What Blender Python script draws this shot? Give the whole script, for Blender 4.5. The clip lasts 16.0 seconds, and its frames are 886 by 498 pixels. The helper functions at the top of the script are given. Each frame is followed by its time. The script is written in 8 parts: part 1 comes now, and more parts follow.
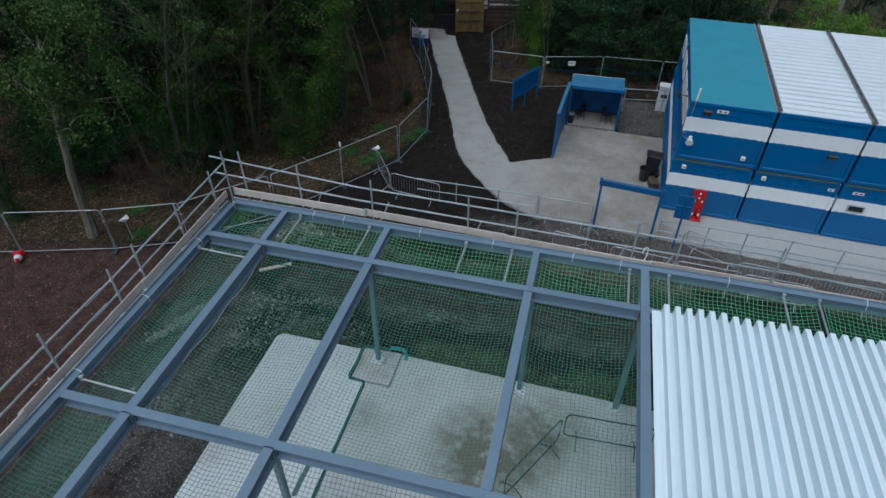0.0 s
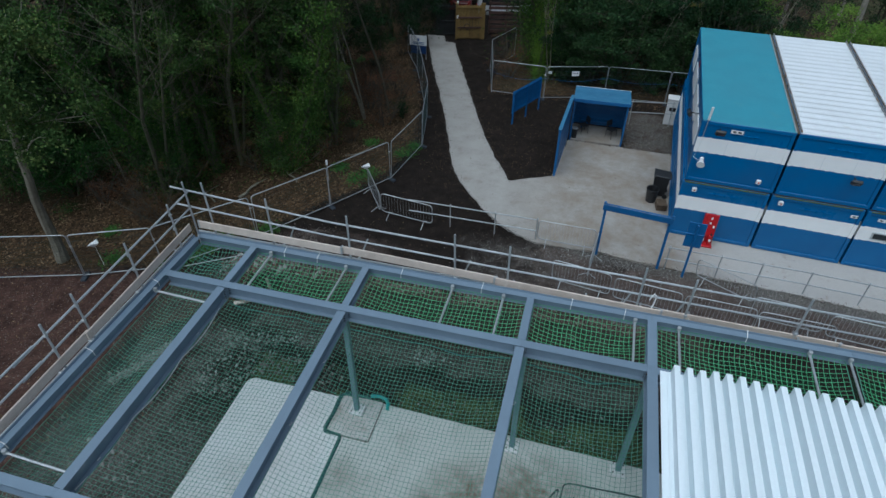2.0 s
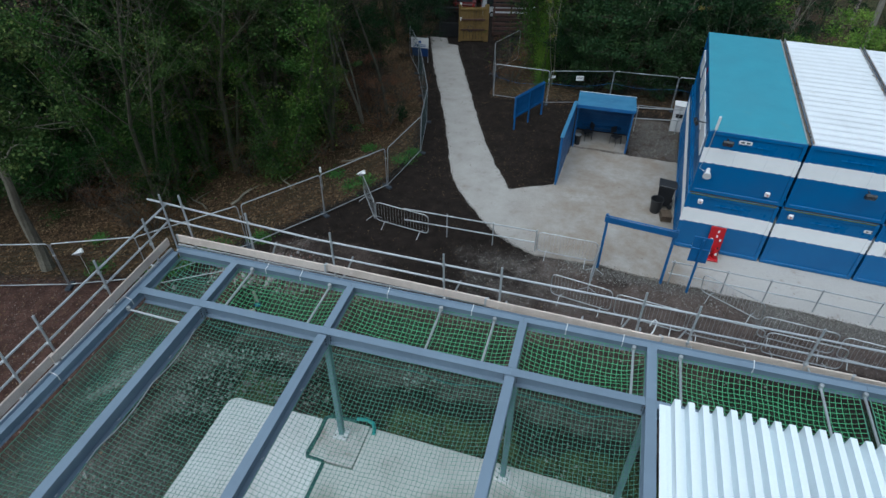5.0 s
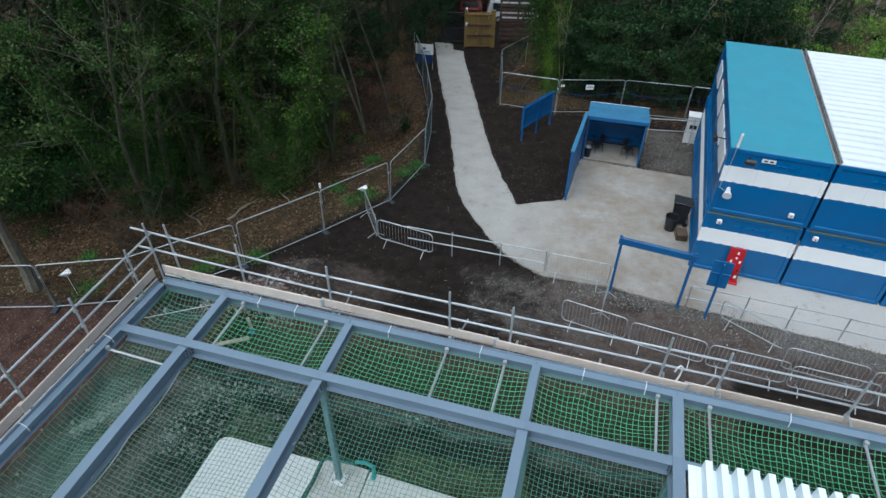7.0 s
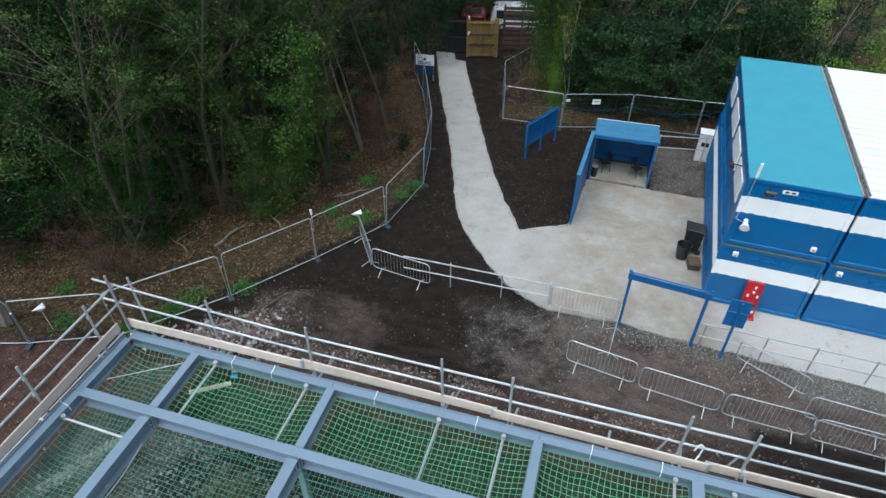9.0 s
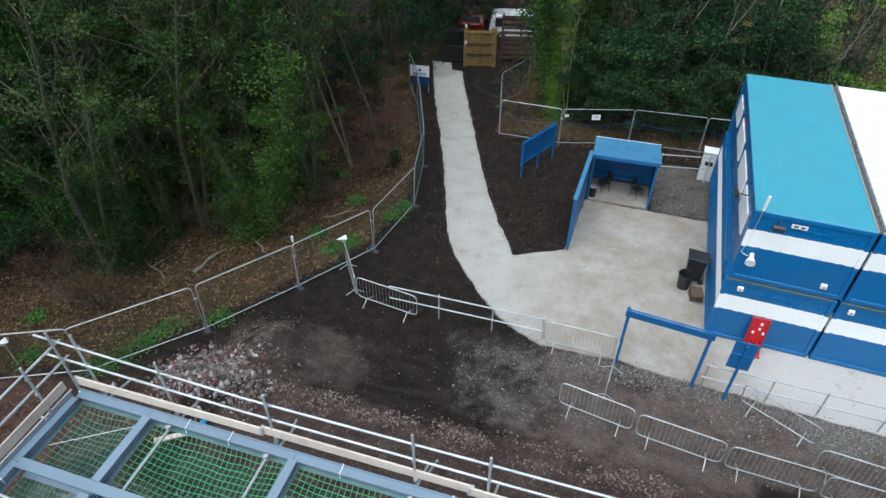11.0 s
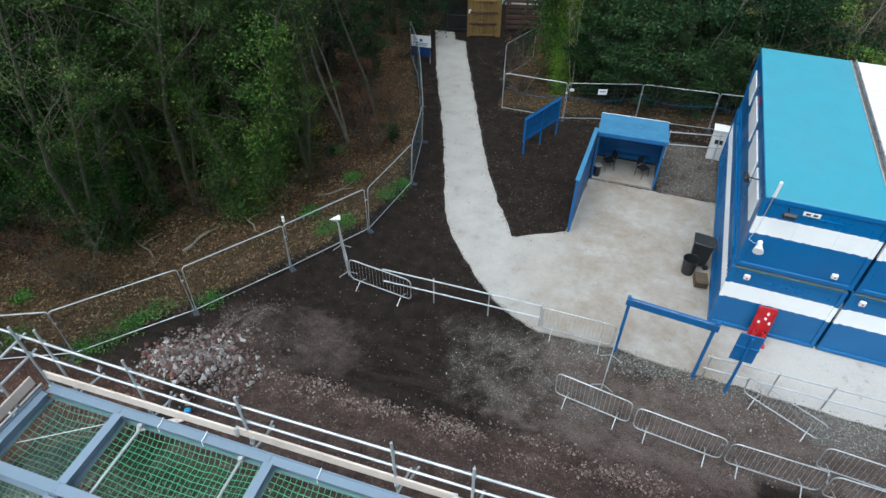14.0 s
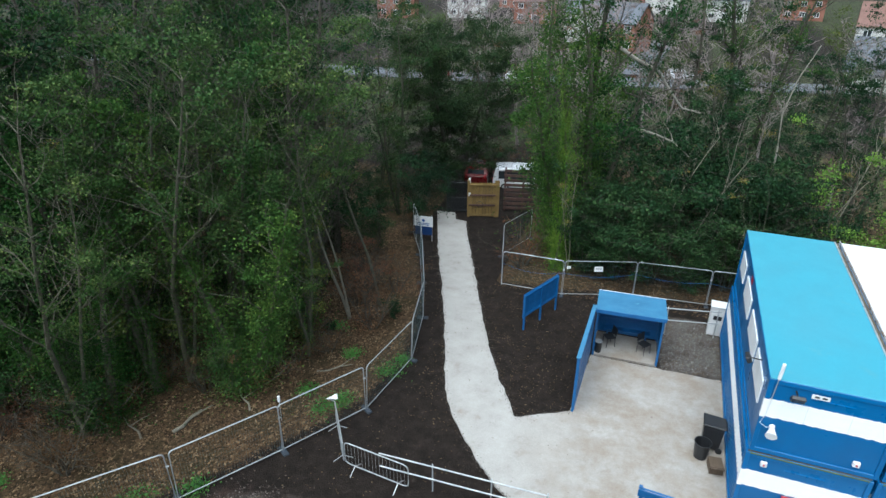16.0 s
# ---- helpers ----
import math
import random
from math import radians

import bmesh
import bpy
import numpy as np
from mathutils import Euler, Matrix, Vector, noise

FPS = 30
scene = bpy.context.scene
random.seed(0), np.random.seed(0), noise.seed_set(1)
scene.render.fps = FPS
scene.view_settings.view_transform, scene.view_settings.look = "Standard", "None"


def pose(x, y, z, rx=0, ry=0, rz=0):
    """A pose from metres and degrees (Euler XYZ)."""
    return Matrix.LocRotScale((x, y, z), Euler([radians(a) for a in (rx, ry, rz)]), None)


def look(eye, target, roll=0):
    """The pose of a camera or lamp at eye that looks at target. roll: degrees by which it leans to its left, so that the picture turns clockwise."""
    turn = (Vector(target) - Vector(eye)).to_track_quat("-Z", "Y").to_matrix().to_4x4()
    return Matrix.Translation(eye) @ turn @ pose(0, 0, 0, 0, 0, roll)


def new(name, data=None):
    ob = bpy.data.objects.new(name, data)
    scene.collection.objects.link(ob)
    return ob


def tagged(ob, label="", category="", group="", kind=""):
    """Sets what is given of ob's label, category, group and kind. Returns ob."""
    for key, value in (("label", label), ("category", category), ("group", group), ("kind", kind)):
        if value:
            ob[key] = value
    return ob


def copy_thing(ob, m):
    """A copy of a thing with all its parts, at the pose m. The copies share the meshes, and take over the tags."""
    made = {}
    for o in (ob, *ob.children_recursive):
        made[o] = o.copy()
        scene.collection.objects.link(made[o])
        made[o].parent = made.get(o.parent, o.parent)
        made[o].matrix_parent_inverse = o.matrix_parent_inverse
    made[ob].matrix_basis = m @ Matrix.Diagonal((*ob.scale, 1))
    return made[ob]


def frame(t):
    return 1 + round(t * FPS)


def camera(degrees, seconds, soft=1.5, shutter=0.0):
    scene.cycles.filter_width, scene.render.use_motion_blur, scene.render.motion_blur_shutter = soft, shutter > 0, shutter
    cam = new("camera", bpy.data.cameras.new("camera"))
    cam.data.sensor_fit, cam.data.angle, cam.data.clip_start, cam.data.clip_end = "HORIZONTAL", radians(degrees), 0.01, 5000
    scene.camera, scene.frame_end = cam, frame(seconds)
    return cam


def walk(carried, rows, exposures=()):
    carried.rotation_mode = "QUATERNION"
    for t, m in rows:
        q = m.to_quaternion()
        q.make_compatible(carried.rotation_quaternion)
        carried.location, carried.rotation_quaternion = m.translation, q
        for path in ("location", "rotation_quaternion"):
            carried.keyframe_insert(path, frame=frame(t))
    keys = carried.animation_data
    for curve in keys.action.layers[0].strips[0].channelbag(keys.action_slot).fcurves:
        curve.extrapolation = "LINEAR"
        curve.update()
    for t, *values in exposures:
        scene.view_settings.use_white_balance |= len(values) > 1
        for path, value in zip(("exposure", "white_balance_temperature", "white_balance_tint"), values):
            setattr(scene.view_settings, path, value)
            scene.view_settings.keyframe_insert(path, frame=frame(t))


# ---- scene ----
cam = camera(72.4, 16.0)
PATH = [
    (0, (4.634, -10.96, 15.265), (4.261, -9.454, 14.003), 0.6),
    (0.5, (4.569, -10.327, 15.227), (4.191, -8.822, 13.965), 0.6),
    (1, (4.55, -9.785, 15.204), (4.169, -8.282, 13.942), 0.6),
    (1.5, (4.611, -9.359, 15.106), (4.225, -7.856, 13.845), 0.6),
    (2, (4.658, -8.958, 15.03), (4.267, -7.455, 13.769), 0.5),
    (2.5, (4.703, -8.653, 14.98), (4.308, -7.151, 13.719), 0.5),
    (3, (4.8, -8.481, 14.99), (4.403, -6.981, 13.728), 0.6),
    (5.5, (4.824, -7.752, 14.873), (4.409, -6.256, 13.611), 0.5),
    (6, (4.693, -7.421, 14.862), (4.276, -5.927, 13.6), 0.5),
    (6.5, (4.555, -7.097, 14.815), (4.135, -5.603, 13.554), 0.5),
    (7, (4.418, -6.76, 14.78), (3.995, -5.266, 13.52), 0.5),
    (7.5, (4.289, -6.389, 14.775), (3.865, -4.897, 13.513), 0.5),
    (8, (4.23, -5.968, 14.809), (3.8, -4.478, 13.547), 0.4),
    (8.5, (4.175, -5.569, 14.815), (3.742, -4.078, 13.554), 0.4),
    (9, (4.168, -5.062, 14.842), (3.731, -3.573, 13.58), 0.3),
    (11.5, (4.258, -3.224, 14.94), (3.807, -1.741, 13.676), 0.4),
    (12, (4.292, -3.071, 14.909), (3.836, -1.59, 13.644), 0.4),
    (12.5, (4.3, -3.013, 14.827), (3.842, -1.531, 13.565), 0.4),
    (13, (4.32, -2.886, 14.76), (3.868, -1.436, 13.458), 0.4),
    (13.5, (4.352, -2.736, 14.737), (3.909, -1.328, 13.387), 0.3),
    (14, (4.329, -2.576, 14.8), (3.881, -1.159, 13.461), 0.4),
    (14.5, (4.336, -2.478, 14.893), (3.863, -0.991, 13.642), 0.3),
    (15, (4.359, -2.428, 14.966), (3.863, -0.878, 13.804), 0.3),
    (15.5, (4.372, -2.392, 15.056), (3.845, -0.765, 14.019), 0.2),
    (16, (4.379, -2.375, 15.096), (3.825, -0.669, 14.212), 0.2),
]
EXPOSURES = [(0.0, -0.6, 5300.0, 2.0), (3.0, -0.34, 5400.0, 1.0), (5.5, -0.12, 5480.0, 2.0), (9.0, 0.42, 5620.0, 2.0), (12.5, 0.54, 5700.0, 3.0), (15.0, 0.64, 5650.0, 1.0), (16.0, 0.86, 5600.0, 1.0)]
walk(cam, [(t, look(eye, target, roll)) for t, eye, target, roll in PATH], EXPOSURES)

# ---------------------------------------------------------------- light: overcast daylight
world = bpy.data.worlds.new("overcast_sky")
scene.world = world
world.use_nodes = True
wn = world.node_tree.nodes
sky = wn.new("ShaderNodeTexSky")
sky.sky_type = "NISHITA"
sky.sun_disc = False
sky.sun_elevation = radians(66)
sky.sun_rotation = radians(200)
sky.air_density = 1.0
sky.dust_density = 4.0
sky.ozone_density = 1.0
wn["Background"].inputs["Strength"].default_value = 0.125
cloud = wn.new("ShaderNodeHueSaturation")
cloud.inputs["Saturation"].default_value = 0.45
world.node_tree.links.new(sky.outputs["Color"], cloud.inputs["Color"])
world.node_tree.links.new(cloud.outputs["Color"], wn["Background"].inputs["Color"])

sun_data = bpy.data.lights.new("sun", "SUN")
sun_data.energy = 2.0
sun_data.angle = radians(70)
sun_data.color = (1.0, 0.97, 0.93)
sun = new("sun", sun_data)
sun.matrix_world = look((0, 0, 40), (4.0, 14.0, 11))


# ---------------------------------------------------------------- materials
def ramp_mix(nt, fac, a, b):
    mix = nt.nodes.new("ShaderNodeMix")
    mix.data_type = "RGBA"
    for slot, v in ((6, a), (7, b)):
        if isinstance(v, tuple):
            mix.inputs[slot].default_value = (*v[:3], 1)
        else:
            nt.links.new(v, mix.inputs[slot])
    if isinstance(fac, float):
        mix.inputs[0].default_value = fac
    else:
        nt.links.new(fac, mix.inputs[0])
    return mix.outputs[2]


def noise_fac(nt, coord, size, lo, hi, detail=4.0, rough=0.6):
    """A noise of features of that size in metres, its contrast stretched from lo..hi to 0..1."""
    n = nt.nodes.new("ShaderNodeTexNoise")
    n.inputs["Scale"].default_value = 1.0 / size
    n.inputs["Detail"].default_value = detail
    n.inputs["Roughness"].default_value = rough
    nt.links.new(coord, n.inputs["Vector"])
    r = nt.nodes.new("ShaderNodeMapRange")
    r.inputs[1].default_value, r.inputs[2].default_value = lo, hi
    nt.links.new(n.outputs["Fac"], r.inputs[0])
    return r.outputs[0]


def material(name, colour, stain, rough=0.6, metal=0.0, big=0.8, fine=0.03, amount=0.6, grain=0.25, bump=0.15, spots=None, spot_size=0.3, spot_lo=0.6, spot_hi=0.7, worldspace=False, vary=0.0, coat=0.0, streak=None):
    m = bpy.data.materials.new(name)
    m.use_nodes = True
    nt = m.node_tree
    p = nt.nodes["Principled BSDF"]
    if worldspace:
        coord = nt.nodes.new("ShaderNodeNewGeometry").outputs["Position"]
    else:
        coord = nt.nodes.new("ShaderNodeTexCoord").outputs["Object"]
    f_big = noise_fac(nt, coord, big, 0.35, 0.7)
    scaled = nt.nodes.new("ShaderNodeMath")
    scaled.operation = "MULTIPLY"
    scaled.inputs[1].default_value = amount
    nt.links.new(f_big, scaled.inputs[0])
    col = ramp_mix(nt, scaled.outputs[0], colour, stain)
    f_fine = noise_fac(nt, coord, fine, 0.3, 0.7)
    dark = tuple(c * (1 - grain) for c in (1, 1, 1))
    grain_mix = nt.nodes.new("ShaderNodeMix")
    grain_mix.data_type = "RGBA"
    grain_mix.blend_type = "MULTIPLY"
    grain_mix.inputs[0].default_value = 1.0
    nt.links.new(col, grain_mix.inputs[6])
    nt.links.new(ramp_mix(nt, f_fine, dark, (1.0, 1.0, 1.0)), grain_mix.inputs[7])
    col = grain_mix.outputs[2]
    if spots:
        col = ramp_mix(nt, noise_fac(nt, coord, spot_size, spot_lo, spot_hi, 6.0, 0.7), col, spots)
    if streak:
        tone, along, across, lo, hi = streak
        drawn = nt.nodes.new("ShaderNodeVectorMath")
        drawn.operation = "MULTIPLY"
        drawn.inputs[1].default_value = (1.0 / along, 1.0 / across, 1.0)
        nt.links.new(coord, drawn.inputs[0])
        col = ramp_mix(nt, noise_fac(nt, drawn.outputs[0], 1.0, lo, hi, 5.0, 0.65), col, tone)
    if vary:
        info = nt.nodes.new("ShaderNodeObjectInfo")
        hsv = nt.nodes.new("ShaderNodeHueSaturation")
        rng = nt.nodes.new("ShaderNodeMapRange")
        rng.inputs[3].default_value, rng.inputs[4].default_value = 1 - vary, 1 + vary
        nt.links.new(info.outputs["Random"], rng.inputs[0])
        nt.links.new(rng.outputs[0], hsv.inputs["Value"])
        nt.links.new(col, hsv.inputs["Color"])
        col = hsv.outputs[0]
    nt.links.new(col, p.inputs["Base Color"])
    rr = nt.nodes.new("ShaderNodeMapRange")
    rr.inputs[3].default_value, rr.inputs[4].default_value = max(0.05, rough - 0.12), min(1.0, rough + 0.12)
    nt.links.new(f_big, rr.inputs[0])
    nt.links.new(rr.outputs[0], p.inputs["Roughness"])
    p.inputs["Metallic"].default_value = metal
    p.inputs["Coat Weight"].default_value = coat
    if bump:
        b = nt.nodes.new("ShaderNodeBump")
        b.inputs["Strength"].default_value = bump
        b.inputs["Distance"].default_value = fine
        nt.links.new(f_fine, b.inputs["Height"])
        nt.links.new(b.outputs[0], p.inputs["Normal"])
    return m


def leaf_material(name, a, b, c, rough=0.7, clump=0.9):
    """Foliage: every leaf takes a hue of its own between three, with the light and shade of clumps put into the colour,
    and lets some light through.
    """
    m = bpy.data.materials.new(name)
    m.use_nodes = True
    nt = m.node_tree
    p = nt.nodes["Principled BSDF"]
    geo = nt.nodes.new("ShaderNodeNewGeometry")
    # lit and shaded clumps of the crown, painted as noise
    patch = noise_fac(nt, geo.outputs["Position"], clump, 0.34, 0.68, 3.0, 0.6)
    mixed = nt.nodes.new("ShaderNodeMath")
    mixed.operation = "MULTIPLY_ADD"
    nt.links.new(patch, mixed.inputs[0])
    mixed.inputs[1].default_value = 0.5
    half = nt.nodes.new("ShaderNodeMath")
    half.operation = "MULTIPLY"
    half.inputs[1].default_value = 0.5
    nt.links.new(geo.outputs["Random Per Island"], half.inputs[0])
    nt.links.new(half.outputs[0], mixed.inputs[2])
    ramp = nt.nodes.new("ShaderNodeValToRGB")
    ramp.color_ramp.elements[0].color = (*a, 1)
    ramp.color_ramp.elements[1].color = (*c, 1)
    ramp.color_ramp.elements.new(0.55).color = (*b, 1)
    nt.links.new(mixed.outputs[0], ramp.inputs[0])
    info = nt.nodes.new("ShaderNodeObjectInfo")
    hsv = nt.nodes.new("ShaderNodeHueSaturation")
    rng = nt.nodes.new("ShaderNodeMapRange")
    rng.inputs[3].default_value, rng.inputs[4].default_value = 0.7, 1.3
    nt.links.new(info.outputs["Random"], rng.inputs[0])
    hue = nt.nodes.new("ShaderNodeMapRange")
    hue.inputs[3].default_value, hue.inputs[4].default_value = 0.52, 0.475
    nt.links.new(info.outputs["Random"], hue.inputs[0])
    nt.links.new(hue.outputs[0], hsv.inputs["Hue"])
    nt.links.new(rng.outputs[0], hsv.inputs["Value"])
    nt.links.new(ramp.outputs[0], hsv.inputs["Color"])
    nt.links.new(hsv.outputs[0], p.inputs["Base Color"])
    p.inputs["Roughness"].default_value = rough
    p.inputs["Specular IOR Level"].default_value = 0.12 if rough > 0.5 else 0.35
    tr = nt.nodes.new("ShaderNodeBsdfTranslucent")
    nt.links.new(hsv.outputs[0], tr.inputs["Color"])
    mix = nt.nodes.new("ShaderNodeMixShader")
    mix.inputs[0].default_value = 0.1
    out = nt.nodes["Material Output"]
    nt.links.new(p.outputs[0], mix.inputs[1])
    nt.links.new(tr.outputs[0], mix.inputs[2])
    nt.links.new(mix.outputs[0], out.inputs["Surface"])
    return m


steel_paint = material("steel_grey_blue_paint", (0.195, 0.255, 0.32), (0.15, 0.20, 0.26), 0.42, 0.0, 1.2, 0.02, 0.7, 0.12, 0.05, (0.28, 0.33, 0.38), 0.25, 0.66, 0.74, vary=0.06)
column_paint = material("column_paint", (0.15, 0.26, 0.29), (0.1, 0.18, 0.21), 0.45, 0.0, 0.6, 0.02, 0.7, 0.15, 0.05)
galvanised = material("galvanised_tube", (0.56, 0.58, 0.59), (0.38, 0.40, 0.41), 0.42, 0.5, 0.4, 0.015, 0.8, 0.25, 0.05, (0.62, 0.64, 0.65), 0.12, 0.6, 0.7, vary=0.1)
# galvanised steel again, darker: the shade on the fence is in its colour
fence_steel = material("fence_steel", (0.48, 0.51, 0.53), (0.33, 0.355, 0.37), 0.45, 0.5, 0.4, 0.015, 0.8, 0.25, 0.05, vary=0.12)
barrier_steel = material("barrier_steel", (0.5, 0.52, 0.53), (0.33, 0.34, 0.34), 0.45, 0.5, 0.3, 0.015, 0.7, 0.2, 0.05, (0.2, 0.13, 0.09), 0.15, 0.7, 0.78, vary=0.1)
dark_barrier = material("dark_green_barrier", (0.03, 0.06, 0.06), (0.05, 0.08, 0.075), 0.5, 0.2, 0.3, 0.02, 0.7, 0.2, 0.05)
deck_sheet = material("white_roof_sheet", (0.85, 0.91, 0.935), (0.79, 0.86, 0.89), 0.45, 0.1, 1.5, 0.05, 0.6, 0.04, 0.0, vary=0.03)
timber_board = material("scaffold_board_timber", (0.70, 0.60, 0.52), (0.53, 0.44, 0.37), 0.8, 0.0, 0.5, 0.015, 0.8, 0.25, 0.3, (0.72, 0.66, 0.59), 0.2, 0.62, 0.72, vary=0.1)
net_cord = material("green_net_cord", (0.13, 0.42, 0.21), (0.08, 0.30, 0.14), 0.6, 0.0, 0.5, 0.02, 0.8, 0.2, 0.0)
net_dull = material("dull_net_cord", (0.09, 0.15, 0.13), (0.06, 0.10, 0.09), 0.7, 0.0, 0.5, 0.02, 0.8, 0.2, 0.0)
net_pale = material("pale_net_cord", (0.12, 0.31, 0.215), (0.075, 0.22, 0.15), 0.6, 0.0, 0.5, 0.02, 0.8, 0.2, 0.0)
slab_concrete = material("slab_concrete", (0.80, 0.81, 0.79), (0.63, 0.63, 0.60), 0.7, 0.0, 2.2, 0.02, 0.7, 0.1, 0.1, (0.52, 0.50, 0.46), 2.4, 0.55, 0.7)
slab_aged = material("aged_slab_concrete", (0.66, 0.67, 0.63), (0.52, 0.52, 0.48), 0.7, 0.0, 1.8, 0.02, 0.7, 0.12, 0.1, (0.44, 0.42, 0.38), 1.6, 0.55, 0.72)


def stain_slab():
    """Broad brown water stains on the slab, where it ponds beside two columns."""
    nt = slab_aged.node_tree
    p = nt.nodes["Principled BSDF"]
    pos = nt.nodes.new("ShaderNodeNewGeometry").outputs["Position"]
    col = p.inputs["Base Color"].links[0].from_socket
    ragged = noise_fac(nt, pos, 0.7, 0.3, 0.75, 6.0, 0.7)
    for centre, reach, strength in (((3.7, -2.2, 1.43), 1.9, 2.6), ((5.0, -1.2, 1.43), 1.5, 1.8), ((6.6, -4.4, 1.43), 1.6, 2.2), ((0.1, -1.9, 1.43), 0.7, 0.9), ((1.6, -6.6, 1.43), 1.2, 0.9)):
        d = nt.nodes.new("ShaderNodeVectorMath")
        d.operation = "DISTANCE"
        d.inputs[1].default_value = centre
        nt.links.new(pos, d.inputs[0])
        r = nt.nodes.new("ShaderNodeMapRange")
        r.inputs[1].default_value, r.inputs[2].default_value = reach, reach * 0.15
        r.inputs[4].default_value = strength
        nt.links.new(d.outputs["Value"], r.inputs[0])
        m = nt.nodes.new("ShaderNodeMath")
        m.operation = "MULTIPLY"
        m.use_clamp = True
        nt.links.new(r.outputs[0], m.inputs[0])
        nt.links.new(ragged, m.inputs[1])
        col = ramp_mix(nt, m.outputs[0], col, (0.19, 0.155, 0.115))
    nt.links.new(col, p.inputs["Base Color"])


stain_slab()
pad_concrete = material("pad_concrete", (0.66, 0.65, 0.62), (0.46, 0.42, 0.38), 0.75, 0.0, 0.4, 0.02, 0.7, 0.2, 0.15, (0.3, 0.25, 0.21), 0.35, 0.54, 0.66)
cabin_blue = material("cabin_blue_paint", (0.010, 0.125, 0.33), (0.011, 0.10, 0.265), 0.38, 0.0, 1.3, 0.03, 0.7, 0.08, 0.04, (0.05, 0.15, 0.32), 0.35, 0.66, 0.76, vary=0.05)
cabin_white = material("cabin_white_paint", (0.90, 0.90, 0.89), (0.82, 0.82, 0.81), 0.45, 0.0, 0.7, 0.03, 0.7, 0.08, 0.04)
cabin_roof_teal = material("cabin_roof_teal_paint", (0.055, 0.285, 0.37), (0.07, 0.262, 0.335), 0.5, 0.0, 2.2, 0.04, 0.7, 0.08, 0.05, (0.1, 0.27, 0.31), 0.7, 0.6, 0.8, streak=((0.19, 0.21, 0.19), 0.7, 0.06, 0.72, 0.9))
joint_rust = material("rusty_joint", (0.34, 0.35, 0.36), (0.2, 0.19, 0.17), 0.7, 0.2, 0.4, 0.03, 0.8, 0.3, 0.2, (0.2, 0.12, 0.06), 0.3, 0.5, 0.62)
cabin_roof_white = material("cabin_roof_white_sheet", (0.7, 0.725, 0.745), (0.6, 0.62, 0.635), 0.45, 0.1, 1.8, 0.05, 0.7, 0.1, 0.05, (0.33, 0.29, 0.22), 0.9, 0.7, 0.8, streak=((0.46, 0.43, 0.38), 0.7, 0.1, 0.6, 0.8))
moss = material("green_algae", (0.13, 0.17, 0.04), (0.06, 0.075, 0.03), 0.9, 0.0, 0.25, 0.02, 0.8, 0.4, 0.3)
gutter_dirt = material("gutter_dirt", (0.16, 0.13, 0.09), (0.08, 0.065, 0.045), 0.9, 0.0, 0.3, 0.03, 0.8, 0.4, 0.3)
timber_blue = material("blue_painted_timber", (0.014, 0.115, 0.31), (0.011, 0.08, 0.22), 0.5, 0.0, 0.5, 0.02, 0.7, 0.12, 0.12, (0.07, 0.2, 0.4), 0.25, 0.64, 0.74, vary=0.08)
roof_blue = material("blue_roof_board", (0.06, 0.20, 0.345), (0.045, 0.155, 0.28), 0.55, 0.0, 0.8, 0.03, 0.7, 0.12, 0.1, (0.14, 0.3, 0.42), 0.4, 0.62, 0.74)
red_paint = material("red_paint", (0.50, 0.012, 0.02), (0.33, 0.01, 0.015), 0.4, 0.0, 0.4, 0.02, 0.6, 0.1, 0.05)
white_plastic = material("white_plastic", (0.78, 0.78, 0.77), (0.66, 0.66, 0.65), 0.4, 0.0, 0.4, 0.02, 0.6, 0.06, 0.02)
black_plastic = material("black_plastic", (0.018, 0.019, 0.021), (0.032, 0.033, 0.035), 0.45, 0.0, 0.3, 0.02, 0.6, 0.2, 0.05)
dark_steel = material("dark_steel", (0.035, 0.037, 0.04), (0.06, 0.06, 0.06), 0.5, 0.6, 0.3, 0.02, 0.6, 0.2, 0.05)
rubber_block = material("blue_grey_fence_block", (0.03, 0.042, 0.06), (0.05, 0.055, 0.06), 0.8, 0.0, 0.2, 0.02, 0.7, 0.25, 0.2)
gate_timber = material("gate_timber", (0.24, 0.155, 0.045), (0.15, 0.095, 0.03), 0.75, 0.0, 0.5, 0.02, 0.8, 0.3, 0.25, (0.12, 0.08, 0.04), 0.3, 0.64, 0.74, vary=0.15)
sleeper_timber = material("weathered_red_timber", (0.10, 0.05, 0.04), (0.06, 0.034, 0.027), 0.8, 0.0, 0.5, 0.02, 0.8, 0.3, 0.25, vary=0.2)
cardboard = material("brown_board", (0.115, 0.08, 0.05), (0.07, 0.05, 0.035), 0.85, 0.0, 0.3, 0.02, 0.7, 0.2, 0.1)
bark = material("bark", (0.08, 0.068, 0.048), (0.045, 0.04, 0.028), 0.9, 0.0, 0.5, 0.03, 0.8, 0.4, 0.6, (0.10, 0.13, 0.06), 0.4, 0.6, 0.72, vary=0.2)
bark_pale = material("pale_bark", (0.095, 0.088, 0.057), (0.055, 0.052, 0.034), 0.9, 0.0, 0.4, 0.03, 0.8, 0.35, 0.5, (0.1, 0.12, 0.06), 0.5, 0.6, 0.72, vary=0.2)
bark_grey = material("grey_twig_bark", (0.30, 0.245, 0.23), (0.20, 0.165, 0.155), 0.9, 0.0, 0.4, 0.03, 0.8, 0.3, 0.4, vary=0.15)
bark_dead = material("dead_pale_bark", (0.36, 0.33, 0.27), (0.22, 0.2, 0.16), 0.9, 0.0, 0.4, 0.03, 0.8, 0.35, 0.5, vary=0.15)
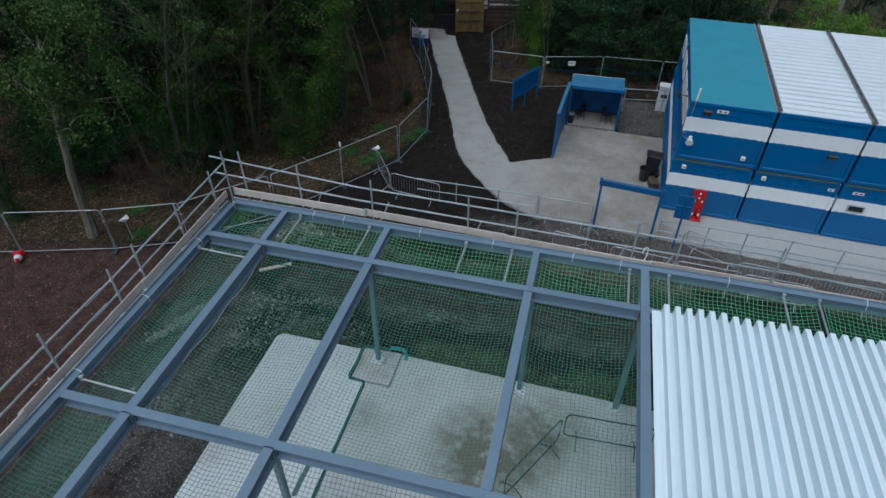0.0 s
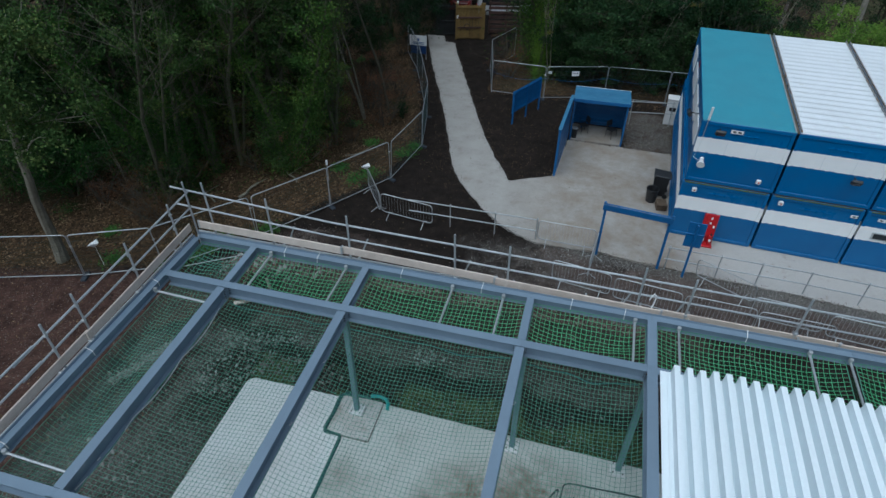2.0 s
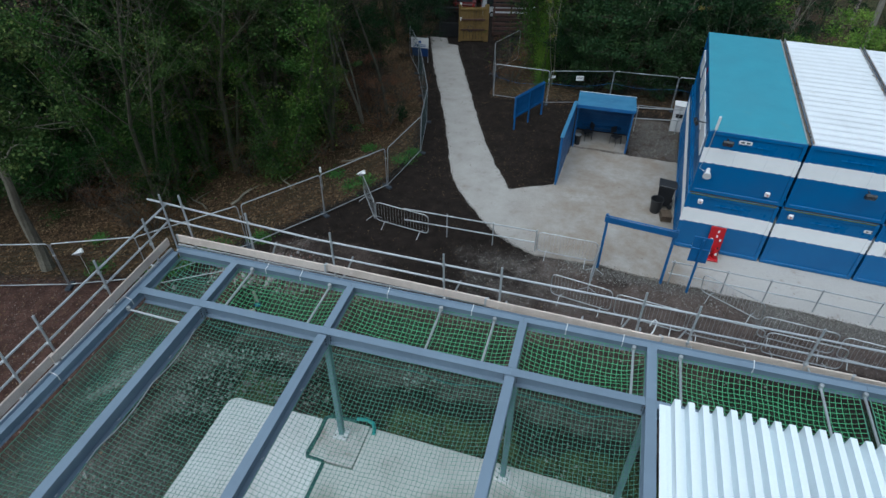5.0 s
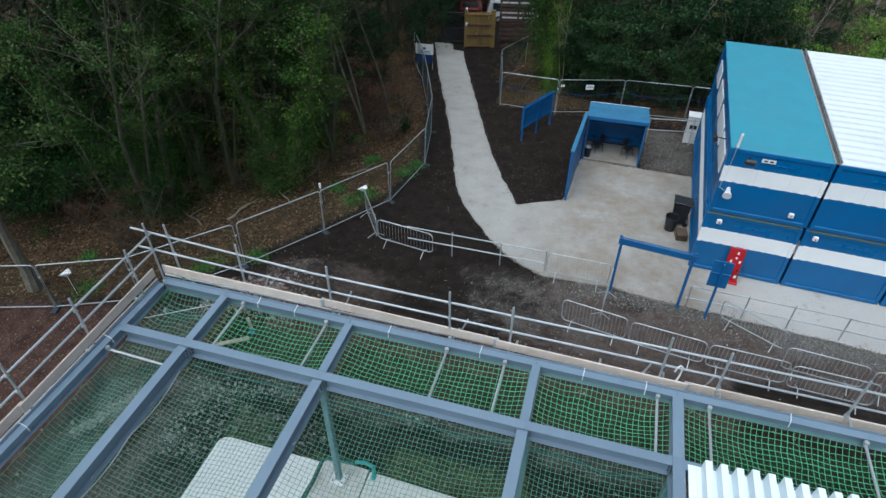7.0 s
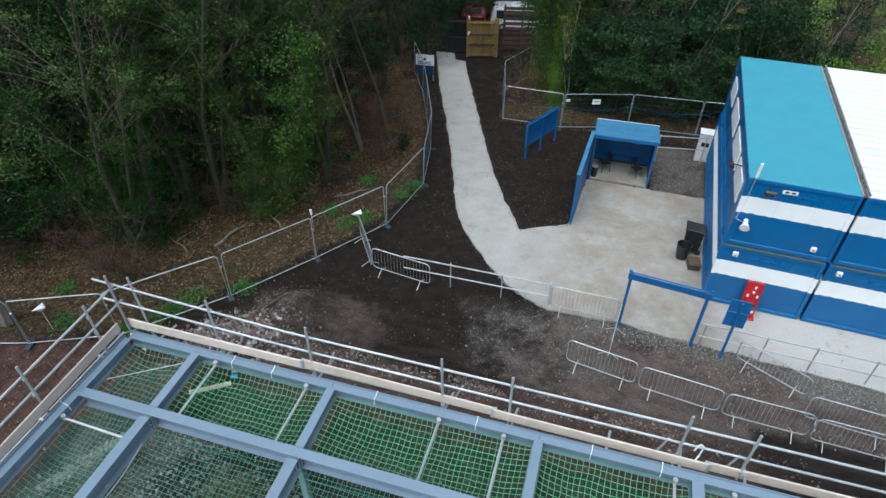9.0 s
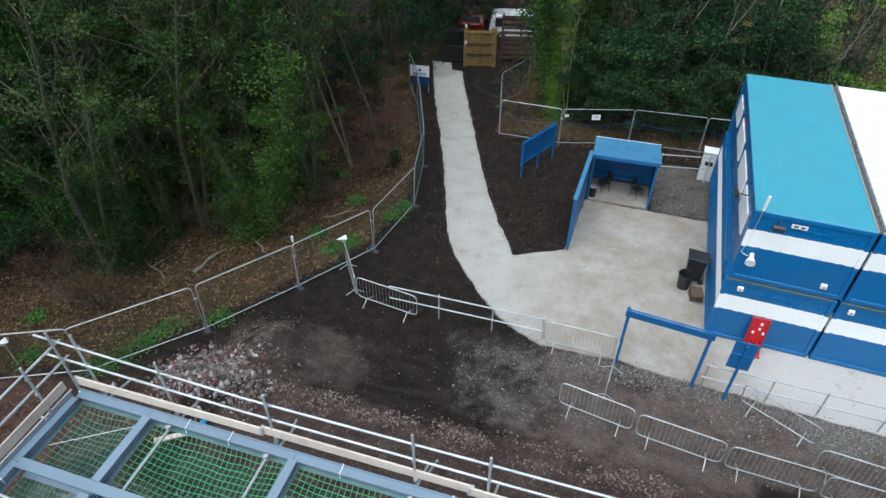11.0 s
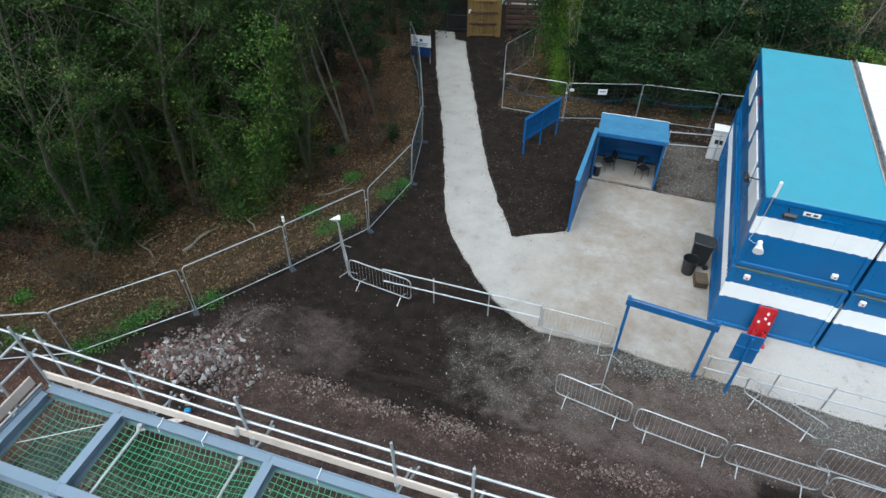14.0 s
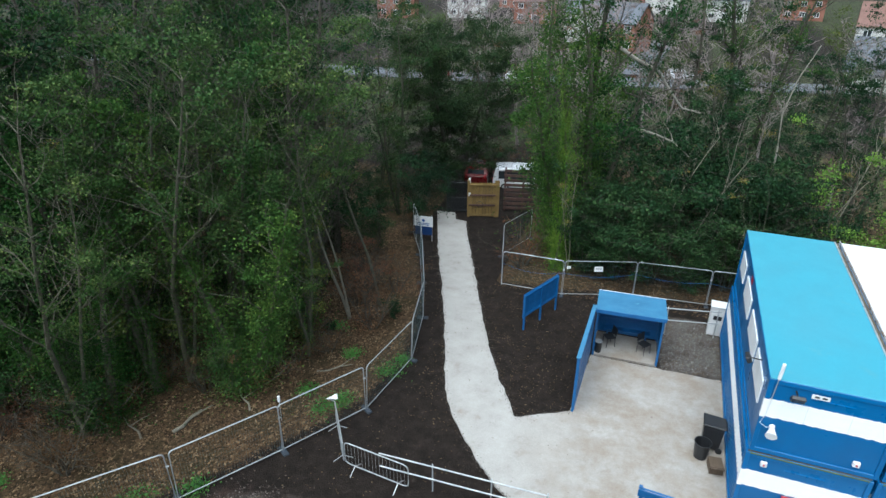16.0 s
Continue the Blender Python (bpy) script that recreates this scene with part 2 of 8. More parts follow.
bark_light = material("light_bark", (0.255, 0.232, 0.176), (0.143, 0.131, 0.094), 0.9, 0.0, 0.4, 0.03, 0.8, 0.35, 0.5, (0.120, 0.128, 0.075), 0.5, 0.6, 0.72, vary=0.15)
sign_navy = material("sign_navy_board", (0.008, 0.035, 0.13), (0.01, 0.045, 0.15), 0.5, 0.0, 0.4, 0.02, 0.6, 0.1, 0.05)
ink_blue = material("sign_blue", (0.02, 0.09, 0.3), (0.03, 0.11, 0.33), 0.4)
ink_dark = material("sign_dark", (0.03, 0.03, 0.035), (0.05, 0.05, 0.05), 0.5)
house_render = material("white_house_render", (0.62, 0.6, 0.56), (0.5, 0.48, 0.45), 0.85, 0.0, 2.0, 0.1, 0.6, 0.1, 0.05)
house_brick = material("red_house_brick", (0.31, 0.13, 0.085), (0.22, 0.095, 0.07), 0.85, 0.0, 1.5, 0.12, 0.7, 0.3, 0.1)
slate = material("slate_roof", (0.12, 0.13, 0.15), (0.08, 0.085, 0.1), 0.7, 0.0, 1.5, 0.15, 0.7, 0.25, 0.15)
clay_tile = material("clay_tile_roof", (0.2, 0.105, 0.08), (0.14, 0.08, 0.065), 0.8, 0.0, 1.5, 0.15, 0.7, 0.25, 0.15)
asphalt = material("asphalt", (0.11, 0.115, 0.125), (0.075, 0.08, 0.085), 0.85, 0.0, 3.0, 0.05, 0.7, 0.2, 0.1)
window_glass = material("window_glass", (0.02, 0.025, 0.03), (0.04, 0.045, 0.05), 0.1, 0.0, 1.0, 0.2, 0.5, 0.05, 0.0)
car_white = material("white_car_paint", (0.72, 0.73, 0.75), (0.66, 0.67, 0.69), 0.25, 0.0, 1.0, 0.05, 0.4, 0.03, 0.0, coat=0.5)
car_red = material("red_car_paint", (0.16, 0.01, 0.012), (0.12, 0.01, 0.01), 0.3, 0.0, 1.0, 0.05, 0.4, 0.05, 0.0, coat=0.5)
blue_rope = material("blue_plastic", (0.02, 0.25, 0.5), (0.03, 0.2, 0.42), 0.5)
seal_teal = material("dark_teal_sealant", (0.02, 0.11, 0.10), (0.03, 0.08, 0.075), 0.6)
pale_pipe = material("turquoise_pipe", (0.05, 0.38, 0.36), (0.04, 0.3, 0.3), 0.4)

leaf_ivy = leaf_material("ivy_leaves", (0.010, 0.036, 0.009), (0.024, 0.069, 0.014), (0.074, 0.139, 0.029))
leaf_column = leaf_material("ivy_column_leaves", (0.012, 0.04, 0.008), (0.04, 0.095, 0.016), (0.13, 0.19, 0.035))
leaf_dark = leaf_material("dark_evergreen_leaves", (0.005, 0.019, 0.007), (0.013, 0.040, 0.013), (0.040, 0.083, 0.028))
leaf_mid = leaf_material("mid_green_leaves", (0.012, 0.033, 0.009), (0.039, 0.082, 0.021), (0.125, 0.162, 0.046))
leaf_glow = leaf_material("yellow_green_ivy", (0.055, 0.12, 0.018), (0.15, 0.25, 0.03), (0.32, 0.4, 0.065))
leaf_olive = leaf_material("olive_conifer_leaves", (0.012, 0.028, 0.011), (0.034, 0.06, 0.02), (0.085, 0.115, 0.042))
leaf_laurel = leaf_material("laurel_bank_leaves", (0.006, 0.022, 0.009), (0.016, 0.044, 0.014), (0.052, 0.098, 0.031), 0.56)
leaf_gold = leaf_material("yellowing_shrub_leaves", (0.034, 0.06, 0.012), (0.078, 0.105, 0.022), (0.165, 0.17, 0.045))
leaf_bright = leaf_material("bright_laurel_leaves", (0.07, 0.14, 0.025), (0.14, 0.24, 0.035), (0.28, 0.38, 0.07))
leaf_yellow = leaf_material("yellowing_leaves", (0.10, 0.10, 0.03), (0.20, 0.18, 0.04), (0.30, 0.22, 0.06))
leaf_fallen = leaf_material("fallen_leaves", (0.07, 0.042, 0.024), (0.15, 0.095, 0.055), (0.36, 0.27, 0.17), 0.8)
leaf_russet = leaf_material("russet_leaves", (0.10, 0.045, 0.025), (0.16, 0.08, 0.04), (0.2, 0.13, 0.07), 0.8)
grass_blade = leaf_material("grass_blades", (0.05, 0.13, 0.025), (0.08, 0.19, 0.04), (0.13, 0.25, 0.06))


def stone_material(name, *tones):
    """Broken stone: every stone takes a tone of its own, with a fine grain."""
    m = bpy.data.materials.new(name)
    m.use_nodes = True
    nt = m.node_tree
    p = nt.nodes["Principled BSDF"]
    geo = nt.nodes.new("ShaderNodeNewGeometry")
    ramp = nt.nodes.new("ShaderNodeValToRGB")
    ramp.color_ramp.elements[0].color = (*tones[0], 1)
    ramp.color_ramp.elements[1].color = (*tones[-1], 1)
    for k, tone in enumerate(tones[1:-1]):
        ramp.color_ramp.elements.new((k + 1) / (len(tones) - 1)).color = (*tone, 1)
    nt.links.new(geo.outputs["Random Per Island"], ramp.inputs[0])
    f = noise_fac(nt, geo.outputs["Position"], 0.02, 0.3, 0.7)
    mix = nt.nodes.new("ShaderNodeMix")
    mix.data_type = "RGBA"
    mix.blend_type = "MULTIPLY"
    mix.inputs[0].default_value = 1.0
    nt.links.new(ramp.outputs[0], mix.inputs[6])
    nt.links.new(ramp_mix(nt, f, (0.65, 0.65, 0.65), (1.0, 1.0, 1.0)), mix.inputs[7])
    nt.links.new(mix.outputs[2], p.inputs["Base Color"])
    p.inputs["Roughness"].default_value = 0.9
    return m


stone_rubble = stone_material("rubble_stone", (0.045, 0.034, 0.03), (0.11, 0.082, 0.07), (0.14, 0.05, 0.036), (0.165, 0.15, 0.142), (0.21, 0.16, 0.145), (0.25, 0.23, 0.22), (0.5, 0.48, 0.46))
stone_row = stone_material("red_brown_rubble", (0.06, 0.036, 0.03), (0.13, 0.075, 0.062), (0.16, 0.12, 0.1), (0.2, 0.15, 0.13), (0.34, 0.31, 0.28))
stone_brown = stone_material("brown_ballast", (0.026, 0.02, 0.016), (0.055, 0.042, 0.034), (0.09, 0.073, 0.061), (0.12, 0.088, 0.07), (0.24, 0.215, 0.19))
stone_clod = stone_material("earth_clods", (0.03, 0.018, 0.014), (0.075, 0.043, 0.033), (0.11, 0.07, 0.055), (0.09, 0.05, 0.038), (0.28, 0.25, 0.22))
mud_crumb = stone_material("mud_crumbs", (0.045, 0.034, 0.027), (0.10, 0.08, 0.065), (0.2, 0.165, 0.14))
stone_pale = stone_material("pale_broken_stone", (0.144, 0.137, 0.122), (0.274, 0.266, 0.245), (0.216, 0.202, 0.180), (0.446, 0.439, 0.418))
stone_grey = stone_material("grey_gravel", (0.045, 0.037, 0.032), (0.095, 0.08, 0.07), (0.14, 0.10, 0.083), (0.17, 0.15, 0.135), (0.33, 0.30, 0.27))


def path_material():
    """Poured concrete: pale on the footpath, trodden brown with mud in the yard before the cabins."""
    m = bpy.data.materials.new("path_concrete")
    m.use_nodes = True
    nt = m.node_tree
    p = nt.nodes["Principled BSDF"]
    pos = nt.nodes.new("ShaderNodeNewGeometry").outputs["Position"]
    fine = noise_fac(nt, pos, 0.04, 0.3, 0.7)
    mid = noise_fac(nt, pos, 0.9, 0.35, 0.7, 6.0, 0.7)
    sep = nt.nodes.new("ShaderNodeSeparateXYZ")
    nt.links.new(pos, sep.inputs[0])
    yard = nt.nodes.new("ShaderNodeMapRange")
    yard.inputs[1].default_value, yard.inputs[2].default_value = 1.6, 4.6
    nt.links.new(sep.outputs[0], yard.inputs[0])
    clean = nt.nodes.new("ShaderNodeMapRange")
    clean.inputs[1].default_value, clean.inputs[2].default_value = 8.8, 11.5
    clean.inputs[3].default_value, clean.inputs[4].default_value = 1.0, 0.3
    nt.links.new(sep.outputs[0], clean.inputs[0])
    trod = nt.nodes.new("ShaderNodeMath")
    trod.operation = "MULTIPLY"
    nt.links.new(yard.outputs[0], trod.inputs[0])
    nt.links.new(clean.outputs[0], trod.inputs[1])
    stain = nt.nodes.new("ShaderNodeMath")
    stain.operation = "MULTIPLY"
    nt.links.new(trod.outputs[0], stain.inputs[0])
    nt.links.new(noise_fac(nt, pos, 1.5, 0.34, 0.62, 6.0, 0.76), stain.inputs[1])
    col = ramp_mix(nt, mid, (0.405, 0.384, 0.355), (0.325, 0.304, 0.275))
    col = ramp_mix(nt, stain.outputs[0], col, (0.265, 0.22, 0.175))
    fresh = nt.nodes.new("ShaderNodeMapRange")
    fresh.inputs[1].default_value, fresh.inputs[2].default_value = 8.5, 11.0
    fresh.inputs[4].default_value = 0.65
    nt.links.new(sep.outputs[0], fresh.inputs[0])
    col = ramp_mix(nt, fresh.outputs[0], col, (0.5, 0.478, 0.452))
    col = ramp_mix(nt, noise_fac(nt, pos, 0.9, 0.58, 0.76, 6.0, 0.72), col, (0.27, 0.225, 0.185))
    col = ramp_mix(nt, noise_fac(nt, pos, 0.16, 0.68, 0.76, 3.0, 0.6), col, (0.2, 0.16, 0.13))
    grain = nt.nodes.new("ShaderNodeMix")
    grain.data_type = "RGBA"
    grain.blend_type = "MULTIPLY"
    grain.inputs[0].default_value = 1.0
    nt.links.new(col, grain.inputs[6])
    nt.links.new(ramp_mix(nt, fine, (0.82, 0.82, 0.82), (1.0, 1.0, 1.0)), grain.inputs[7])
    nt.links.new(grain.outputs[2], p.inputs["Base Color"])
    p.inputs["Roughness"].default_value = 0.88
    b = nt.nodes.new("ShaderNodeBump")
    b.inputs["Strength"].default_value = 0.15
    b.inputs["Distance"].default_value = 0.03
    nt.links.new(fine, b.inputs["Height"])
    nt.links.new(b.outputs[0], p.inputs["Normal"])
    return m


path_concrete = path_material()


def liner_material(name, colour, cover):
    """A half-clear coloured layer for below a net, without visible holes: part of the light passes through."""
    m = bpy.data.materials.new(name)
    m.use_nodes = True
    nt = m.node_tree
    p = nt.nodes["Principled BSDF"]
    pos = nt.nodes.new("ShaderNodeNewGeometry").outputs["Position"]
    nt.links.new(ramp_mix(nt, noise_fac(nt, pos, 0.5, 0.3, 0.7), colour, tuple(c * 0.6 for c in colour)), p.inputs["Base Color"])
    p.inputs["Roughness"].default_value = 0.8
    clear = nt.nodes.new("ShaderNodeBsdfTransparent")
    mix = nt.nodes.new("ShaderNodeMixShader")
    r = nt.nodes.new("ShaderNodeMapRange")
    r.inputs[3].default_value, r.inputs[4].default_value = cover * 0.6, cover * 1.3
    nt.links.new(noise_fac(nt, pos, 0.8, 0.3, 0.7), r.inputs[0])
    nt.links.new(r.outputs[0], mix.inputs[0])
    nt.links.new(clear.outputs[0], mix.inputs[1])
    nt.links.new(p.outputs[0], mix.inputs[2])
    nt.links.new(mix.outputs[0], nt.nodes["Material Output"].inputs["Surface"])
    return m


# teal and grey are added tint sheets; those bays hold only net cords
net_tint_teal = liner_material("blue_green_debris_netting", (0.055, 0.15, 0.112), 0.36)
liner_green = liner_material("green_debris_netting", (0.006, 0.058, 0.02), 0.5)
net_tint_grey = liner_material("grey_green_debris_netting", (0.035, 0.12, 0.08), 0.08)


def soil_material():
    """Ground: mud, grey gravel, leaf litter, red soil and grass, blended by weights stored on the sheet."""
    m = bpy.data.materials.new("soil")
    m.use_nodes = True
    nt = m.node_tree
    p = nt.nodes["Principled BSDF"]
    pos = nt.nodes.new("ShaderNodeNewGeometry").outputs["Position"]
    att = nt.nodes.new("ShaderNodeAttribute")
    att.attribute_name = "soil"
    sep = nt.nodes.new("ShaderNodeSeparateColor")
    nt.links.new(att.outputs["Color"], sep.inputs[0])
    mid = noise_fac(nt, pos, 0.5, 0.35, 0.7, 5.0, 0.65)
    fine = noise_fac(nt, pos, 0.05, 0.35, 0.65, 4.0, 0.7)

    def pebbles(size):
        """A tone for every pebble or leaf of about that size."""
        v = nt.nodes.new("ShaderNodeTexVoronoi")
        v.inputs["Scale"].default_value = 1.0 / size
        nt.links.new(pos, v.inputs["Vector"])
        one = nt.nodes.new("ShaderNodeSeparateColor")
        nt.links.new(v.outputs["Color"], one.inputs[0])
        return one.outputs[0], one.outputs[1]

    small, small_rare = pebbles(0.03)
    leafy, leaf_rare = pebbles(0.085)
    # tyre streaks drawn out along the site road
    drawn = nt.nodes.new("ShaderNodeVectorMath")
    drawn.operation = "MULTIPLY"
    drawn.inputs[1].default_value = (0.16, 1.0, 1.0)
    nt.links.new(pos, drawn.inputs[0])
    axes = nt.nodes.new("ShaderNodeSeparateXYZ")
    nt.links.new(pos, axes.inputs[0])
    road = nt.nodes.new("ShaderNodeMapRange")
    road.inputs[1].default_value, road.inputs[2].default_value = 9.2, 7.4
    road.inputs[4].default_value = 0.6
    nt.links.new(axes.outputs[1], road.inputs[0])
    worn = nt.nodes.new("ShaderNodeMath")
    worn.operation = "MULTIPLY"
    nt.links.new(noise_fac(nt, drawn.outputs[0], 0.3, 0.45, 0.7, 4.0, 0.6), worn.inputs[0])
    nt.links.new(road.outputs[0], worn.inputs[1])
    streak = worn.outputs[0]

    def chips(fac, lo, hi):
        """Only the rarest pieces, sharp-edged."""
        r = nt.nodes.new("ShaderNodeMapRange")
        r.inputs[1].default_value, r.inputs[2].default_value = lo, hi
        nt.links.new(fac, r.inputs[0])
        return r.outputs[0]

    mud = ramp_mix(nt, mid, (0.0135, 0.0102, 0.0083), (0.03, 0.0222, 0.0178))
    mud = ramp_mix(nt, streak, mud, (0.056, 0.043, 0.036))
    gravel = ramp_mix(nt, small, (0.08, 0.073, 0.065), (0.27, 0.255, 0.235))
    litter = ramp_mix(nt, leafy, (0.028, 0.019, 0.011), (0.125, 0.078, 0.04))
    litter = ramp_mix(nt, noise_fac(nt, pos, 1.2, 0.45, 0.7, 4.0), litter, (0.045, 0.036, 0.016))
    litter = ramp_mix(nt, chips(leaf_rare, 0.93, 0.96), litter, (0.23, 0.155, 0.085))
    red = ramp_mix(nt, mid, (0.088, 0.066, 0.056), (0.172, 0.134, 0.116))
    west = nt.nodes.new("ShaderNodeMapRange")
    west.inputs[1].default_value, west.inputs[2].default_value = -4.4, -6.4
    nt.links.new(axes.outputs[0], west.inputs[0])
    near = nt.nodes.new("ShaderNodeMapRange")
    near.inputs[1].default_value, near.inputs[2].default_value = 6.8, 5.8
    near.inputs[4].default_value = 0.75
    nt.links.new(axes.outputs[1], near.inputs[0])
    red = ramp_mix(nt, near.outputs[0], red, ramp_mix(nt, mid, (0.05, 0.031, 0.025), (0.12, 0.078, 0.063)))
    red = ramp_mix(nt, west.outputs[0], red, ramp_mix(nt, mid, (0.05, 0.027, 0.021), (0.125, 0.07, 0.054)))
    red = ramp_mix(nt, chips(small, 0.95, 0.98), red, (0.2, 0.165, 0.145))
    grass = ramp_mix(nt, fine, (0.045, 0.065, 0.022), (0.12, 0.14, 0.06))
    edge = noise_fac(nt, pos, 0.35, 0.3, 0.7, 6.0, 0.75)

    def ragged(w):
        """The weight with a ragged rim."""
        a = nt.nodes.new("ShaderNodeMath")
        a.operation = "MULTIPLY_ADD"
        nt.links.new(w, a.inputs[0])
        a.inputs[1].default_value = 2.0
        nt.links.new(edge, a.inputs[2])
        r = nt.nodes.new("ShaderNodeMapRange")
        r.inputs[1].default_value, r.inputs[2].default_value = 1.1, 1.7
        nt.links.new(a.outputs[0], r.inputs[0])
        return r.outputs[0]

    def soft(w, spread, lo, hi):
        """The weight with a soft, uneven rim."""
        a = nt.nodes.new("ShaderNodeMath")
        a.operation = "MULTIPLY_ADD"
        nt.links.new(edge, a.inputs[0])
        a.inputs[1].default_value = spread
        nt.links.new(w, a.inputs[2])
        r = nt.nodes.new("ShaderNodeMapRange")
        r.inputs[1].default_value, r.inputs[2].default_value = lo + spread * 0.5, hi + spread * 0.5
        nt.links.new(a.outputs[0], r.inputs[0])
        return r.outputs[0]

    # dry earth, then stone dust, then single pebbles that lie closer together where the weight is high
    col = ramp_mix(nt, soft(sep.outputs[2], 0.5, 0.1, 0.8), mud, red)
    col = ramp_mix(nt, soft(sep.outputs[0], 0.35, 0.1, 0.95), col, (0.138, 0.124, 0.11))
    sown = nt.nodes.new("ShaderNodeMath")
    sown.operation = "SUBTRACT"
    nt.links.new(soft(sep.outputs[0], 0.5, 0.2, 1.35), sown.inputs[0])
    nt.links.new(small_rare, sown.inputs[1])
    col = ramp_mix(nt, chips(sown.outputs[0], 0.0, 0.06), col, gravel)
    col = ramp_mix(nt, ragged(sep.outputs[1]), col, litter)
    col = ramp_mix(nt, ragged(att.outputs["Alpha"]), col, grass)
    shade = nt.nodes.new("ShaderNodeMix")
    shade.data_type = "RGBA"
    shade.blend_type = "MULTIPLY"
    shade.inputs[0].default_value = 1.0
    nt.links.new(col, shade.inputs[6])
    nt.links.new(ramp_mix(nt, fine, (0.55, 0.55, 0.55), (1.2, 1.2, 1.2)), shade.inputs[7])
    nt.links.new(shade.outputs[2], p.inputs["Base Color"])
    p.inputs["Roughness"].default_value = 0.95
    p.inputs["Specular IOR Level"].default_value = 0.15
    b = nt.nodes.new("ShaderNodeBump")
    b.inputs["Strength"].default_value = 0.7
    b.inputs["Distance"].default_value = 0.04
    nt.links.new(fine, b.inputs["Height"])
    nt.links.new(b.outputs[0], p.inputs["Normal"])
    return m


soil = soil_material()


# ---------------------------------------------------------------- mesh helpers
def part(name, bm, mat, parent=None, label="", smooth=False):
    """Link a bmesh as one mesh object, under a thing or a part if one is given."""
    me = bpy.data.meshes.new(name)
    bm.normal_update()
    bm.to_mesh(me)
    bm.free()
    me.materials.append(mat)
    if smooth:
        me.polygons.foreach_set("use_smooth", [True] * len(me.polygons))
    ob = new(name, me)
    if parent:
        ob.parent = parent
    if label:
        ob["label"] = label
    return ob


def raw(name, verts, faces, mat, parent=None, label=""):
    me = bpy.data.meshes.new(name)
    me.from_pydata(verts, [], faces)
    me.materials.append(mat)
    ob = new(name, me)
    if parent:
        ob.parent = parent
    if label:
        ob["label"] = label
    return ob


def thing(name, label, category, group="", at=None):
    ob = new(name)
    ob.empty_display_size = 0.2
    if at is not None:
        ob.matrix_basis = at
    return tagged(ob, label, category, group)


def again(ob, m, parent=None):
    """A further piece on the same mesh."""
    o = new(ob.name.split(".")[0], ob.data)
    o.matrix_basis = m
    o.parent = parent or ob.parent
    return o


def box(bm, sx, sy, sz, x=0, y=0, z=0, rx=0, ry=0, rz=0, bevel=0.0):
    """A box whose base centre is at x, y, z."""
    r = bmesh.ops.create_cube(bm, size=1)
    m = pose(x, y, z, rx, ry, rz) @ Matrix.Translation((0, 0, sz / 2)) @ Matrix.Diagonal((sx, sy, sz, 1))
    bmesh.ops.transform(bm, matrix=m, verts=r["verts"])
    if bevel:
        es = list({e for v in r["verts"] for e in v.link_edges})
        bmesh.ops.bevel(bm, geom=es, offset=bevel, segments=1, affect="EDGES")
    return bm


def tube(bm, a, b, r, n=8, r2=None):
    a, b = Vector(a), Vector(b)
    d = b - a
    res = bmesh.ops.create_cone(bm, cap_ends=True, segments=n, radius1=r, radius2=r if r2 is None else r2, depth=d.length)
    m = Matrix.Translation((a + b) / 2) @ d.to_track_quat("Z", "Y").to_matrix().to_4x4()
    bmesh.ops.transform(bm, matrix=m, verts=res["verts"])
    return bm


def bent(bm, pts, r, n=8):
    """A tube along a bent line."""
    pts = [Vector(p) for p in pts]
    rings = []
    for i, p in enumerate(pts):
        d = (pts[min(i + 1, len(pts) - 1)] - pts[max(i - 1, 0)]).normalized()
        q = d.to_track_quat("Z", "Y")
        rings.append([bm.verts.new(p + q @ Vector((r * math.cos(2 * math.pi * k / n), r * math.sin(2 * math.pi * k / n), 0))) for k in range(n)])
    for a, b in zip(rings, rings[1:]):
        for k in range(n):
            bm.faces.new((a[k], a[(k + 1) % n], b[(k + 1) % n], b[k]))
    bm.faces.new(rings[0][::-1])
    bm.faces.new(rings[-1])
    return bm


def prism(bm, outline, z0, z1):
    """A flat outline raised from z0 to z1; z may be functions of x, y."""
    f0 = z0 if callable(z0) else (lambda x, y: z0)
    f1 = z1 if callable(z1) else (lambda x, y: z1)
    lo = [bm.verts.new((x, y, f0(x, y))) for x, y in outline]
    hi = [bm.verts.new((x, y, f1(x, y))) for x, y in outline]
    n = len(outline)
    bm.faces.new(lo[::-1])
    top = bm.faces.new(hi)
    for i in range(n):
        bm.faces.new((lo[i], lo[(i + 1) % n], hi[(i + 1) % n], hi[i]))
    return top


def step(a, b, v):
    t = min(1.0, max(0.0, (v - a) / (b - a)))
    return t * t * (3 - 2 * t)


def ground_z(x, y):
    """The lie of the land: a raised building platform, a mound of spoil, a slow fall to the far gate."""
    z = -0.045 * min(25.0, max(0.0, y - 15.0))
    z += 1.4 * (1 - step(1.5, 9.5, y)) * step(-9.0, -5.0, x)
    z -= 0.2 * (1 - step(0.1, 1.2, y)) * step(-4.0, -3.2, x)
    z += 0.6 * math.exp(-(((x + 6.0) / 1.3) ** 2 + ((y - 5.3) / 1.1) ** 2))
    z += 0.13 * math.exp(-((y - 5.85 + 0.12 * math.sin(x * 0.8)) / 0.38) ** 2) * step(-4.2, -2.6, x) * (1 - step(7.5, 9.5, x))
    z += 0.07 * math.exp(-((y - 4.75) / 0.3) ** 2) * step(-3.5, -2.0, x) * (1 - step(7.5, 9.5, x))
    z += 0.9 * math.exp(-(((x + 4.6) / 0.9) ** 2 + ((y - 7.3) / 0.95) ** 2))
    return z


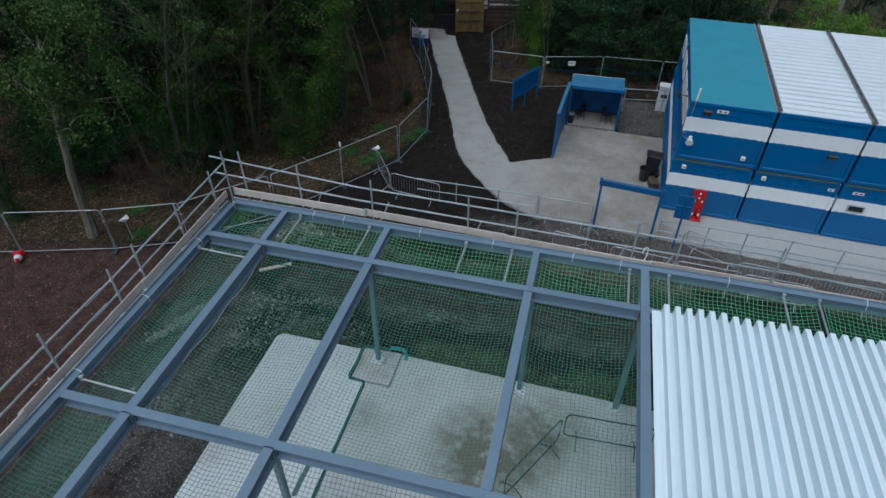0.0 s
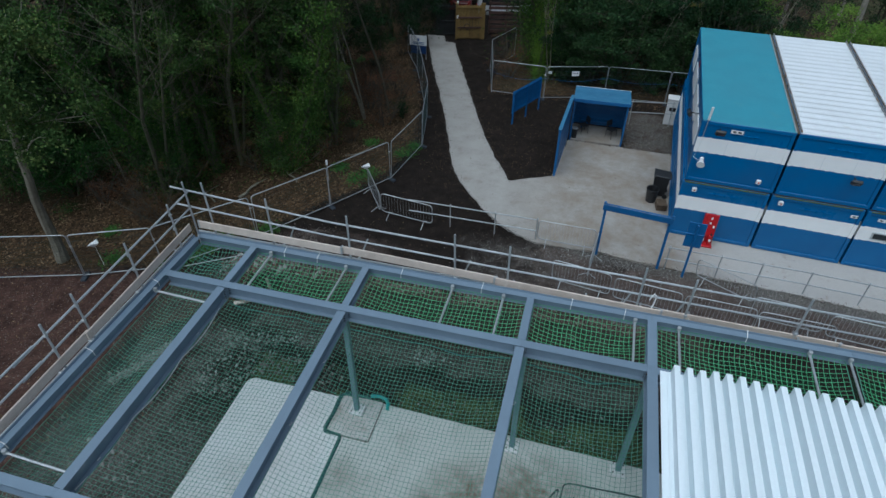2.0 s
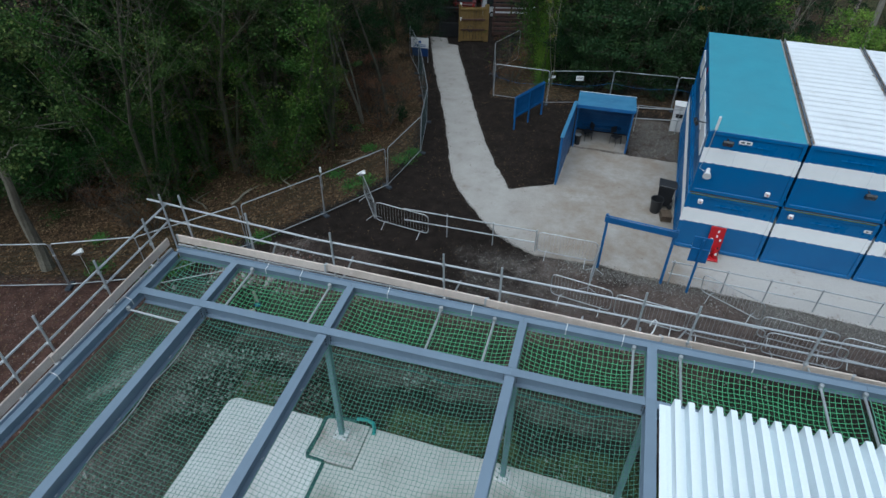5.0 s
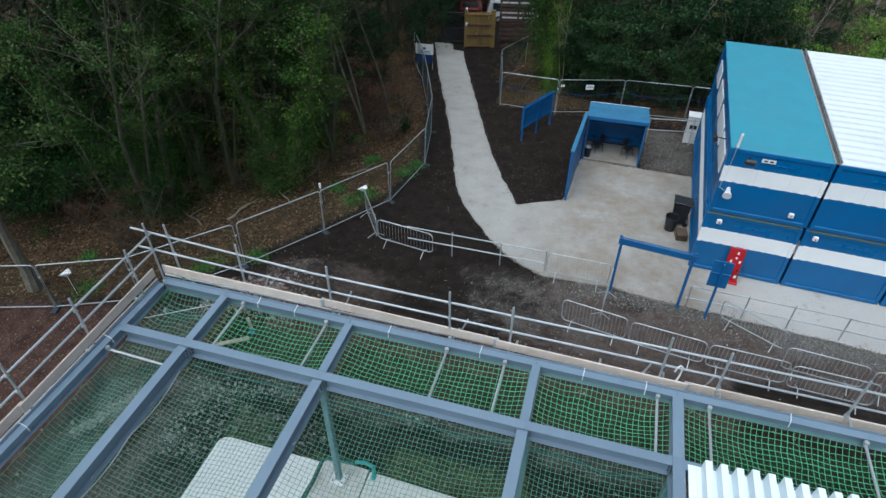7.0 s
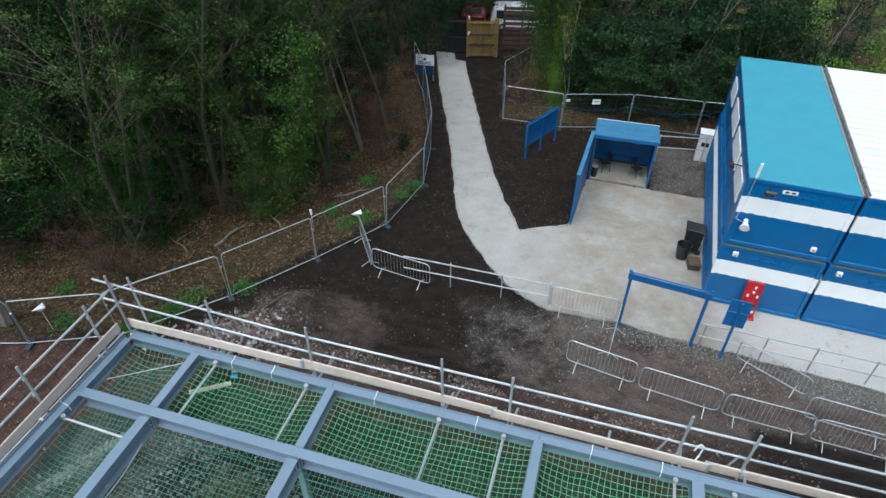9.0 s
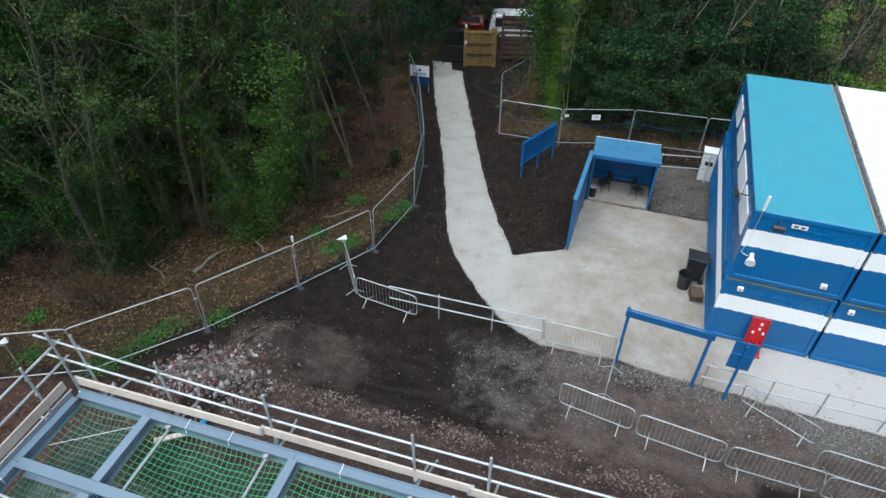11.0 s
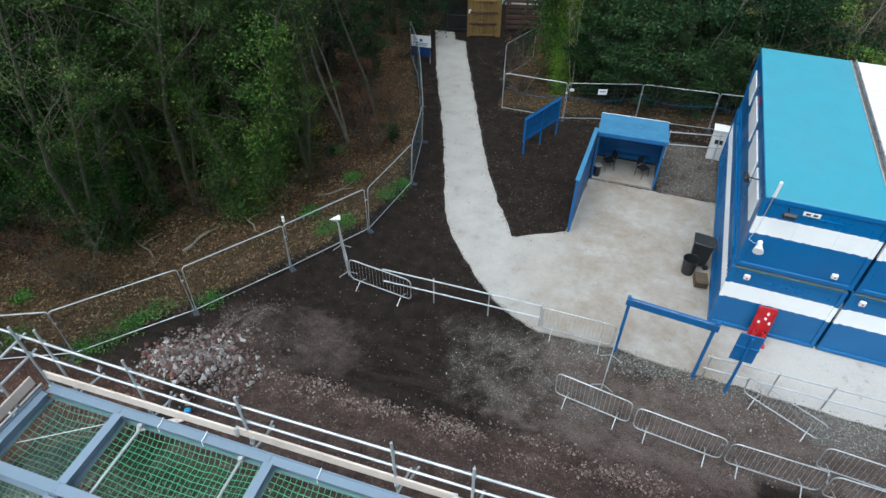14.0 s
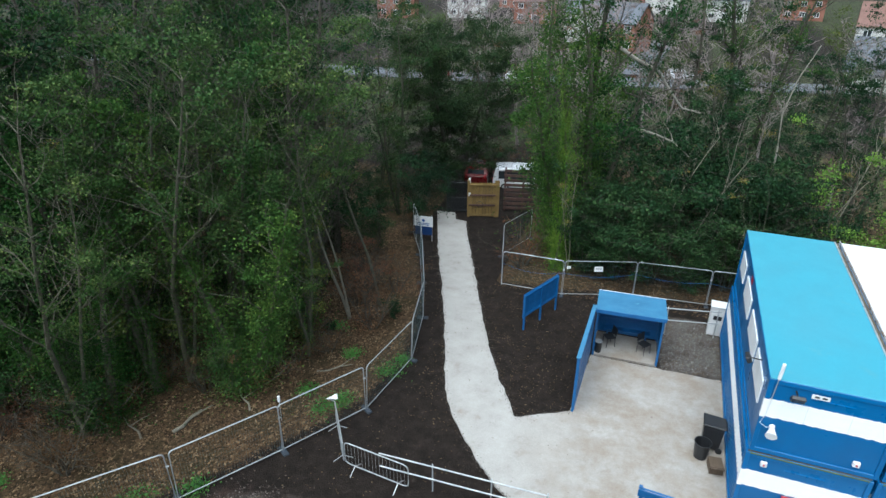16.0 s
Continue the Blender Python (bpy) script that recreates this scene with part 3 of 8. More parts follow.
def lumpy_z(x, y):
    w = step(150.0, 60.0, math.hypot(x, y)) if math.hypot(x, y) > 60 else 1.0
    return ground_z(x, y) + w * (0.05 * noise.noise((x * 0.6, y * 0.6, 0.3)) + 0.025 * noise.noise((x * 2.3, y * 2.3, 1.7)))


# ---------------------------------------------------------------- ground
def axis(lo, hi, fine_lo, fine_hi, fine):
    inner = list(np.arange(fine_lo, fine_hi + 1e-6, fine))
    left, right, s = [], [], fine
    v = fine_lo
    while v > lo:
        s *= 1.35
        v -= s
        left.append(v)
    v, s = fine_hi, fine
    while v < hi:
        s *= 1.35
        v += s
        right.append(v)
    return left[::-1] + inner + right


def band(v, a, b, soft):
    return step(a - soft, a + soft, v) * (1 - step(b - soft, b + soft, v))


def wood_depth(x, y):
    """How many metres inside the wood beyond the mesh fence a place lies (0 outside)."""
    inside = False
    pts = [(-60, -40), (-16, -40), (-16, 3.0), (-12.3, 4.0), (-9.6, 5.0), (-7.3, 7.8), (-5.4, 10.6), (-3.6, 13.5), (-3.2, 17.0), (-4.6, 22.7), (-7.1, 28.8), (-8.0, 40), (-60, 60)]
    j = len(pts) - 1
    near = 1e9
    for i in range(len(pts)):
        (x1, y1), (x2, y2) = pts[i], pts[j]
        if (y1 > y) != (y2 > y) and x < (x2 - x1) * (y - y1) / (y2 - y1) + x1:
            inside = not inside
        dx, dy = x2 - x1, y2 - y1
        t = max(0, min(1, ((x - x1) * dx + (y - y1) * dy) / (dx * dx + dy * dy)))
        near = min(near, math.hypot(x - x1 - t * dx, y - y1 - t * dy))
        j = i
    back = y - (24.6 + 0.12 * max(x, 0)) if x > -1.5 else -1
    if back > 0:
        return back
    return near if inside else 0.0


def in_wood(x, y):
    return min(1.0, wood_depth(x, y) / 0.9)


LEFT_EDGE = [(-7.75, 33.8), (-7.15, 31.9), (-6.35, 29.6), (-5.62, 27.5), (-4.2, 23.8), (-2.95, 20.4), (-2.1, 17.9), (-1.47, 15.9), (-0.95, 14.6), (-0.33, 13.6), (0.3, 12.75), (0.9, 12.05), (1.75, 11.2), (2.6, 10.6), (3.46, 10.26)]
FRONT_EDGE = [(5.8, 10.32), (8.1, 10.1), (11.5, 9.85), (16.0, 9.5), (30.0, 8.6)]
RIGHT_EDGE = [(30.0, 12.6), (9.0, 12.6), (9.0, 19.25), (3.85, 19.45), (3.62, 17.5), (3.52, 15.4), (2.7, 15.05), (1.85, 14.55), (1.63, 14.5), (1.35, 15.0), (0.38, 17.0), (-0.4, 18.8), (-1.2, 20.9), (-2.1, 23.3), (-2.9, 25.5), (-3.9, 28.3), (-4.75, 30.6), (-5.35, 32.5), (-6.1, 32.75), (-6.55, 33.9)]


def within(x, y, pts):
    hit = False
    j = len(pts) - 1
    for i in range(len(pts)):
        (x1, y1), (x2, y2) = pts[i], pts[j]
        if (y1 > y) != (y2 > y) and x < (x2 - x1) * (y - y1) / (y2 - y1) + x1:
            hit = not hit
        j = i
    return hit


def under_path(x, y):
    if not (-8 < x < 30 and 8 < y < 34):
        return False
    pts = LEFT_EDGE + FRONT_EDGE + RIGHT_EDGE
    return all(within(x + dx, y + dy, pts) for dx, dy in ((0.22, 0), (-0.22, 0), (0, 0.22), (0, -0.22)))


def build_ground():
    xs = axis(-700, 700, -20.0, 16.0, 0.2)
    ys = axis(-300, 1200, 1.0, 36.0, 0.2)
    nx, ny = len(xs), len(ys)
    verts, weights = [], []
    for y in ys:
        for x in xs:
            verts.append((x, y, lumpy_z(x, y) - (0.2 if under_path(x, y) else 0.0)))
            wood = in_wood(x, y) if -70 < x < 60 and -45 < y < 60 else 0.0
            lump = noise.noise((x * 0.35, y * 0.35, 5.0))
            fray = noise.noise((x * 1.1, y * 1.1, 3.0)) + 0.5 * noise.noise((x * 2.7, y * 2.7, 11.0))
            u, v = x + 1.2 * lump + 0.5 * fray, y + 0.7 * lump + 0.4 * fray
            patch = band(u + 0.35 * (y - 7.6), 2.0, 5.6, 0.9) * band(v, 6.7, 10.6, 0.8) * (0.75 + 0.75 * fray)
            verge = band(x, 4.6, 30.0, 0.5) * band(y + 0.25 * fray + 0.055 * (x - 5), 9.7, 10.6, 0.4)
            spill = band(u, 10.6, 30.0, 0.8) * band(v, 8.7, 10.6, 0.35)
            road = band(u, 3.2, 30.0, 1.2) * band(v, 5.8, 9.9, 0.6) * (1 - band(x, 9.6, 30, 0.2) * (1 - step(6.7, 7.2, y)))
            kerb = band(u, 4.6, 6.0, 0.5) * band(v, 7.6, 8.6, 0.5)
            bank = band(v, 1.75, 2.9, 0.3) * band(x, -4.5, 9.5, 0.4) * (0.8 + 0.5 * fray)
            bay = band(x, 6.6, 9.2, 0.15) * band(y, 19.3, 24.0, 0.2)
            gravel = max(0.43 * patch, 0.62 * verge, 0.9 * spill, 0.1 * road, 0.5 * kerb, bay * (0.55 + 0.5 * fray))
            gravel = max(gravel, 0.1 * band(x, -4.2, 9.5, 0.6) * band(v, 5.3, 6.1, 0.25))
            gravel = max(gravel, 0.2 * band(x, -3, 8, 0.6) * band(y, -8, 1.2, 0.3) * step(-0.2, 0.4, lump), 0.8 * band(x, -8.7, -2.6, 0.6) * step(-6.6, -5.6, y) * (1 - step(-2.6, 0.6, y)) * (0.8 + 0.6 * fray), 0.55 * band(x, -8.6, -3.6, 0.5) * band(y, -3, 2.0, 0.5) * step(-0.4, 0.3, fray), 0.5 * bank)
            dug = 0.85 * band(x, -30, -8.8 + 3.2 * step(1.6, 3.2, y), 0.4) * band(y, -20, 4.6, 1.2)
            tongue = band(u + 0.25 * (y - 7), -4.4, -1.7, 0.5) * band(v, 6.2, 8.9, 0.5)
            front_band = band(v, 2.7, 6.1, 0.4) * band(x, -4.5, 9.5, 0.4)
            red = max(dug, 0.85 * band(x, -9.0, -3.4, 0.3) * (1 - step(-6.6, -5.6, y)), 0.5 * bay, 0.6 * bank, 0.4 * band(x, -6.4, -3.4, 0.8) * band(y, 5.6, 8.6, 0.8), 0.66 * front_band, 0.44 * tongue, 0.85 * road, 0.75 * band(x, 3.6, 5.9, 0.3) * band(y, 9.1, 10.2, 0.3))
            far = step(38.0, 48.0, math.hypot(x * 0.6, y)) if y > 0 else step(40, 60, abs(x))
            green = 0.75 * step(0.15, 0.5, noise.noise((x * 0.5, y * 0.5, 9.0))) * band(wood, 0.05, 0.9, 0.1) * (1 - step(14, 22, y))
            weights += [gravel * (1 - wood), wood * (1 - far * 0.5), red * (1 - wood), max(green, far * 0.42 * step(-0.3, 0.3, lump + 0.2), 0.55 * band(x, -3.6, 9, 0.3) * band(y, -10, 1.4, 0.3) * step(-0.5, 0.2, noise.noise((x * 0.7, y * 0.7, 2.0))))]
    faces = [(j * nx + i, j * nx + i + 1, (j + 1) * nx + i + 1, (j + 1) * nx + i) for j in range(ny - 1) for i in range(nx - 1)]
    ob = raw("ground", verts, faces, soil)
    att = ob.data.attributes.new("soil", "FLOAT_COLOR", "POINT")
    att.data.foreach_set("color", np.array(weights, dtype=np.float32))
    ob.data.polygons.foreach_set("use_smooth", [True] * len(faces))
    tagged(ob, "dark muddy ground with gravel patches and leaf litter", "ground", kind="structure")


build_ground()


# concrete footpath and yard, one poured sheet
def build_path():
    random.seed(11)
    outline = []
    pts = LEFT_EDGE + FRONT_EDGE + RIGHT_EDGE
    for i, (x, y) in enumerate(pts):
        x2, y2 = pts[(i + 1) % len(pts)]
        n = max(1, int(math.hypot(x2 - x, y2 - y) / 0.16))
        for k in range(n):
            px, py = x + (x2 - x) * k / n, y + (y2 - y) * k / n
            jx = 0.07 * noise.noise((px * 1.3, py * 1.3, 0.0)) + 0.045 * noise.noise((px * 4.1, py * 4.1, 3.0))
            jy = 0.07 * noise.noise((px * 1.3, py * 1.3, 9.0)) + 0.045 * noise.noise((px * 4.1, py * 4.1, 6.0))
            outline.append((px + jx, py + jy))
    bm = bmesh.new()
    prism(bm, outline, 0.0, 1.0)
    for n, hi in ((Vector((0, 1, 0)), 36), (Vector((1, 0, 0)), 30)):
        for v in range(-8, hi, 2):
            bmesh.ops.bisect_plane(bm, geom=bm.verts[:] + bm.edges[:] + bm.faces[:], plane_co=n * v, plane_no=n)
    for v in bm.verts:
        fall = -0.045 * min(25.0, max(0.0, v.co.y - 15.0))
        v.co.z = fall + (0.05 if v.co.z > 0.5 else -0.3)
    bmesh.ops.triangulate(bm, faces=bm.faces[:])
    tagged(part("pavement", bm, path_concrete), "pale grey concrete footpath widening into a yard, stained", "path", kind="structure")


build_path()

# ---------------------------------------------------------------- building under construction
XS = [-3.04, 0.0, 4.07, 6.8]
X_LEFT, Y_FRONT, TOP, SLAB = -4.66, 1.52, 5.3, 1.43


def i_section(bm, length, depth, width, tf=0.018, tw=0.014):
    """An I beam along x from 0 to length, its top face at z = 0."""
    w, t = width / 2, tw / 2
    out = [(-w, 0), (-w, -tf), (-t, -tf), (-t, -depth + tf), (-w, -depth + tf), (-w, -depth), (w, -depth), (w, -depth + tf), (t, -depth + tf), (t, -tf), (w, -tf), (w, 0)]
    a = [bm.verts.new((0, y, z)) for y, z in out]
    b = [bm.verts.new((length, y, z)) for y, z in out]
    for i in range(12):
        j = (i + 1) % 12
        bm.faces.new((a[i], a[j], b[j], b[i]))
    for ring, flip in ((a, False), (b, True)):
        for q in ((0, 1, 10, 11), (1, 2, 9, 10), (2, 3, 8, 9), (3, 4, 7, 8), (4, 5, 6, 7)):
            f = [ring[k] for k in q]
            if len(set(f)) == 4:
                bm.faces.new(f[::-1] if flip else f)
    bmesh.ops.recalc_face_normals(bm, faces=bm.faces[:])
    return bm


def bolts(bm, x, y, z, along, rows=3, gap=0.07, side=0.05):
    """Two columns of bolt heads on an upright plate whose normal is x or y."""
    for i in range(rows):
        for s in (-side, side):
            c = Vector((x, y, z - i * gap)) + (Vector((0, s, 0)) if along == "x" else Vector((s, 0, 0)))
            d = Vector((0.012, 0, 0)) if along == "x" else Vector((0, 0.012, 0))
            tube(bm, c - d, c + d, 0.014, 6)


def build_frame():
    frame_ob = thing("steel_frame", "grey-blue painted steel roof frame of bolted I-beams on columns", "steel frame")

    def beam(x, y, length, depth, width, rz, name="beam", z=TOP):
        bm = i_section(bmesh.new(), length, depth, width)
        ob = part(name, bm, steel_paint, frame_ob)
        ob.matrix_basis = pose(x, y, z, 0, 0, rz)
        return ob

    for y in (0.0, -5.46):
        left = X_LEFT + 0.09
        for x0, x1 in zip([left] + [x + 0.003 for x in XS[:-1]], XS):
            beam(x0, y, x1 - x0 - (0.11 if x1 == XS[-1] else 0.0), 0.32 if y == 0 else 0.30, 0.19, 0)
        beam(XS[-1] + 0.11, y, 11.0, 0.32, 0.19, 0, z=TOP - 0.03)
    # beams that run back from the front, butted to the cross beams
    for i, x in enumerate(XS):
        w = 0.2 if i < 3 else 0.21
        d = 0.36
        through_beam = i == 3
        beam(x, -9.5, 3.97, d, w, 90)
        beam(x, -5.53 if through_beam else -5.36, 5.63 if through_beam else 5.22, d, w, 90)
        beam(x, 0.102, Y_FRONT - 0.16, 0.26, 0.2 if through_beam else 0.17, 90)
        for y, sgn in () if through_beam else ((-0.108, -1), (0.104, 1), (-5.352, 1), (-5.568, -1)):
            bm = bmesh.new()
            box(bm, 0.2, 0.016, 0.34, x, y, TOP - 0.36)
            plate = part("end_plate", bm, steel_paint, frame_ob)
            bm = bmesh.new()
            bolts(bm, x, y + sgn * 0.014, TOP - 0.07, "y", 4, 0.075)
            part("bolts", bm, dark_steel, plate, "dark bolt heads")["kind"] = "stuff"
        for sgn in (-1, 1):
            for y in (0.0, -5.46):
                bm = bmesh.new()
                box(bm, 0.014, 0.17, 0.28, x + sgn * 0.118, y, TOP - 0.31)
                plate = part("end_plate", bm, steel_paint, frame_ob)
                bm = bmesh.new()
                bolts(bm, x + sgn * 0.128, y, TOP - 0.07, "x", 3, 0.08)
                part("bolts", bm, dark_steel, plate, "dark bolt heads")["kind"] = "stuff"
    beam(15.0, 0.1, Y_FRONT - 0.16, 0.26, 0.17, 90)
    # edge beams: front and left, slightly lower
    xs = [X_LEFT] + XS + [10.9, 15.0, 18.0]
    for x0, x1 in zip(xs, xs[1:]):
        beam(x0 + 0.004, Y_FRONT, x1 - x0 - 0.008, 0.24, 0.15, 0, "edge_beam", TOP - 0.012)
    for y0, y1 in ((-9.5, -5.46), (-5.46, 0.0), (0.0, Y_FRONT - 0.09)):
        beam(X_LEFT, y0 + 0.004, y1 - y0 - 0.008, 0.24, 0.15, 90, "edge_beam", TOP - 0.012)
    # edge angles: a thin upstand along the outer flange
    bm = bmesh.new()
    box(bm, 22.6, 0.012, 0.09, X_LEFT - 0.08 + 11.3, Y_FRONT + 0.082, TOP - 0.05)
    part("edge_angle", bm, steel_paint, frame_ob)
    bm = bmesh.new()
    box(bm, 0.012, 10.9, 0.09, X_LEFT - 0.082, -4.0, TOP - 0.05)
    part("edge_angle", bm, steel_paint, frame_ob)
    # columns on concrete pads
    for x, y in ((0.0, 0.0), (4.17, -0.02), (6.8, 0.0), (0.0, -5.46), (4.07, -5.46), (6.8, -5.46)):
        bm = bmesh.new()
        foot = SLAB if x > -4 else lumpy_z(x, y)
        box(bm, 0.13, 0.13, TOP - 0.36 - foot, x, y, foot, bevel=0.012)
        col = part("column", bm, column_paint, frame_ob)
        bm = bmesh.new()
        box(bm, 0.36, 0.36, 0.1, x, y, foot + 0.002, bevel=0.012)
        plate = part("base_plate", bm, white_plastic, col, "pale grouted base plate")
        bm = bmesh.new()
        for dx in (-0.12, 0.12):
            for dy in (-0.12, 0.12):
                tube(bm, (x + dx, y + dy, foot + 0.095), (x + dx, y + dy, foot + 0.14), 0.016, 6)
        part("bolts", bm, dark_steel, col)["kind"] = "stuff"
    bm = bmesh.new()
    tube(bm, (0.1, -5.35, SLAB + 1.9), (0.75, -5.46, TOP - 0.32), 0.05, 8)
    part("knee_brace", bm, column_paint, frame_ob)
    # eye bolts and rope ties where the nets hang
    random.seed(4)
    for x in XS:
        for y in (-4.6, -3.0, -1.4, -6.6):
            bm = bmesh.new()
            pts = [(x + 0.11 + 0.03 * math.sin(a), y + 0.03 * math.cos(a), TOP - 0.25 + 0.035 * math.sin(a)) for a in [k * math.pi / 4 for k in range(8)]]
            bent(bm, pts, 0.007, 5)
            part("net_hook", bm, galvanised, frame_ob)
    for x0 in (-2.2, -1.3, 0.9, 2.9, 5.0, 6.2, 8.8, 11.9):
        bm = bmesh.new()
        bent(bm, [(x0, Y_FRONT - 0.085, TOP - 0.14), (x0, Y_FRONT - 0.07, TOP + 0.004), (x0 + 0.01, Y_FRONT + 0.0, TOP + 0.012), (x0 + 0.01, Y_FRONT + 0.095, TOP + 0.05), (x0 + 0.03, Y_FRONT + 0.1, TOP - 0.05)], 0.009, 5)
        part("rope_tie", bm, white_plastic, frame_ob, "white cord tied over the edge beam")
    for y0 in (-0.35, -2.6, -4.9, -7.2):
        bm = bmesh.new()
        bent(bm, [(X_LEFT + 0.085, y0, TOP - 0.14), (X_LEFT + 0.07, y0, TOP + 0.004), (X_LEFT, y0 + 0.01, TOP + 0.012), (X_LEFT - 0.095, y0 + 0.01, TOP + 0.05), (X_LEFT - 0.1, y0, TOP - 0.05)], 0.009, 5)
        part("rope_tie", bm, white_plastic, frame_ob, "white cord tied over the edge beam")


build_frame()


def build_props():
    """Short pale tubes that span the edge bays."""
    for x in (-2.55, -0.52, 2.2, 3.43, 6.43, 7.38, 10.06, 10.85, 13.2):
        t = thing("edge_tube", "pale galvanised tube spanning the edge bay of the steel frame", "tube", "tubes across the edge bays")
        bm = bmesh.new()
        tube(bm, (x, 0.1, TOP - 0.13), (x + 0.01, Y_FRONT - 0.06, TOP - 0.1), 0.026, 8)
        part("tube", bm, galvanised, t, smooth=False)
        bm = bmesh.new()
        tube(bm, (x + 0.01, Y_FRONT - 0.13, TOP - 0.12), (x + 0.01, Y_FRONT - 0.13, TOP - 0.02), 0.045, 8)
        part("clamp", bm, galvanised, t)
    for y in (-0.55, -5.0):
        t = thing("edge_tube", "pale galvanised tube spanning the edge bay of the steel frame", "tube", "tubes across the edge bays")
        bm = bmesh.new()
        tube(bm, (X_LEFT + 0.06, y, TOP - 0.1), (XS[0] - 0.09, y - 0.03, TOP - 0.12), 0.026, 8)
        part("tube", bm, galvanised, t)
        bm = bmesh.new()
        tube(bm, (X_LEFT + 0.13, y, TOP - 0.12), (X_LEFT + 0.13, y, TOP - 0.02), 0.045, 8)
        part("clamp", bm, galvanised, t)
    t = thing("edge_tube", "thin pale diagonal rod in the corner bay of the frame", "tube", "tubes across the edge bays")
    bm = bmesh.new()
    tube(bm, (-4.5, 0.5, TOP - 0.2), (-3.2, 1.3, TOP - 0.16), 0.009, 8)
    part("tube", bm, galvanised, t)


build_props()


def build_net(x0, x1, y0, y1, sag, mat, cell=0.088, edge_z=TOP - 0.3, seed=0, tilt=0.0, r=0.0043, liner=None, drop=0.03, border=True):
    """A knotted safety net hung between the beams, every cord a thin three-sided strand."""
    nx, ny = max(2, round((x1 - x0) / cell)), max(2, round((y1 - y0) / cell))

    def at(i, j):
        u, v = i / nx, j / ny
        s = (1 - (2 * u - 1) ** 4) * (1 - (2 * v - 1) ** 4)
        n = noise.noise((x0 + u * 3 + seed, y0 + v * 3, 0.5 * seed))
        n2 = noise.noise((i * 0.35, j * 0.35, 7.7 + seed))
        wob = 0.03 * s
        return Vector((x0 + (x1 - x0) * u + wob * n2, y0 + (y1 - y0) * v + wob * noise.noise((i * 0.3, j * 0.3, seed + 2.2)), edge_z + tilt * v - sag * s * (1 + 0.5 * n) + 0.02 * n2))

    grid = [[at(i, j) for i in range(nx + 1)] for j in range(ny + 1)]
    verts, faces = [], []

    def strand(pts, along_x):
        base = len(verts)
        for p in pts:
            o = (Vector((0, r, -r * 0.6)), Vector((0, -r, -r * 0.6)), Vector((0, 0, r))) if along_x else (Vector((r, 0, -r * 0.6)), Vector((-r, 0, -r * 0.6)), Vector((0, 0, r)))
            verts.extend([tuple(p + q) for q in o])
        for k in range(len(pts) - 1):
            a, b = base + 3 * k, base + 3 * k + 3
            for s in range(3):
                faces.append((a + s, a + (s + 1) % 3, b + (s + 1) % 3, b + s))

    for row in grid:
        strand(row, True)
    for i in range(nx + 1):
        strand([row[i] for row in grid], False)
    t = thing("safety_net", "green knotted safety net slung below the steel beams", "safety net", "nets below the roof frame")
    raw("netting", verts, faces, mat, t)
    # a second net layer in the front bays, elsewhere an added tint sheet
    if liner:
        flat = [tuple(p - Vector((0, 0, drop))) for row in grid[::2] for p in row[::2]]
        w, hgt = len(grid[0][::2]), len(grid[::2])
        raw("debris_liner", flat, [(j * w + i, j * w + i + 1, (j + 1) * w + i + 1, (j + 1) * w + i) for j in range(hgt - 1) for i in range(w - 1)], liner, t, "half-clear green layer below the net")
    rim = grid[0] + [row[-1] for row in grid[1:]] + grid[-1][-2::-1] + [row[0] for row in grid[-2::-1]]
    if border:
        part("border_rope", bent(bmesh.new(), rim, 0.010, 5), net_pale, t)
    return t


n = 0
edges_x = [X_LEFT + 0.08] + XS
for i in range(4):
    a, b = edges_x[i] + (0.1 if i else 0.0), edges_x[i + 1] - 0.1
    build_net(a, b, 0.06, Y_FRONT - 0.06, 0.2, net_cord if i else net_pale, seed=n, edge_z=TOP - 0.28, tilt=0.1, r=0.0065, cell=0.105, liner=liner_green if i else net_tint_teal, drop=0.3)
    build_net(a, b, -5.36, -0.06, 0.32, net_pale, seed=n + 10, edge_z=TOP - 0.36, liner=net_tint_grey if i else net_tint_teal)
    if i != 1:
        build_net(a, b, -8.6, -5.5, 0.25, net_pale if i == 0 else net_dull, seed=n + 20, edge_z=TOP - 0.36, liner=net_tint_teal if i == 0 else None)
    n += 1
build_net(-1.38, -0.1, -8.6, -5.5, 0.12, net_dull, seed=21, edge_z=TOP - 0.36, border=False)
build_net(6.95, 10.8, 0.06, Y_FRONT - 0.06, 0.2, net_cord, seed=31, edge_z=TOP - 0.28, tilt=0.1, r=0.0065, cell=0.105, liner=liner_green, drop=0.3)
build_net(11.0, 14.9, 0.06, Y_FRONT - 0.06, 0.2, net_cord, seed=32, edge_z=TOP - 0.28, tilt=0.1, r=0.0065, cell=0.105, liner=liner_green, drop=0.3)


def build_beam_cable():
    """A grey cable slung along one beam from hook to hook."""
    pts, n = [], 40
    for i in range(n + 1):
        u = i / n
        pts.append((-2.93 + 0.03 * math.sin(5 * u), -0.5 - 4.7 * u, TOP - 0.3 - 0.1 * abs(math.sin(3 * math.pi * u))))
    t = thing("slung_cable", "pale grey cable slung along a steel beam", "cable")
    part("sheath", bent(bmesh.new(), pts, 0.014, 6), galvanised, t)


build_beam_cable()


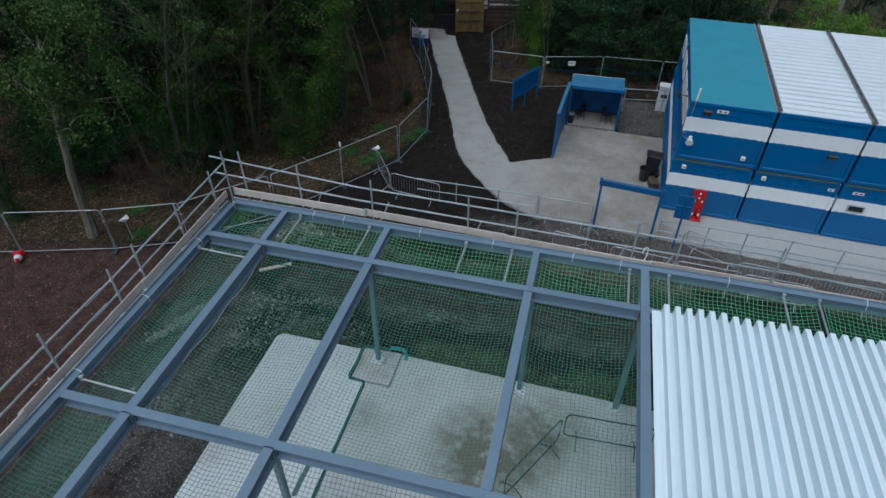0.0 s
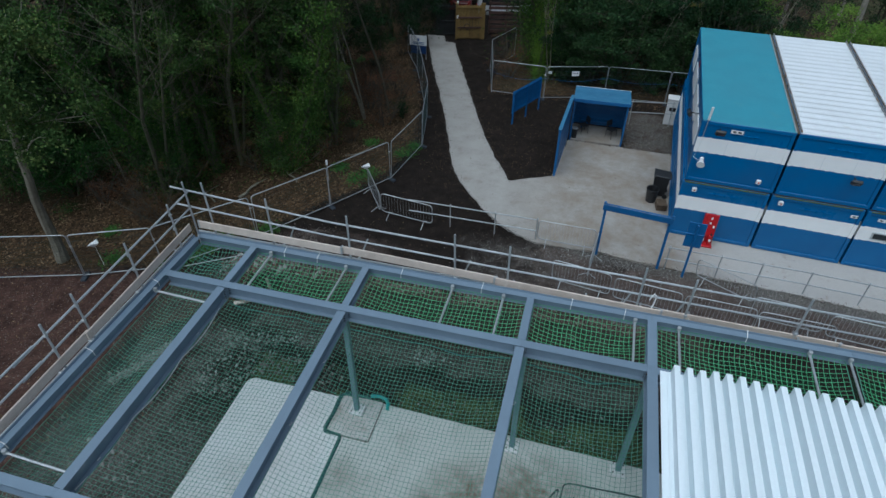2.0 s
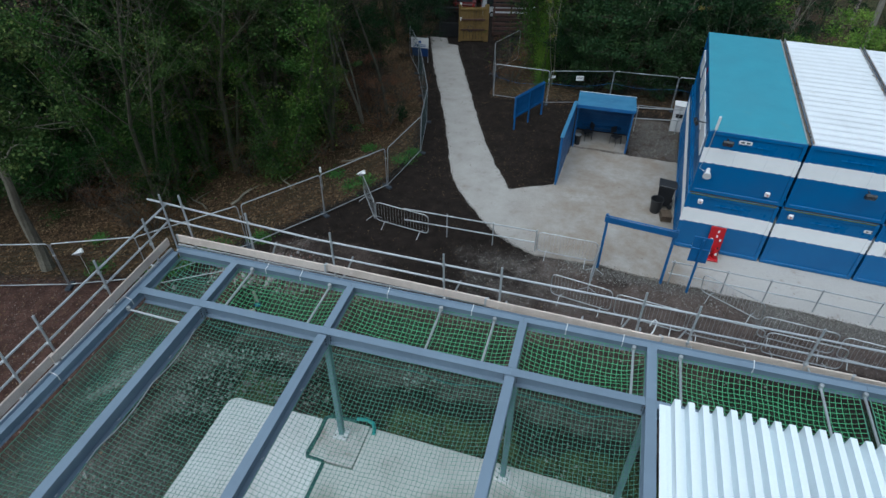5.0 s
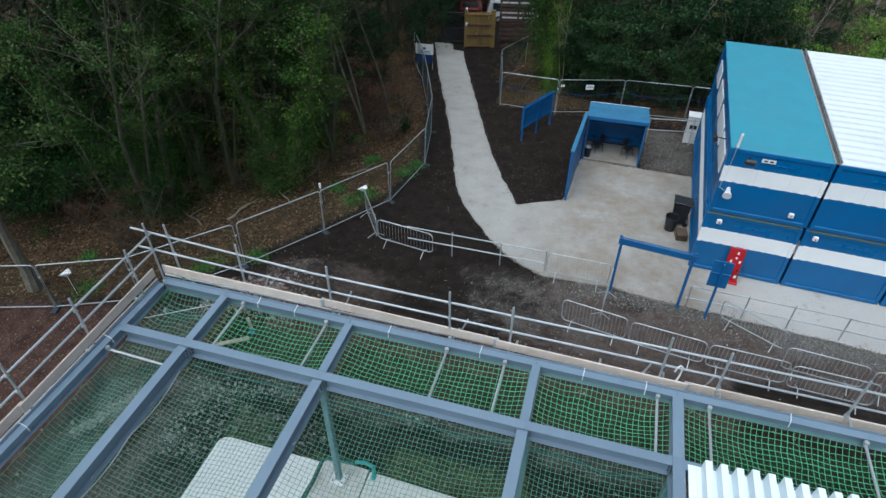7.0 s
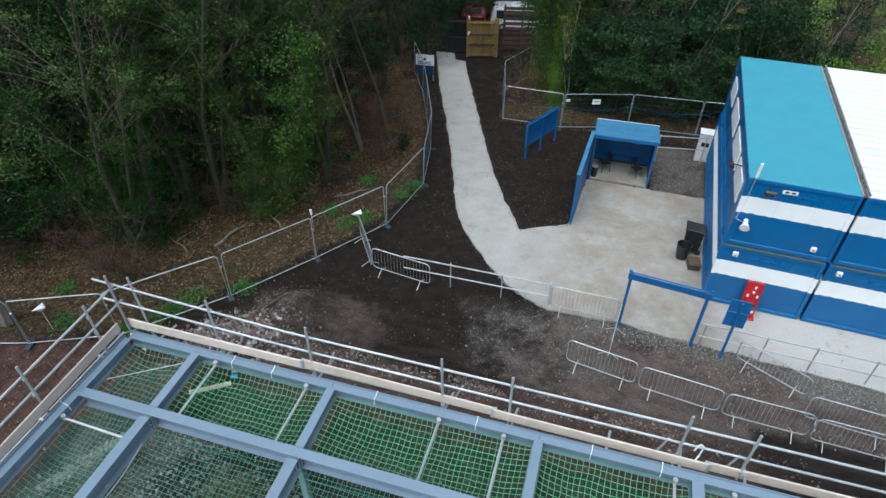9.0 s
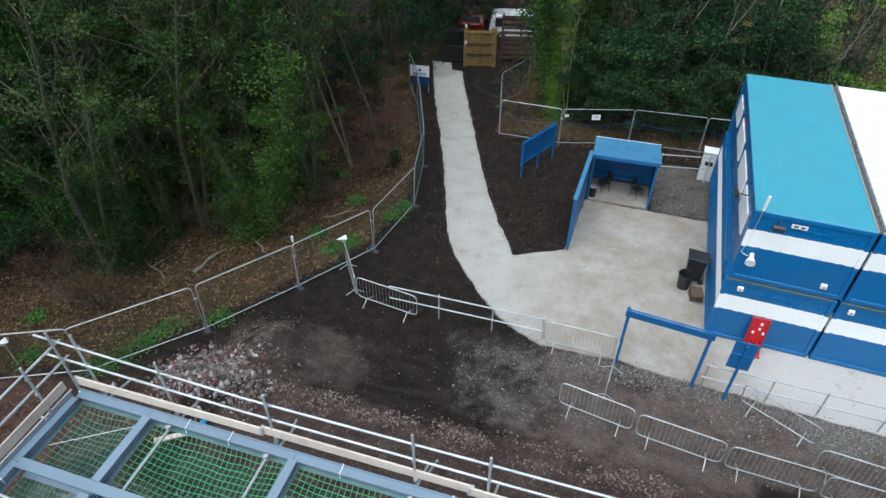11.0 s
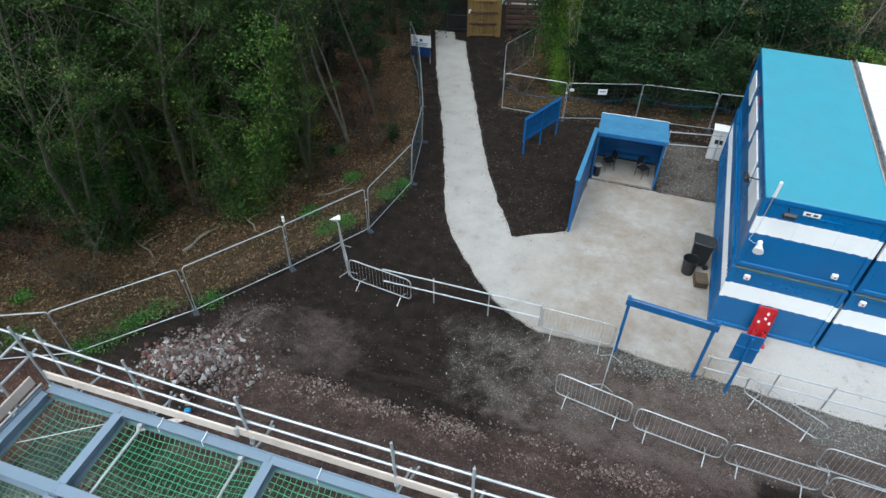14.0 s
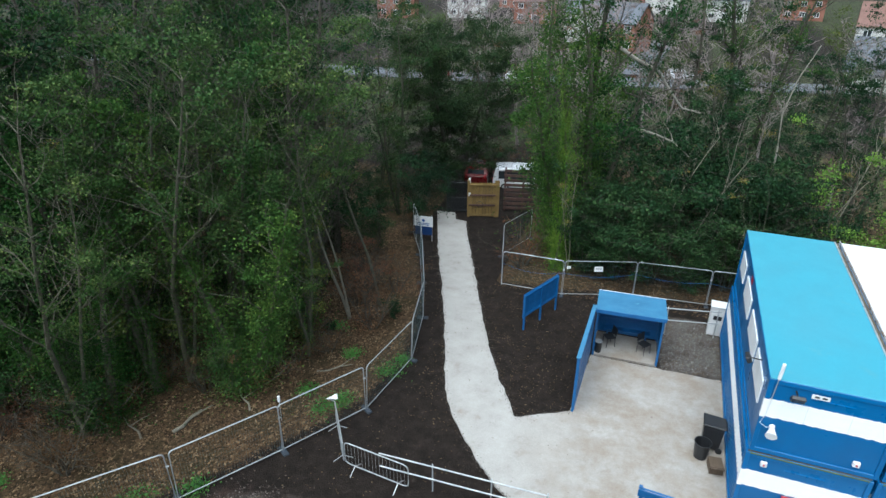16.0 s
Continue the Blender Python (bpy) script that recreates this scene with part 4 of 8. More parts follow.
def build_net_hem():
    """Gathered slack of netting and its border rope along the front cross beam."""
    for k, (a, b) in enumerate(((-2.9, -0.2), (0.2, 3.9), (4.25, 6.6))):
        bm = bmesh.new()
        pts = []
        for i in range(25):
            u = i / 24
            pts.append((a + (b - a) * u, -0.16 - 0.05 * math.sin(9 * u + k), TOP - 0.42 - 0.14 * math.sin(math.pi * u) - 0.03 * math.sin(17 * u + 2 * k)))
        bent(bm, pts, 0.016, 6)
        tagged(part("border_rope", bm, seal_teal), "thick green border rope of a safety net under a beam", "rope", "net border ropes")


build_net_hem()


def sheet_mesh(ribs, y0, y1, pitch=0.25, rise=0.24, lead=0.0):
    """A trapezoidal profiled sheet, ribs along y, with thickness and a lap strip at one side."""
    prof = [(0.012 - lead, 0)]
    for k in range(ribs):
        o = k * pitch
        prof += [(o + 0.1, 0), (o + 0.115, rise), (o + 0.227, rise), (o + 0.242, 0)]
    prof.append((ribs * pitch - 0.008, 0))
    bm = bmesh.new()
    rows = []
    for z in (0.0, -0.012):
        for y in (y0, y1):
            rows.append([bm.verts.new((px, y, pz + z)) for px, pz in prof])
    m = len(prof)
    for k in range(m - 1):
        bm.faces.new((rows[0][k], rows[0][k + 1], rows[1][k + 1], rows[1][k]))
        bm.faces.new((rows[2][k + 1], rows[2][k], rows[3][k], rows[3][k + 1]))
        bm.faces.new((rows[0][k + 1], rows[0][k], rows[2][k], rows[2][k + 1]))
        bm.faces.new((rows[1][k], rows[1][k + 1], rows[3][k + 1], rows[3][k]))
    box(bm, 0.022, y1 - y0 - 0.03, 0.016, 0.035, (y0 + y1) / 2, 0.003)
    return bm


def build_roof_sheets():
    deck = thing("roof_deck", "bright white profiled metal roof sheets laid on the steel frame", "roof")
    random.seed(8)
    first = None
    for k in range(15):
        m = pose(7.06 + k * 0.75, random.uniform(-0.025, 0.025), TOP + 0.003 * (k % 2))
        if k == 0:
            part("roof_sheet", sheet_mesh(3, -9.5, 0.02, lead=0.12), deck_sheet, deck).matrix_basis = m
        elif first is None:
            first = part("roof_sheet", sheet_mesh(3, -9.5, 0.02), deck_sheet, deck)
            first.matrix_basis = m
        else:
            again(first, m)


build_roof_sheets()


def build_slab():
    bm = bmesh.new()
    rounded = [(-3.35 + 0.25 - 0.25 * math.cos(a), 0.05 + 0.25 * math.sin(a)) for a in [k * math.pi / 10 for k in range(6)]]
    prism(bm, [(-3.35, -9.6)] + rounded + [(-0.64, 0.31), (-0.64, -0.75), (-0.18, -0.75), (-0.18, -9.6)], SLAB - 0.3, SLAB)
    a = part("floor_slab", bm, slab_concrete)
    tagged(a, "pale new concrete floor slab with rounded corner", "floor", kind="structure")
    bm = bmesh.new()
    prism(bm, [(-0.1, -9.6), (-0.1, -0.85), (0.62, -0.85), (0.62, 0.4), (8.6, 0.2), (19.0, 0.0), (19.0, -9.6)], SLAB - 0.3, SLAB - 0.006)
    tagged(part("floor_slab", bm, slab_aged), "grey concrete floor slab with broad brown stains", "floor", kind="structure")
    bm = bmesh.new()
    prism(bm, [(-0.56, -0.79), (0.58, -0.79), (0.58, 0.44), (-0.56, 0.44)], SLAB - 0.3, SLAB - 0.02)
    tagged(part("column_pad", bm, pad_concrete), "rough grey concrete pad round a steel column", "concrete pad", kind="structure")
    bm = bmesh.new()
    pts = [(-0.14, -9.5), (-0.14, -0.95), (-0.18, -0.82), (-0.6, -0.8), (-0.64, -0.7), (-0.6, -0.2), (-0.62, 0.36), (-0.5, 0.46), (0.2, 0.5)]
    bent(bm, [(x, y, SLAB - 0.03) for x, y in pts], 0.06, 8)
    tagged(part("floor_joint", bm, seal_teal), "dark teal membrane strip in the joint between slabs", "joint", kind="structure")
    t = thing("drain_pipe", "turquoise plastic pipe end rising beside the concrete pad", "pipe")
    bm = bmesh.new()
    bent(bm, [(0.2, 0.52, SLAB + 0.05), (0.45, 0.55, SLAB + 0.07), (0.66, 0.5, SLAB + 0.07), (0.74, 0.36, SLAB + 0.07), (0.78, 0.2, SLAB + 0.07)], 0.05, 8)
    part("pipe", bm, pale_pipe, t)


build_slab()


# ---------------------------------------------------------------- scaffold guard rail round the roof
def build_scaffold():
    sc = thing("scaffold", "galvanised tube scaffold guard rail with timber toe boards round the frame", "scaffolding")

    def line(x):
        """The front run stands slightly askew to the frame."""
        return 1.76 + 0.0255 * x

    def run(x, heights):
        """Height of a front member at x, between known places."""
        for (x0, z0), (x1, z1) in zip(heights, heights[1:]):
            if x <= x1:
                break
        return z0 + (z1 - z0) * (x - x0) / (x1 - x0)

    top_run = [(-5.2, 6.6), (-1.0, 6.24), (3.4, 6.09), (7.6, 5.95), (18.5, 5.55)]
    low_run = [(-5.2, 6.09), (-1.1, 5.82), (3.4, 5.64), (7.6, 5.49), (18.5, 5.1)]
    toe_run = [(-5.2, 5.5), (-1.1, 5.38), (2.1, 5.22), (4.5, 5.12), (7.2, 4.98), (18.5, 4.6)]

    def standard(x, y, top, foot=4.9, dx=0.0, dy=0.0):
        bm = tube(bmesh.new(), (x - dx, y - dy, foot), (x, y, top), 0.0242, 8)
        s = part("standard", bm, galvanised, sc)
        bm = box(bmesh.new(), 0.08, 0.08, 0.09, x - dx, y - dy, 5.1, 0, 0, 15, 0.015)
        part("beam_clamp", bm, galvanised, s)
        return s

    def coupler(x, y, z, parent):
        bm = bmesh.new()
        box(bm, 0.066, 0.066, 0.075, x, y, z - 0.037, 0, 0, 20, 0.014)
        tube(bm, (x - 0.05, y + 0.02, z + 0.01), (x + 0.05, y + 0.02, z + 0.01), 0.011, 6)
        part("coupler", bm, galvanised, parent)

    def ledger(a, b):
        part("ledger", tube(bmesh.new(), a, b, 0.0242, 8), galvanised, sc)

    front = [(-4.79, 1.63, 6.84), (-4.3, 1.7, 6.86), (-2.62, 1.74, 6.66), (-0.52, 1.75, 6.54), (2.14, 1.81, 6.48), (3.44, 1.86, 6.36), (6.47, 1.92, 6.36), (7.56, 1.94, 6.25), (9.9, 2.0, 6.2), (12.6, 2.08, 6.1), (15.2, 2.14, 6.0)]
    for x, y, top in front:
        s = standard(x, y, top, 4.9, random.Random(int(x * 10)).uniform(-0.03, 0.03), -0.02)
        for h in (top_run, low_run):
            coupler(x, y + 0.02, run(x, h), s)
    for h, off in ((top_run, 0.05), (low_run, 0.048)):
        for (x0, z0), (x1, z1) in zip(h, h[1:]):
            ledger((x0 - 0.02, line(x0) + off, z0), (x1 + 0.02, line(x1) + off, z1))
    ledger((-4.9, 1.84, 5.16), (6.0, 2.02, 5.0))
    ledger((5.6, 2.06, 4.98), (18.5, 2.36, 4.6))
    # left run
    xl = -4.87
    left = [(1.0, 6.56), (-0.58, 6.58), (-2.25, 6.55), (-3.1, 6.52), (-5.1, 6.55), (-7.6, 6.55)]
    for y, top in left:
        s = standard(xl, y, top, 4.9, 0.0, -0.03)
        for z in (6.25, 5.82):
            coupler(xl - 0.01, y, z - 0.01 * (1.0 - y), s)
    for z in (6.36, 5.92):
        ledger((xl - 0.04, 1.86, z + 0.02), (xl - 0.04, -3.9, z - 0.19))
        ledger((xl - 0.045, -3.4, z - 0.15), (xl - 0.045, -9.8, z - 0.26))
    ledger((xl - 0.07, 1.6, 5.2), (xl - 0.07, -9.8, 5.1))
    # short stays and transoms
    for x in (-4.2, -2.56, -0.46, 2.2, 3.5, 5.26, 6.53, 7.62, 9.96, 12.66, 15.26):
        part("transom", tube(bmesh.new(), (x, 1.62, 5.1), (x + 0.06, 2.24, 5.02), 0.0242, 8), galvanised, sc)
    for y in (0.9, -0.7, -2.3, -3.2, -5.2, -7.5):
        part("transom", tube(bmesh.new(), (-4.76, y, 5.16), (-5.2, y + 0.03, 5.2), 0.0242, 8), galvanised, sc)
    for x, z in ((-2.25, 5.4), (-0.3, 5.36), (2.3, 5.2), (6.1, 5.0), (7.3, 4.95)):
        y = line(x) + 0.13
        part("brace", tube(bmesh.new(), (x, y - 0.02, z - 0.12), (x + 0.2, y + 0.05, z + 0.42), 0.021, 8), galvanised, sc)
    # toe boards, sagging a little from one to the next
    xs = [(-4.66, -0.7), (-0.75, 3.2), (3.1, 7.05), (6.95, 10.9), (10.8, 14.7), (14.6, 18.3)]
    for i, (a, b) in enumerate(xs):
        za, zb = run(a, toe_run), run(b, toe_run)
        ln = math.hypot(b - a, zb - za)
        m = pose(a, line(a) - 0.035 + 0.04 * (i % 2), za, 0, 0, math.degrees(0.0255)) @ pose(0, 0, 0, 0, -math.degrees(math.atan2(zb - za, b - a)), 0)
        toe = part("toe_board", box(bmesh.new(), ln, 0.038, 0.225, ln / 2, 0, 0, bevel=0.006), timber_board, sc)
        toe.matrix_basis = m
        for e in (0.03, ln - 0.03):
            part("end_band", box(bmesh.new(), 0.05, 0.044, 0.23, e, 0, -0.0015), galvanised, toe, "metal end band")
    for i, (a, b, z0, z1) in enumerate(((1.45, -2.4, 5.47, 5.36), (-2.3, -6.2, 5.36, 5.28), (-6.1, -9.9, 5.28, 5.25))):
        ln = math.hypot(a - b, z1 - z0)
        toe = part("toe_board", box(bmesh.new(), ln, 0.038, 0.225, ln / 2, 0, 0, bevel=0.006), timber_board, sc)
        toe.matrix_basis = pose(-4.795 - 0.042 * (i % 2), a, z0, 0, 0, -90) @ pose(0, 0, 0, 0, -math.degrees(math.atan2(z1 - z0, a - b)), 0)


build_scaffold()

t = thing("karabiner_strop", "white strop looped over the scaffold rail", "strop")
part("loop", bent(bmesh.new(), [(6.72, 1.96, 5.42), (6.74, 1.96, 5.54), (6.79, 1.98, 5.6), (6.85, 1.99, 5.54), (6.83, 1.97, 5.3), (6.76, 1.9, 5.12)], 0.017, 6), white_plastic, t)


# ---------------------------------------------------------------- fences and barriers
def rounded_frame(bm, length, z0, z1, r, corner=0.12):
    pts = [(0, 0, z0)]
    for cx, a0 in ((corner, 180), (length - corner, 90)):
        for k in range(5):
            a = radians(a0 - k * 22.5)
            pts.append((cx + corner * math.cos(a), 0, z1 - corner + corner * math.sin(a)))
    pts.append((length, 0, z0))
    bent(bm, pts, r, 7)
    return bm


def mesh_panel(length=3.45, height=1.98):
    t = thing("mesh_fence_panel", "galvanised temporary mesh fence panel with round-cornered frame", "fence panel", "temporary fence panels")
    bm = rounded_frame(bmesh.new(), length, 0.06, height, 0.021)
    tube(bm, (0, 0, 0.14), (length, 0, 0.14), 0.019, 7)
    part("frame", bm, fence_steel, t)
    bm = bmesh.new()
    n = int(length / 0.085)
    for i in range(1, n):
        x = i * length / n
        tube(bm, (x, 0, 0.14), (x, 0, height - 0.01), 0.0026, 3)
    for k in range(1, 8):
        z = 0.14 + k * (height - 0.2) / 8
        tube(bm, (0.02, 0, z), (length - 0.02, 0, z), 0.0026, 3)
    part("wire_mesh", bm, dark_barrier, t, "thin dark wire infill")
    bm = box(bmesh.new(), 0.2, 0.5, 0.1, length + 0.03, 0, 0, bevel=0.025)
    part("foot_block", bm, rubber_block, t, "dark blue-grey rubber block")
    bm = box(bmesh.new(), 0.09, 0.06, 0.05, length + 0.02, 0, 1.45, bevel=0.01)
    part("clip", bm, galvanised, t)
    return t


def set_panel(proto, x0, y0, x1, y1, lean=0.0):
    a = math.degrees(math.atan2(y1 - y0, x1 - x0))
    s = math.hypot(x1 - x0, y1 - y0) / 3.5
    pitch = -math.degrees(math.atan2(ground_z(x1, y1) - ground_z(x0, y0), math.hypot(x1 - x0, y1 - y0)))
    m = pose(x0, y0, ground_z(x0, y0) - 0.01, lean, 0, a) @ pose(0, 0, 0, 0, pitch, 0) @ Matrix.Diagonal((s, 1, 1, 1))
    return copy_thing(proto, m)


panel = mesh_panel()
CHAIN = [(-22.6, 1.0), (-19.1, 1.75), (-15.7, 2.75), (-12.3, 3.85), (-9.75, 5.0), (-7.25, 7.6), (-5.36, 10.45), (-3.58, 13.2), (-3.12, 16.6), (-3.85, 20.0), (-5.1, 23.3), (-6.4, 26.6), (-7.95, 29.6)]
for (x0, y0), (x1, y1) in zip(CHAIN[1:], CHAIN[2:]):
    set_panel(panel, x0, y0, x1, y1, 2.0 if y1 > 14 else 0.0)
BACK = [(-1.15, 24.5), (1.95, 24.4), (5.35, 25.5), (8.8, 25.7), (12.2, 25.9)]
for (x0, y0), (x1, y1) in zip(BACK, BACK[1:]):
    set_panel(panel, x0, y0, x1, y1)
set_panel(panel, -1.2, 24.6, -1.9, 28.0)
set_panel(panel, -1.95, 28.1, -0.9, 31.2)
panel.matrix_basis = pose(CHAIN[0][0], CHAIN[0][1], ground_z(*CHAIN[0]), 0, 0, 12)


def build_fence_cord():
    """A blue cord strung along the rear fence, sagging between the posts."""
    t = thing("fence_rope", "thin blue plastic rope strung along the mesh fence", "rope")
    for (x0, y0), (x1, y1) in zip(BACK, BACK[1:]):
        pts = []
        for k in range(9):
            u = k / 8
            x, y = x0 + (x1 - x0) * u, y0 + (y1 - y0) * u
            pts.append((x, y - 0.03, ground_z(x, y) + 1.3 - 0.25 * math.sin(math.pi * u) * (0.4 + 0.6 * ((x0 * 7) % 1))))
        part("strand", bent(bmesh.new(), pts, 0.007, 5), timber_blue, t)


build_fence_cord()


def barrier(mat, label, bars=17, group="crowd barriers"):
    t = thing("crowd_barrier", label, "barrier", group)
    L, H = 2.2, 1.08
    bm = bmesh.new()
    c, pts = 0.16, []
    for cx, cz, a0 in ((c, H - c, 180), (L - c, H - c, 90), (L - c, 0.2 + c, 0), (c, 0.2 + c, -90)):
        for k in range(4):
            a = radians(a0 - k * 30)
            pts.append((cx + c * math.cos(a), 0, cz + c * math.sin(a)))
    pts.append(pts[0])
    bent(bm, pts, 0.019, 7)
    part("frame", bm, mat, t)
    for i in range(1, bars + 1):
        x = i * L / (bars + 1)
        bm = tube(bmesh.new(), (x, 0, 0.21), (x, 0, H - 0.01), 0.004, 4)
        if i == 1:
            first = part("bar", bm, mat, t)
        else:
            bm.free()
            again(first, pose(x - L / (bars + 1), 0, 0))
    for x in (0.35, L - 0.35):
        bm = bmesh.new()
        bent(bm, [(x, -0.32, 0.0), (x, -0.28, 0.03), (x, 0, 0.2), (x, 0.28, 0.03), (x, 0.32, 0.0)], 0.016, 6)
        part("foot", bm, mat, t)
    return t


def set_barrier(proto, x0, y0, x1, y1, lean=0.0, z=None):
    a = math.degrees(math.atan2(y1 - y0, x1 - x0))
    z0 = ground_z(x0, y0) if z is None else z
    z1 = ground_z(x1, y1) if z is None else z
    d = math.hypot(x1 - x0, y1 - y0)
    m = pose(x0, y0, z0 + 0.03, lean, 0, a) @ pose(0, 0, 0, 0, -math.degrees(math.atan2(z1 - z0, d)), 0) @ Matrix.Diagonal((d / 2.2, 1, 1, 1))
    return copy_thing(proto, m)


grey_barrier = barrier(barrier_steel, "galvanised steel crowd barrier with thin bars on splayed feet")
for x0, y0, x1, y1, lean in ((-3.08, 10.47, -0.78, 10.15, 0), (4.36, 7.93, 6.4, 7.52, 0), (6.52, 7.42, 8.7, 7.1, 0), (8.78, 7.06, 10.95, 6.92, 0), (11.05, 7.75, 13.2, 7.5, 0), (11.0, 6.85, 13.2, 6.7, 0), (9.5, 9.75, 11.35, 8.7, 12), (5.78, 10.15, 5.58, 8.4, 0), (-3.12, 10.45, -4.3, 12.2, 0)):
    set_barrier(grey_barrier, x0, y0, x1, y1, lean)
set_barrier(grey_barrier, 13.3, 7.4, 15.5, 7.1)
grey_barrier.matrix_basis = pose(3.5, 10.3, 0.055, 0, 0, -1.5)
black_barrier = barrier(dark_barrier, "dark green steel crowd barrier standing on the concrete slab", 17, "dark barriers on the slab")
set_barrier(black_barrier, 5.5, -1.3, 7.65, -1.2, 0, SLAB - 0.02)
black_barrier.matrix_basis = pose(4.3, -3.35, SLAB + 0.012, 0, 0, 60)


def tube_rail(pts, label, posts, heights=(1.05, 0.52)):
    t = thing("tube_handrail", label, "handrail")
    for h in heights:
        for (x0, y0), (x1, y1) in zip(pts, pts[1:]):
            part("rail", tube(bmesh.new(), (x0, y0, h + ground_z(x0, y0)), (x1, y1, h + ground_z(x1, y1)), 0.0245, 8), galvanised, t)
    for x, y in posts:
        part("post", tube(bmesh.new(), (x, y + 0.04, ground_z(x, y) - 0.02), (x, y + 0.04, ground_z(x, y) + heights[0] + 0.06), 0.0245, 8), galvanised, t)
    return t


tube_rail([(-1.85, 10.42), (3.45, 10.42)], "two-rail galvanised tube handrail along the gravel edge", [(-0.1, 10.42), (1.75, 10.42), (3.42, 10.42)])
tube_rail([(8.3, 10.0), (12.8, 9.85), (18.0, 9.5)], "two-rail galvanised tube handrail before the site cabins", [(8.4, 10.0), (10.2, 9.93), (11.6, 9.88), (13.2, 9.8), (15.0, 9.7), (17.0, 9.55)])
tube_rail([(6.7, 22.3), (9.0, 22.7)], "white tube rails behind the open shelter", [(6.8, 22.3), (8.9, 22.7)], (1.35, 0.75))


# ---------------------------------------------------------------- site cabins
CW, CL, CH = 3.1, 10.05, 2.5
C0, CY, CP = 8.55, 12.36, 3.19
CABINS = pose(C0, CY, 0, 0, 0, -3.0)


def ribbed_wall(bm, y0, y1, z0, z1, x, depth=0.035, pitch=0.2):
    """A wall facing -x with upright trapezoidal ribs along y."""
    prof, y = [], y0
    while y < y1 - pitch + 1e-6:
        prof += [(y, 0), (y + pitch * 0.35, 0), (y + pitch * 0.5, depth), (y + pitch * 0.85, depth)]
        y += pitch
    prof.append((y1, 0))
    lo = [bm.verts.new((x + d, yy, z0)) for yy, d in prof]
    hi = [bm.verts.new((x + d, yy, z1)) for yy, d in prof]
    for k in range(len(prof) - 1):
        bm.faces.new((lo[k + 1], lo[k], hi[k], hi[k + 1]))


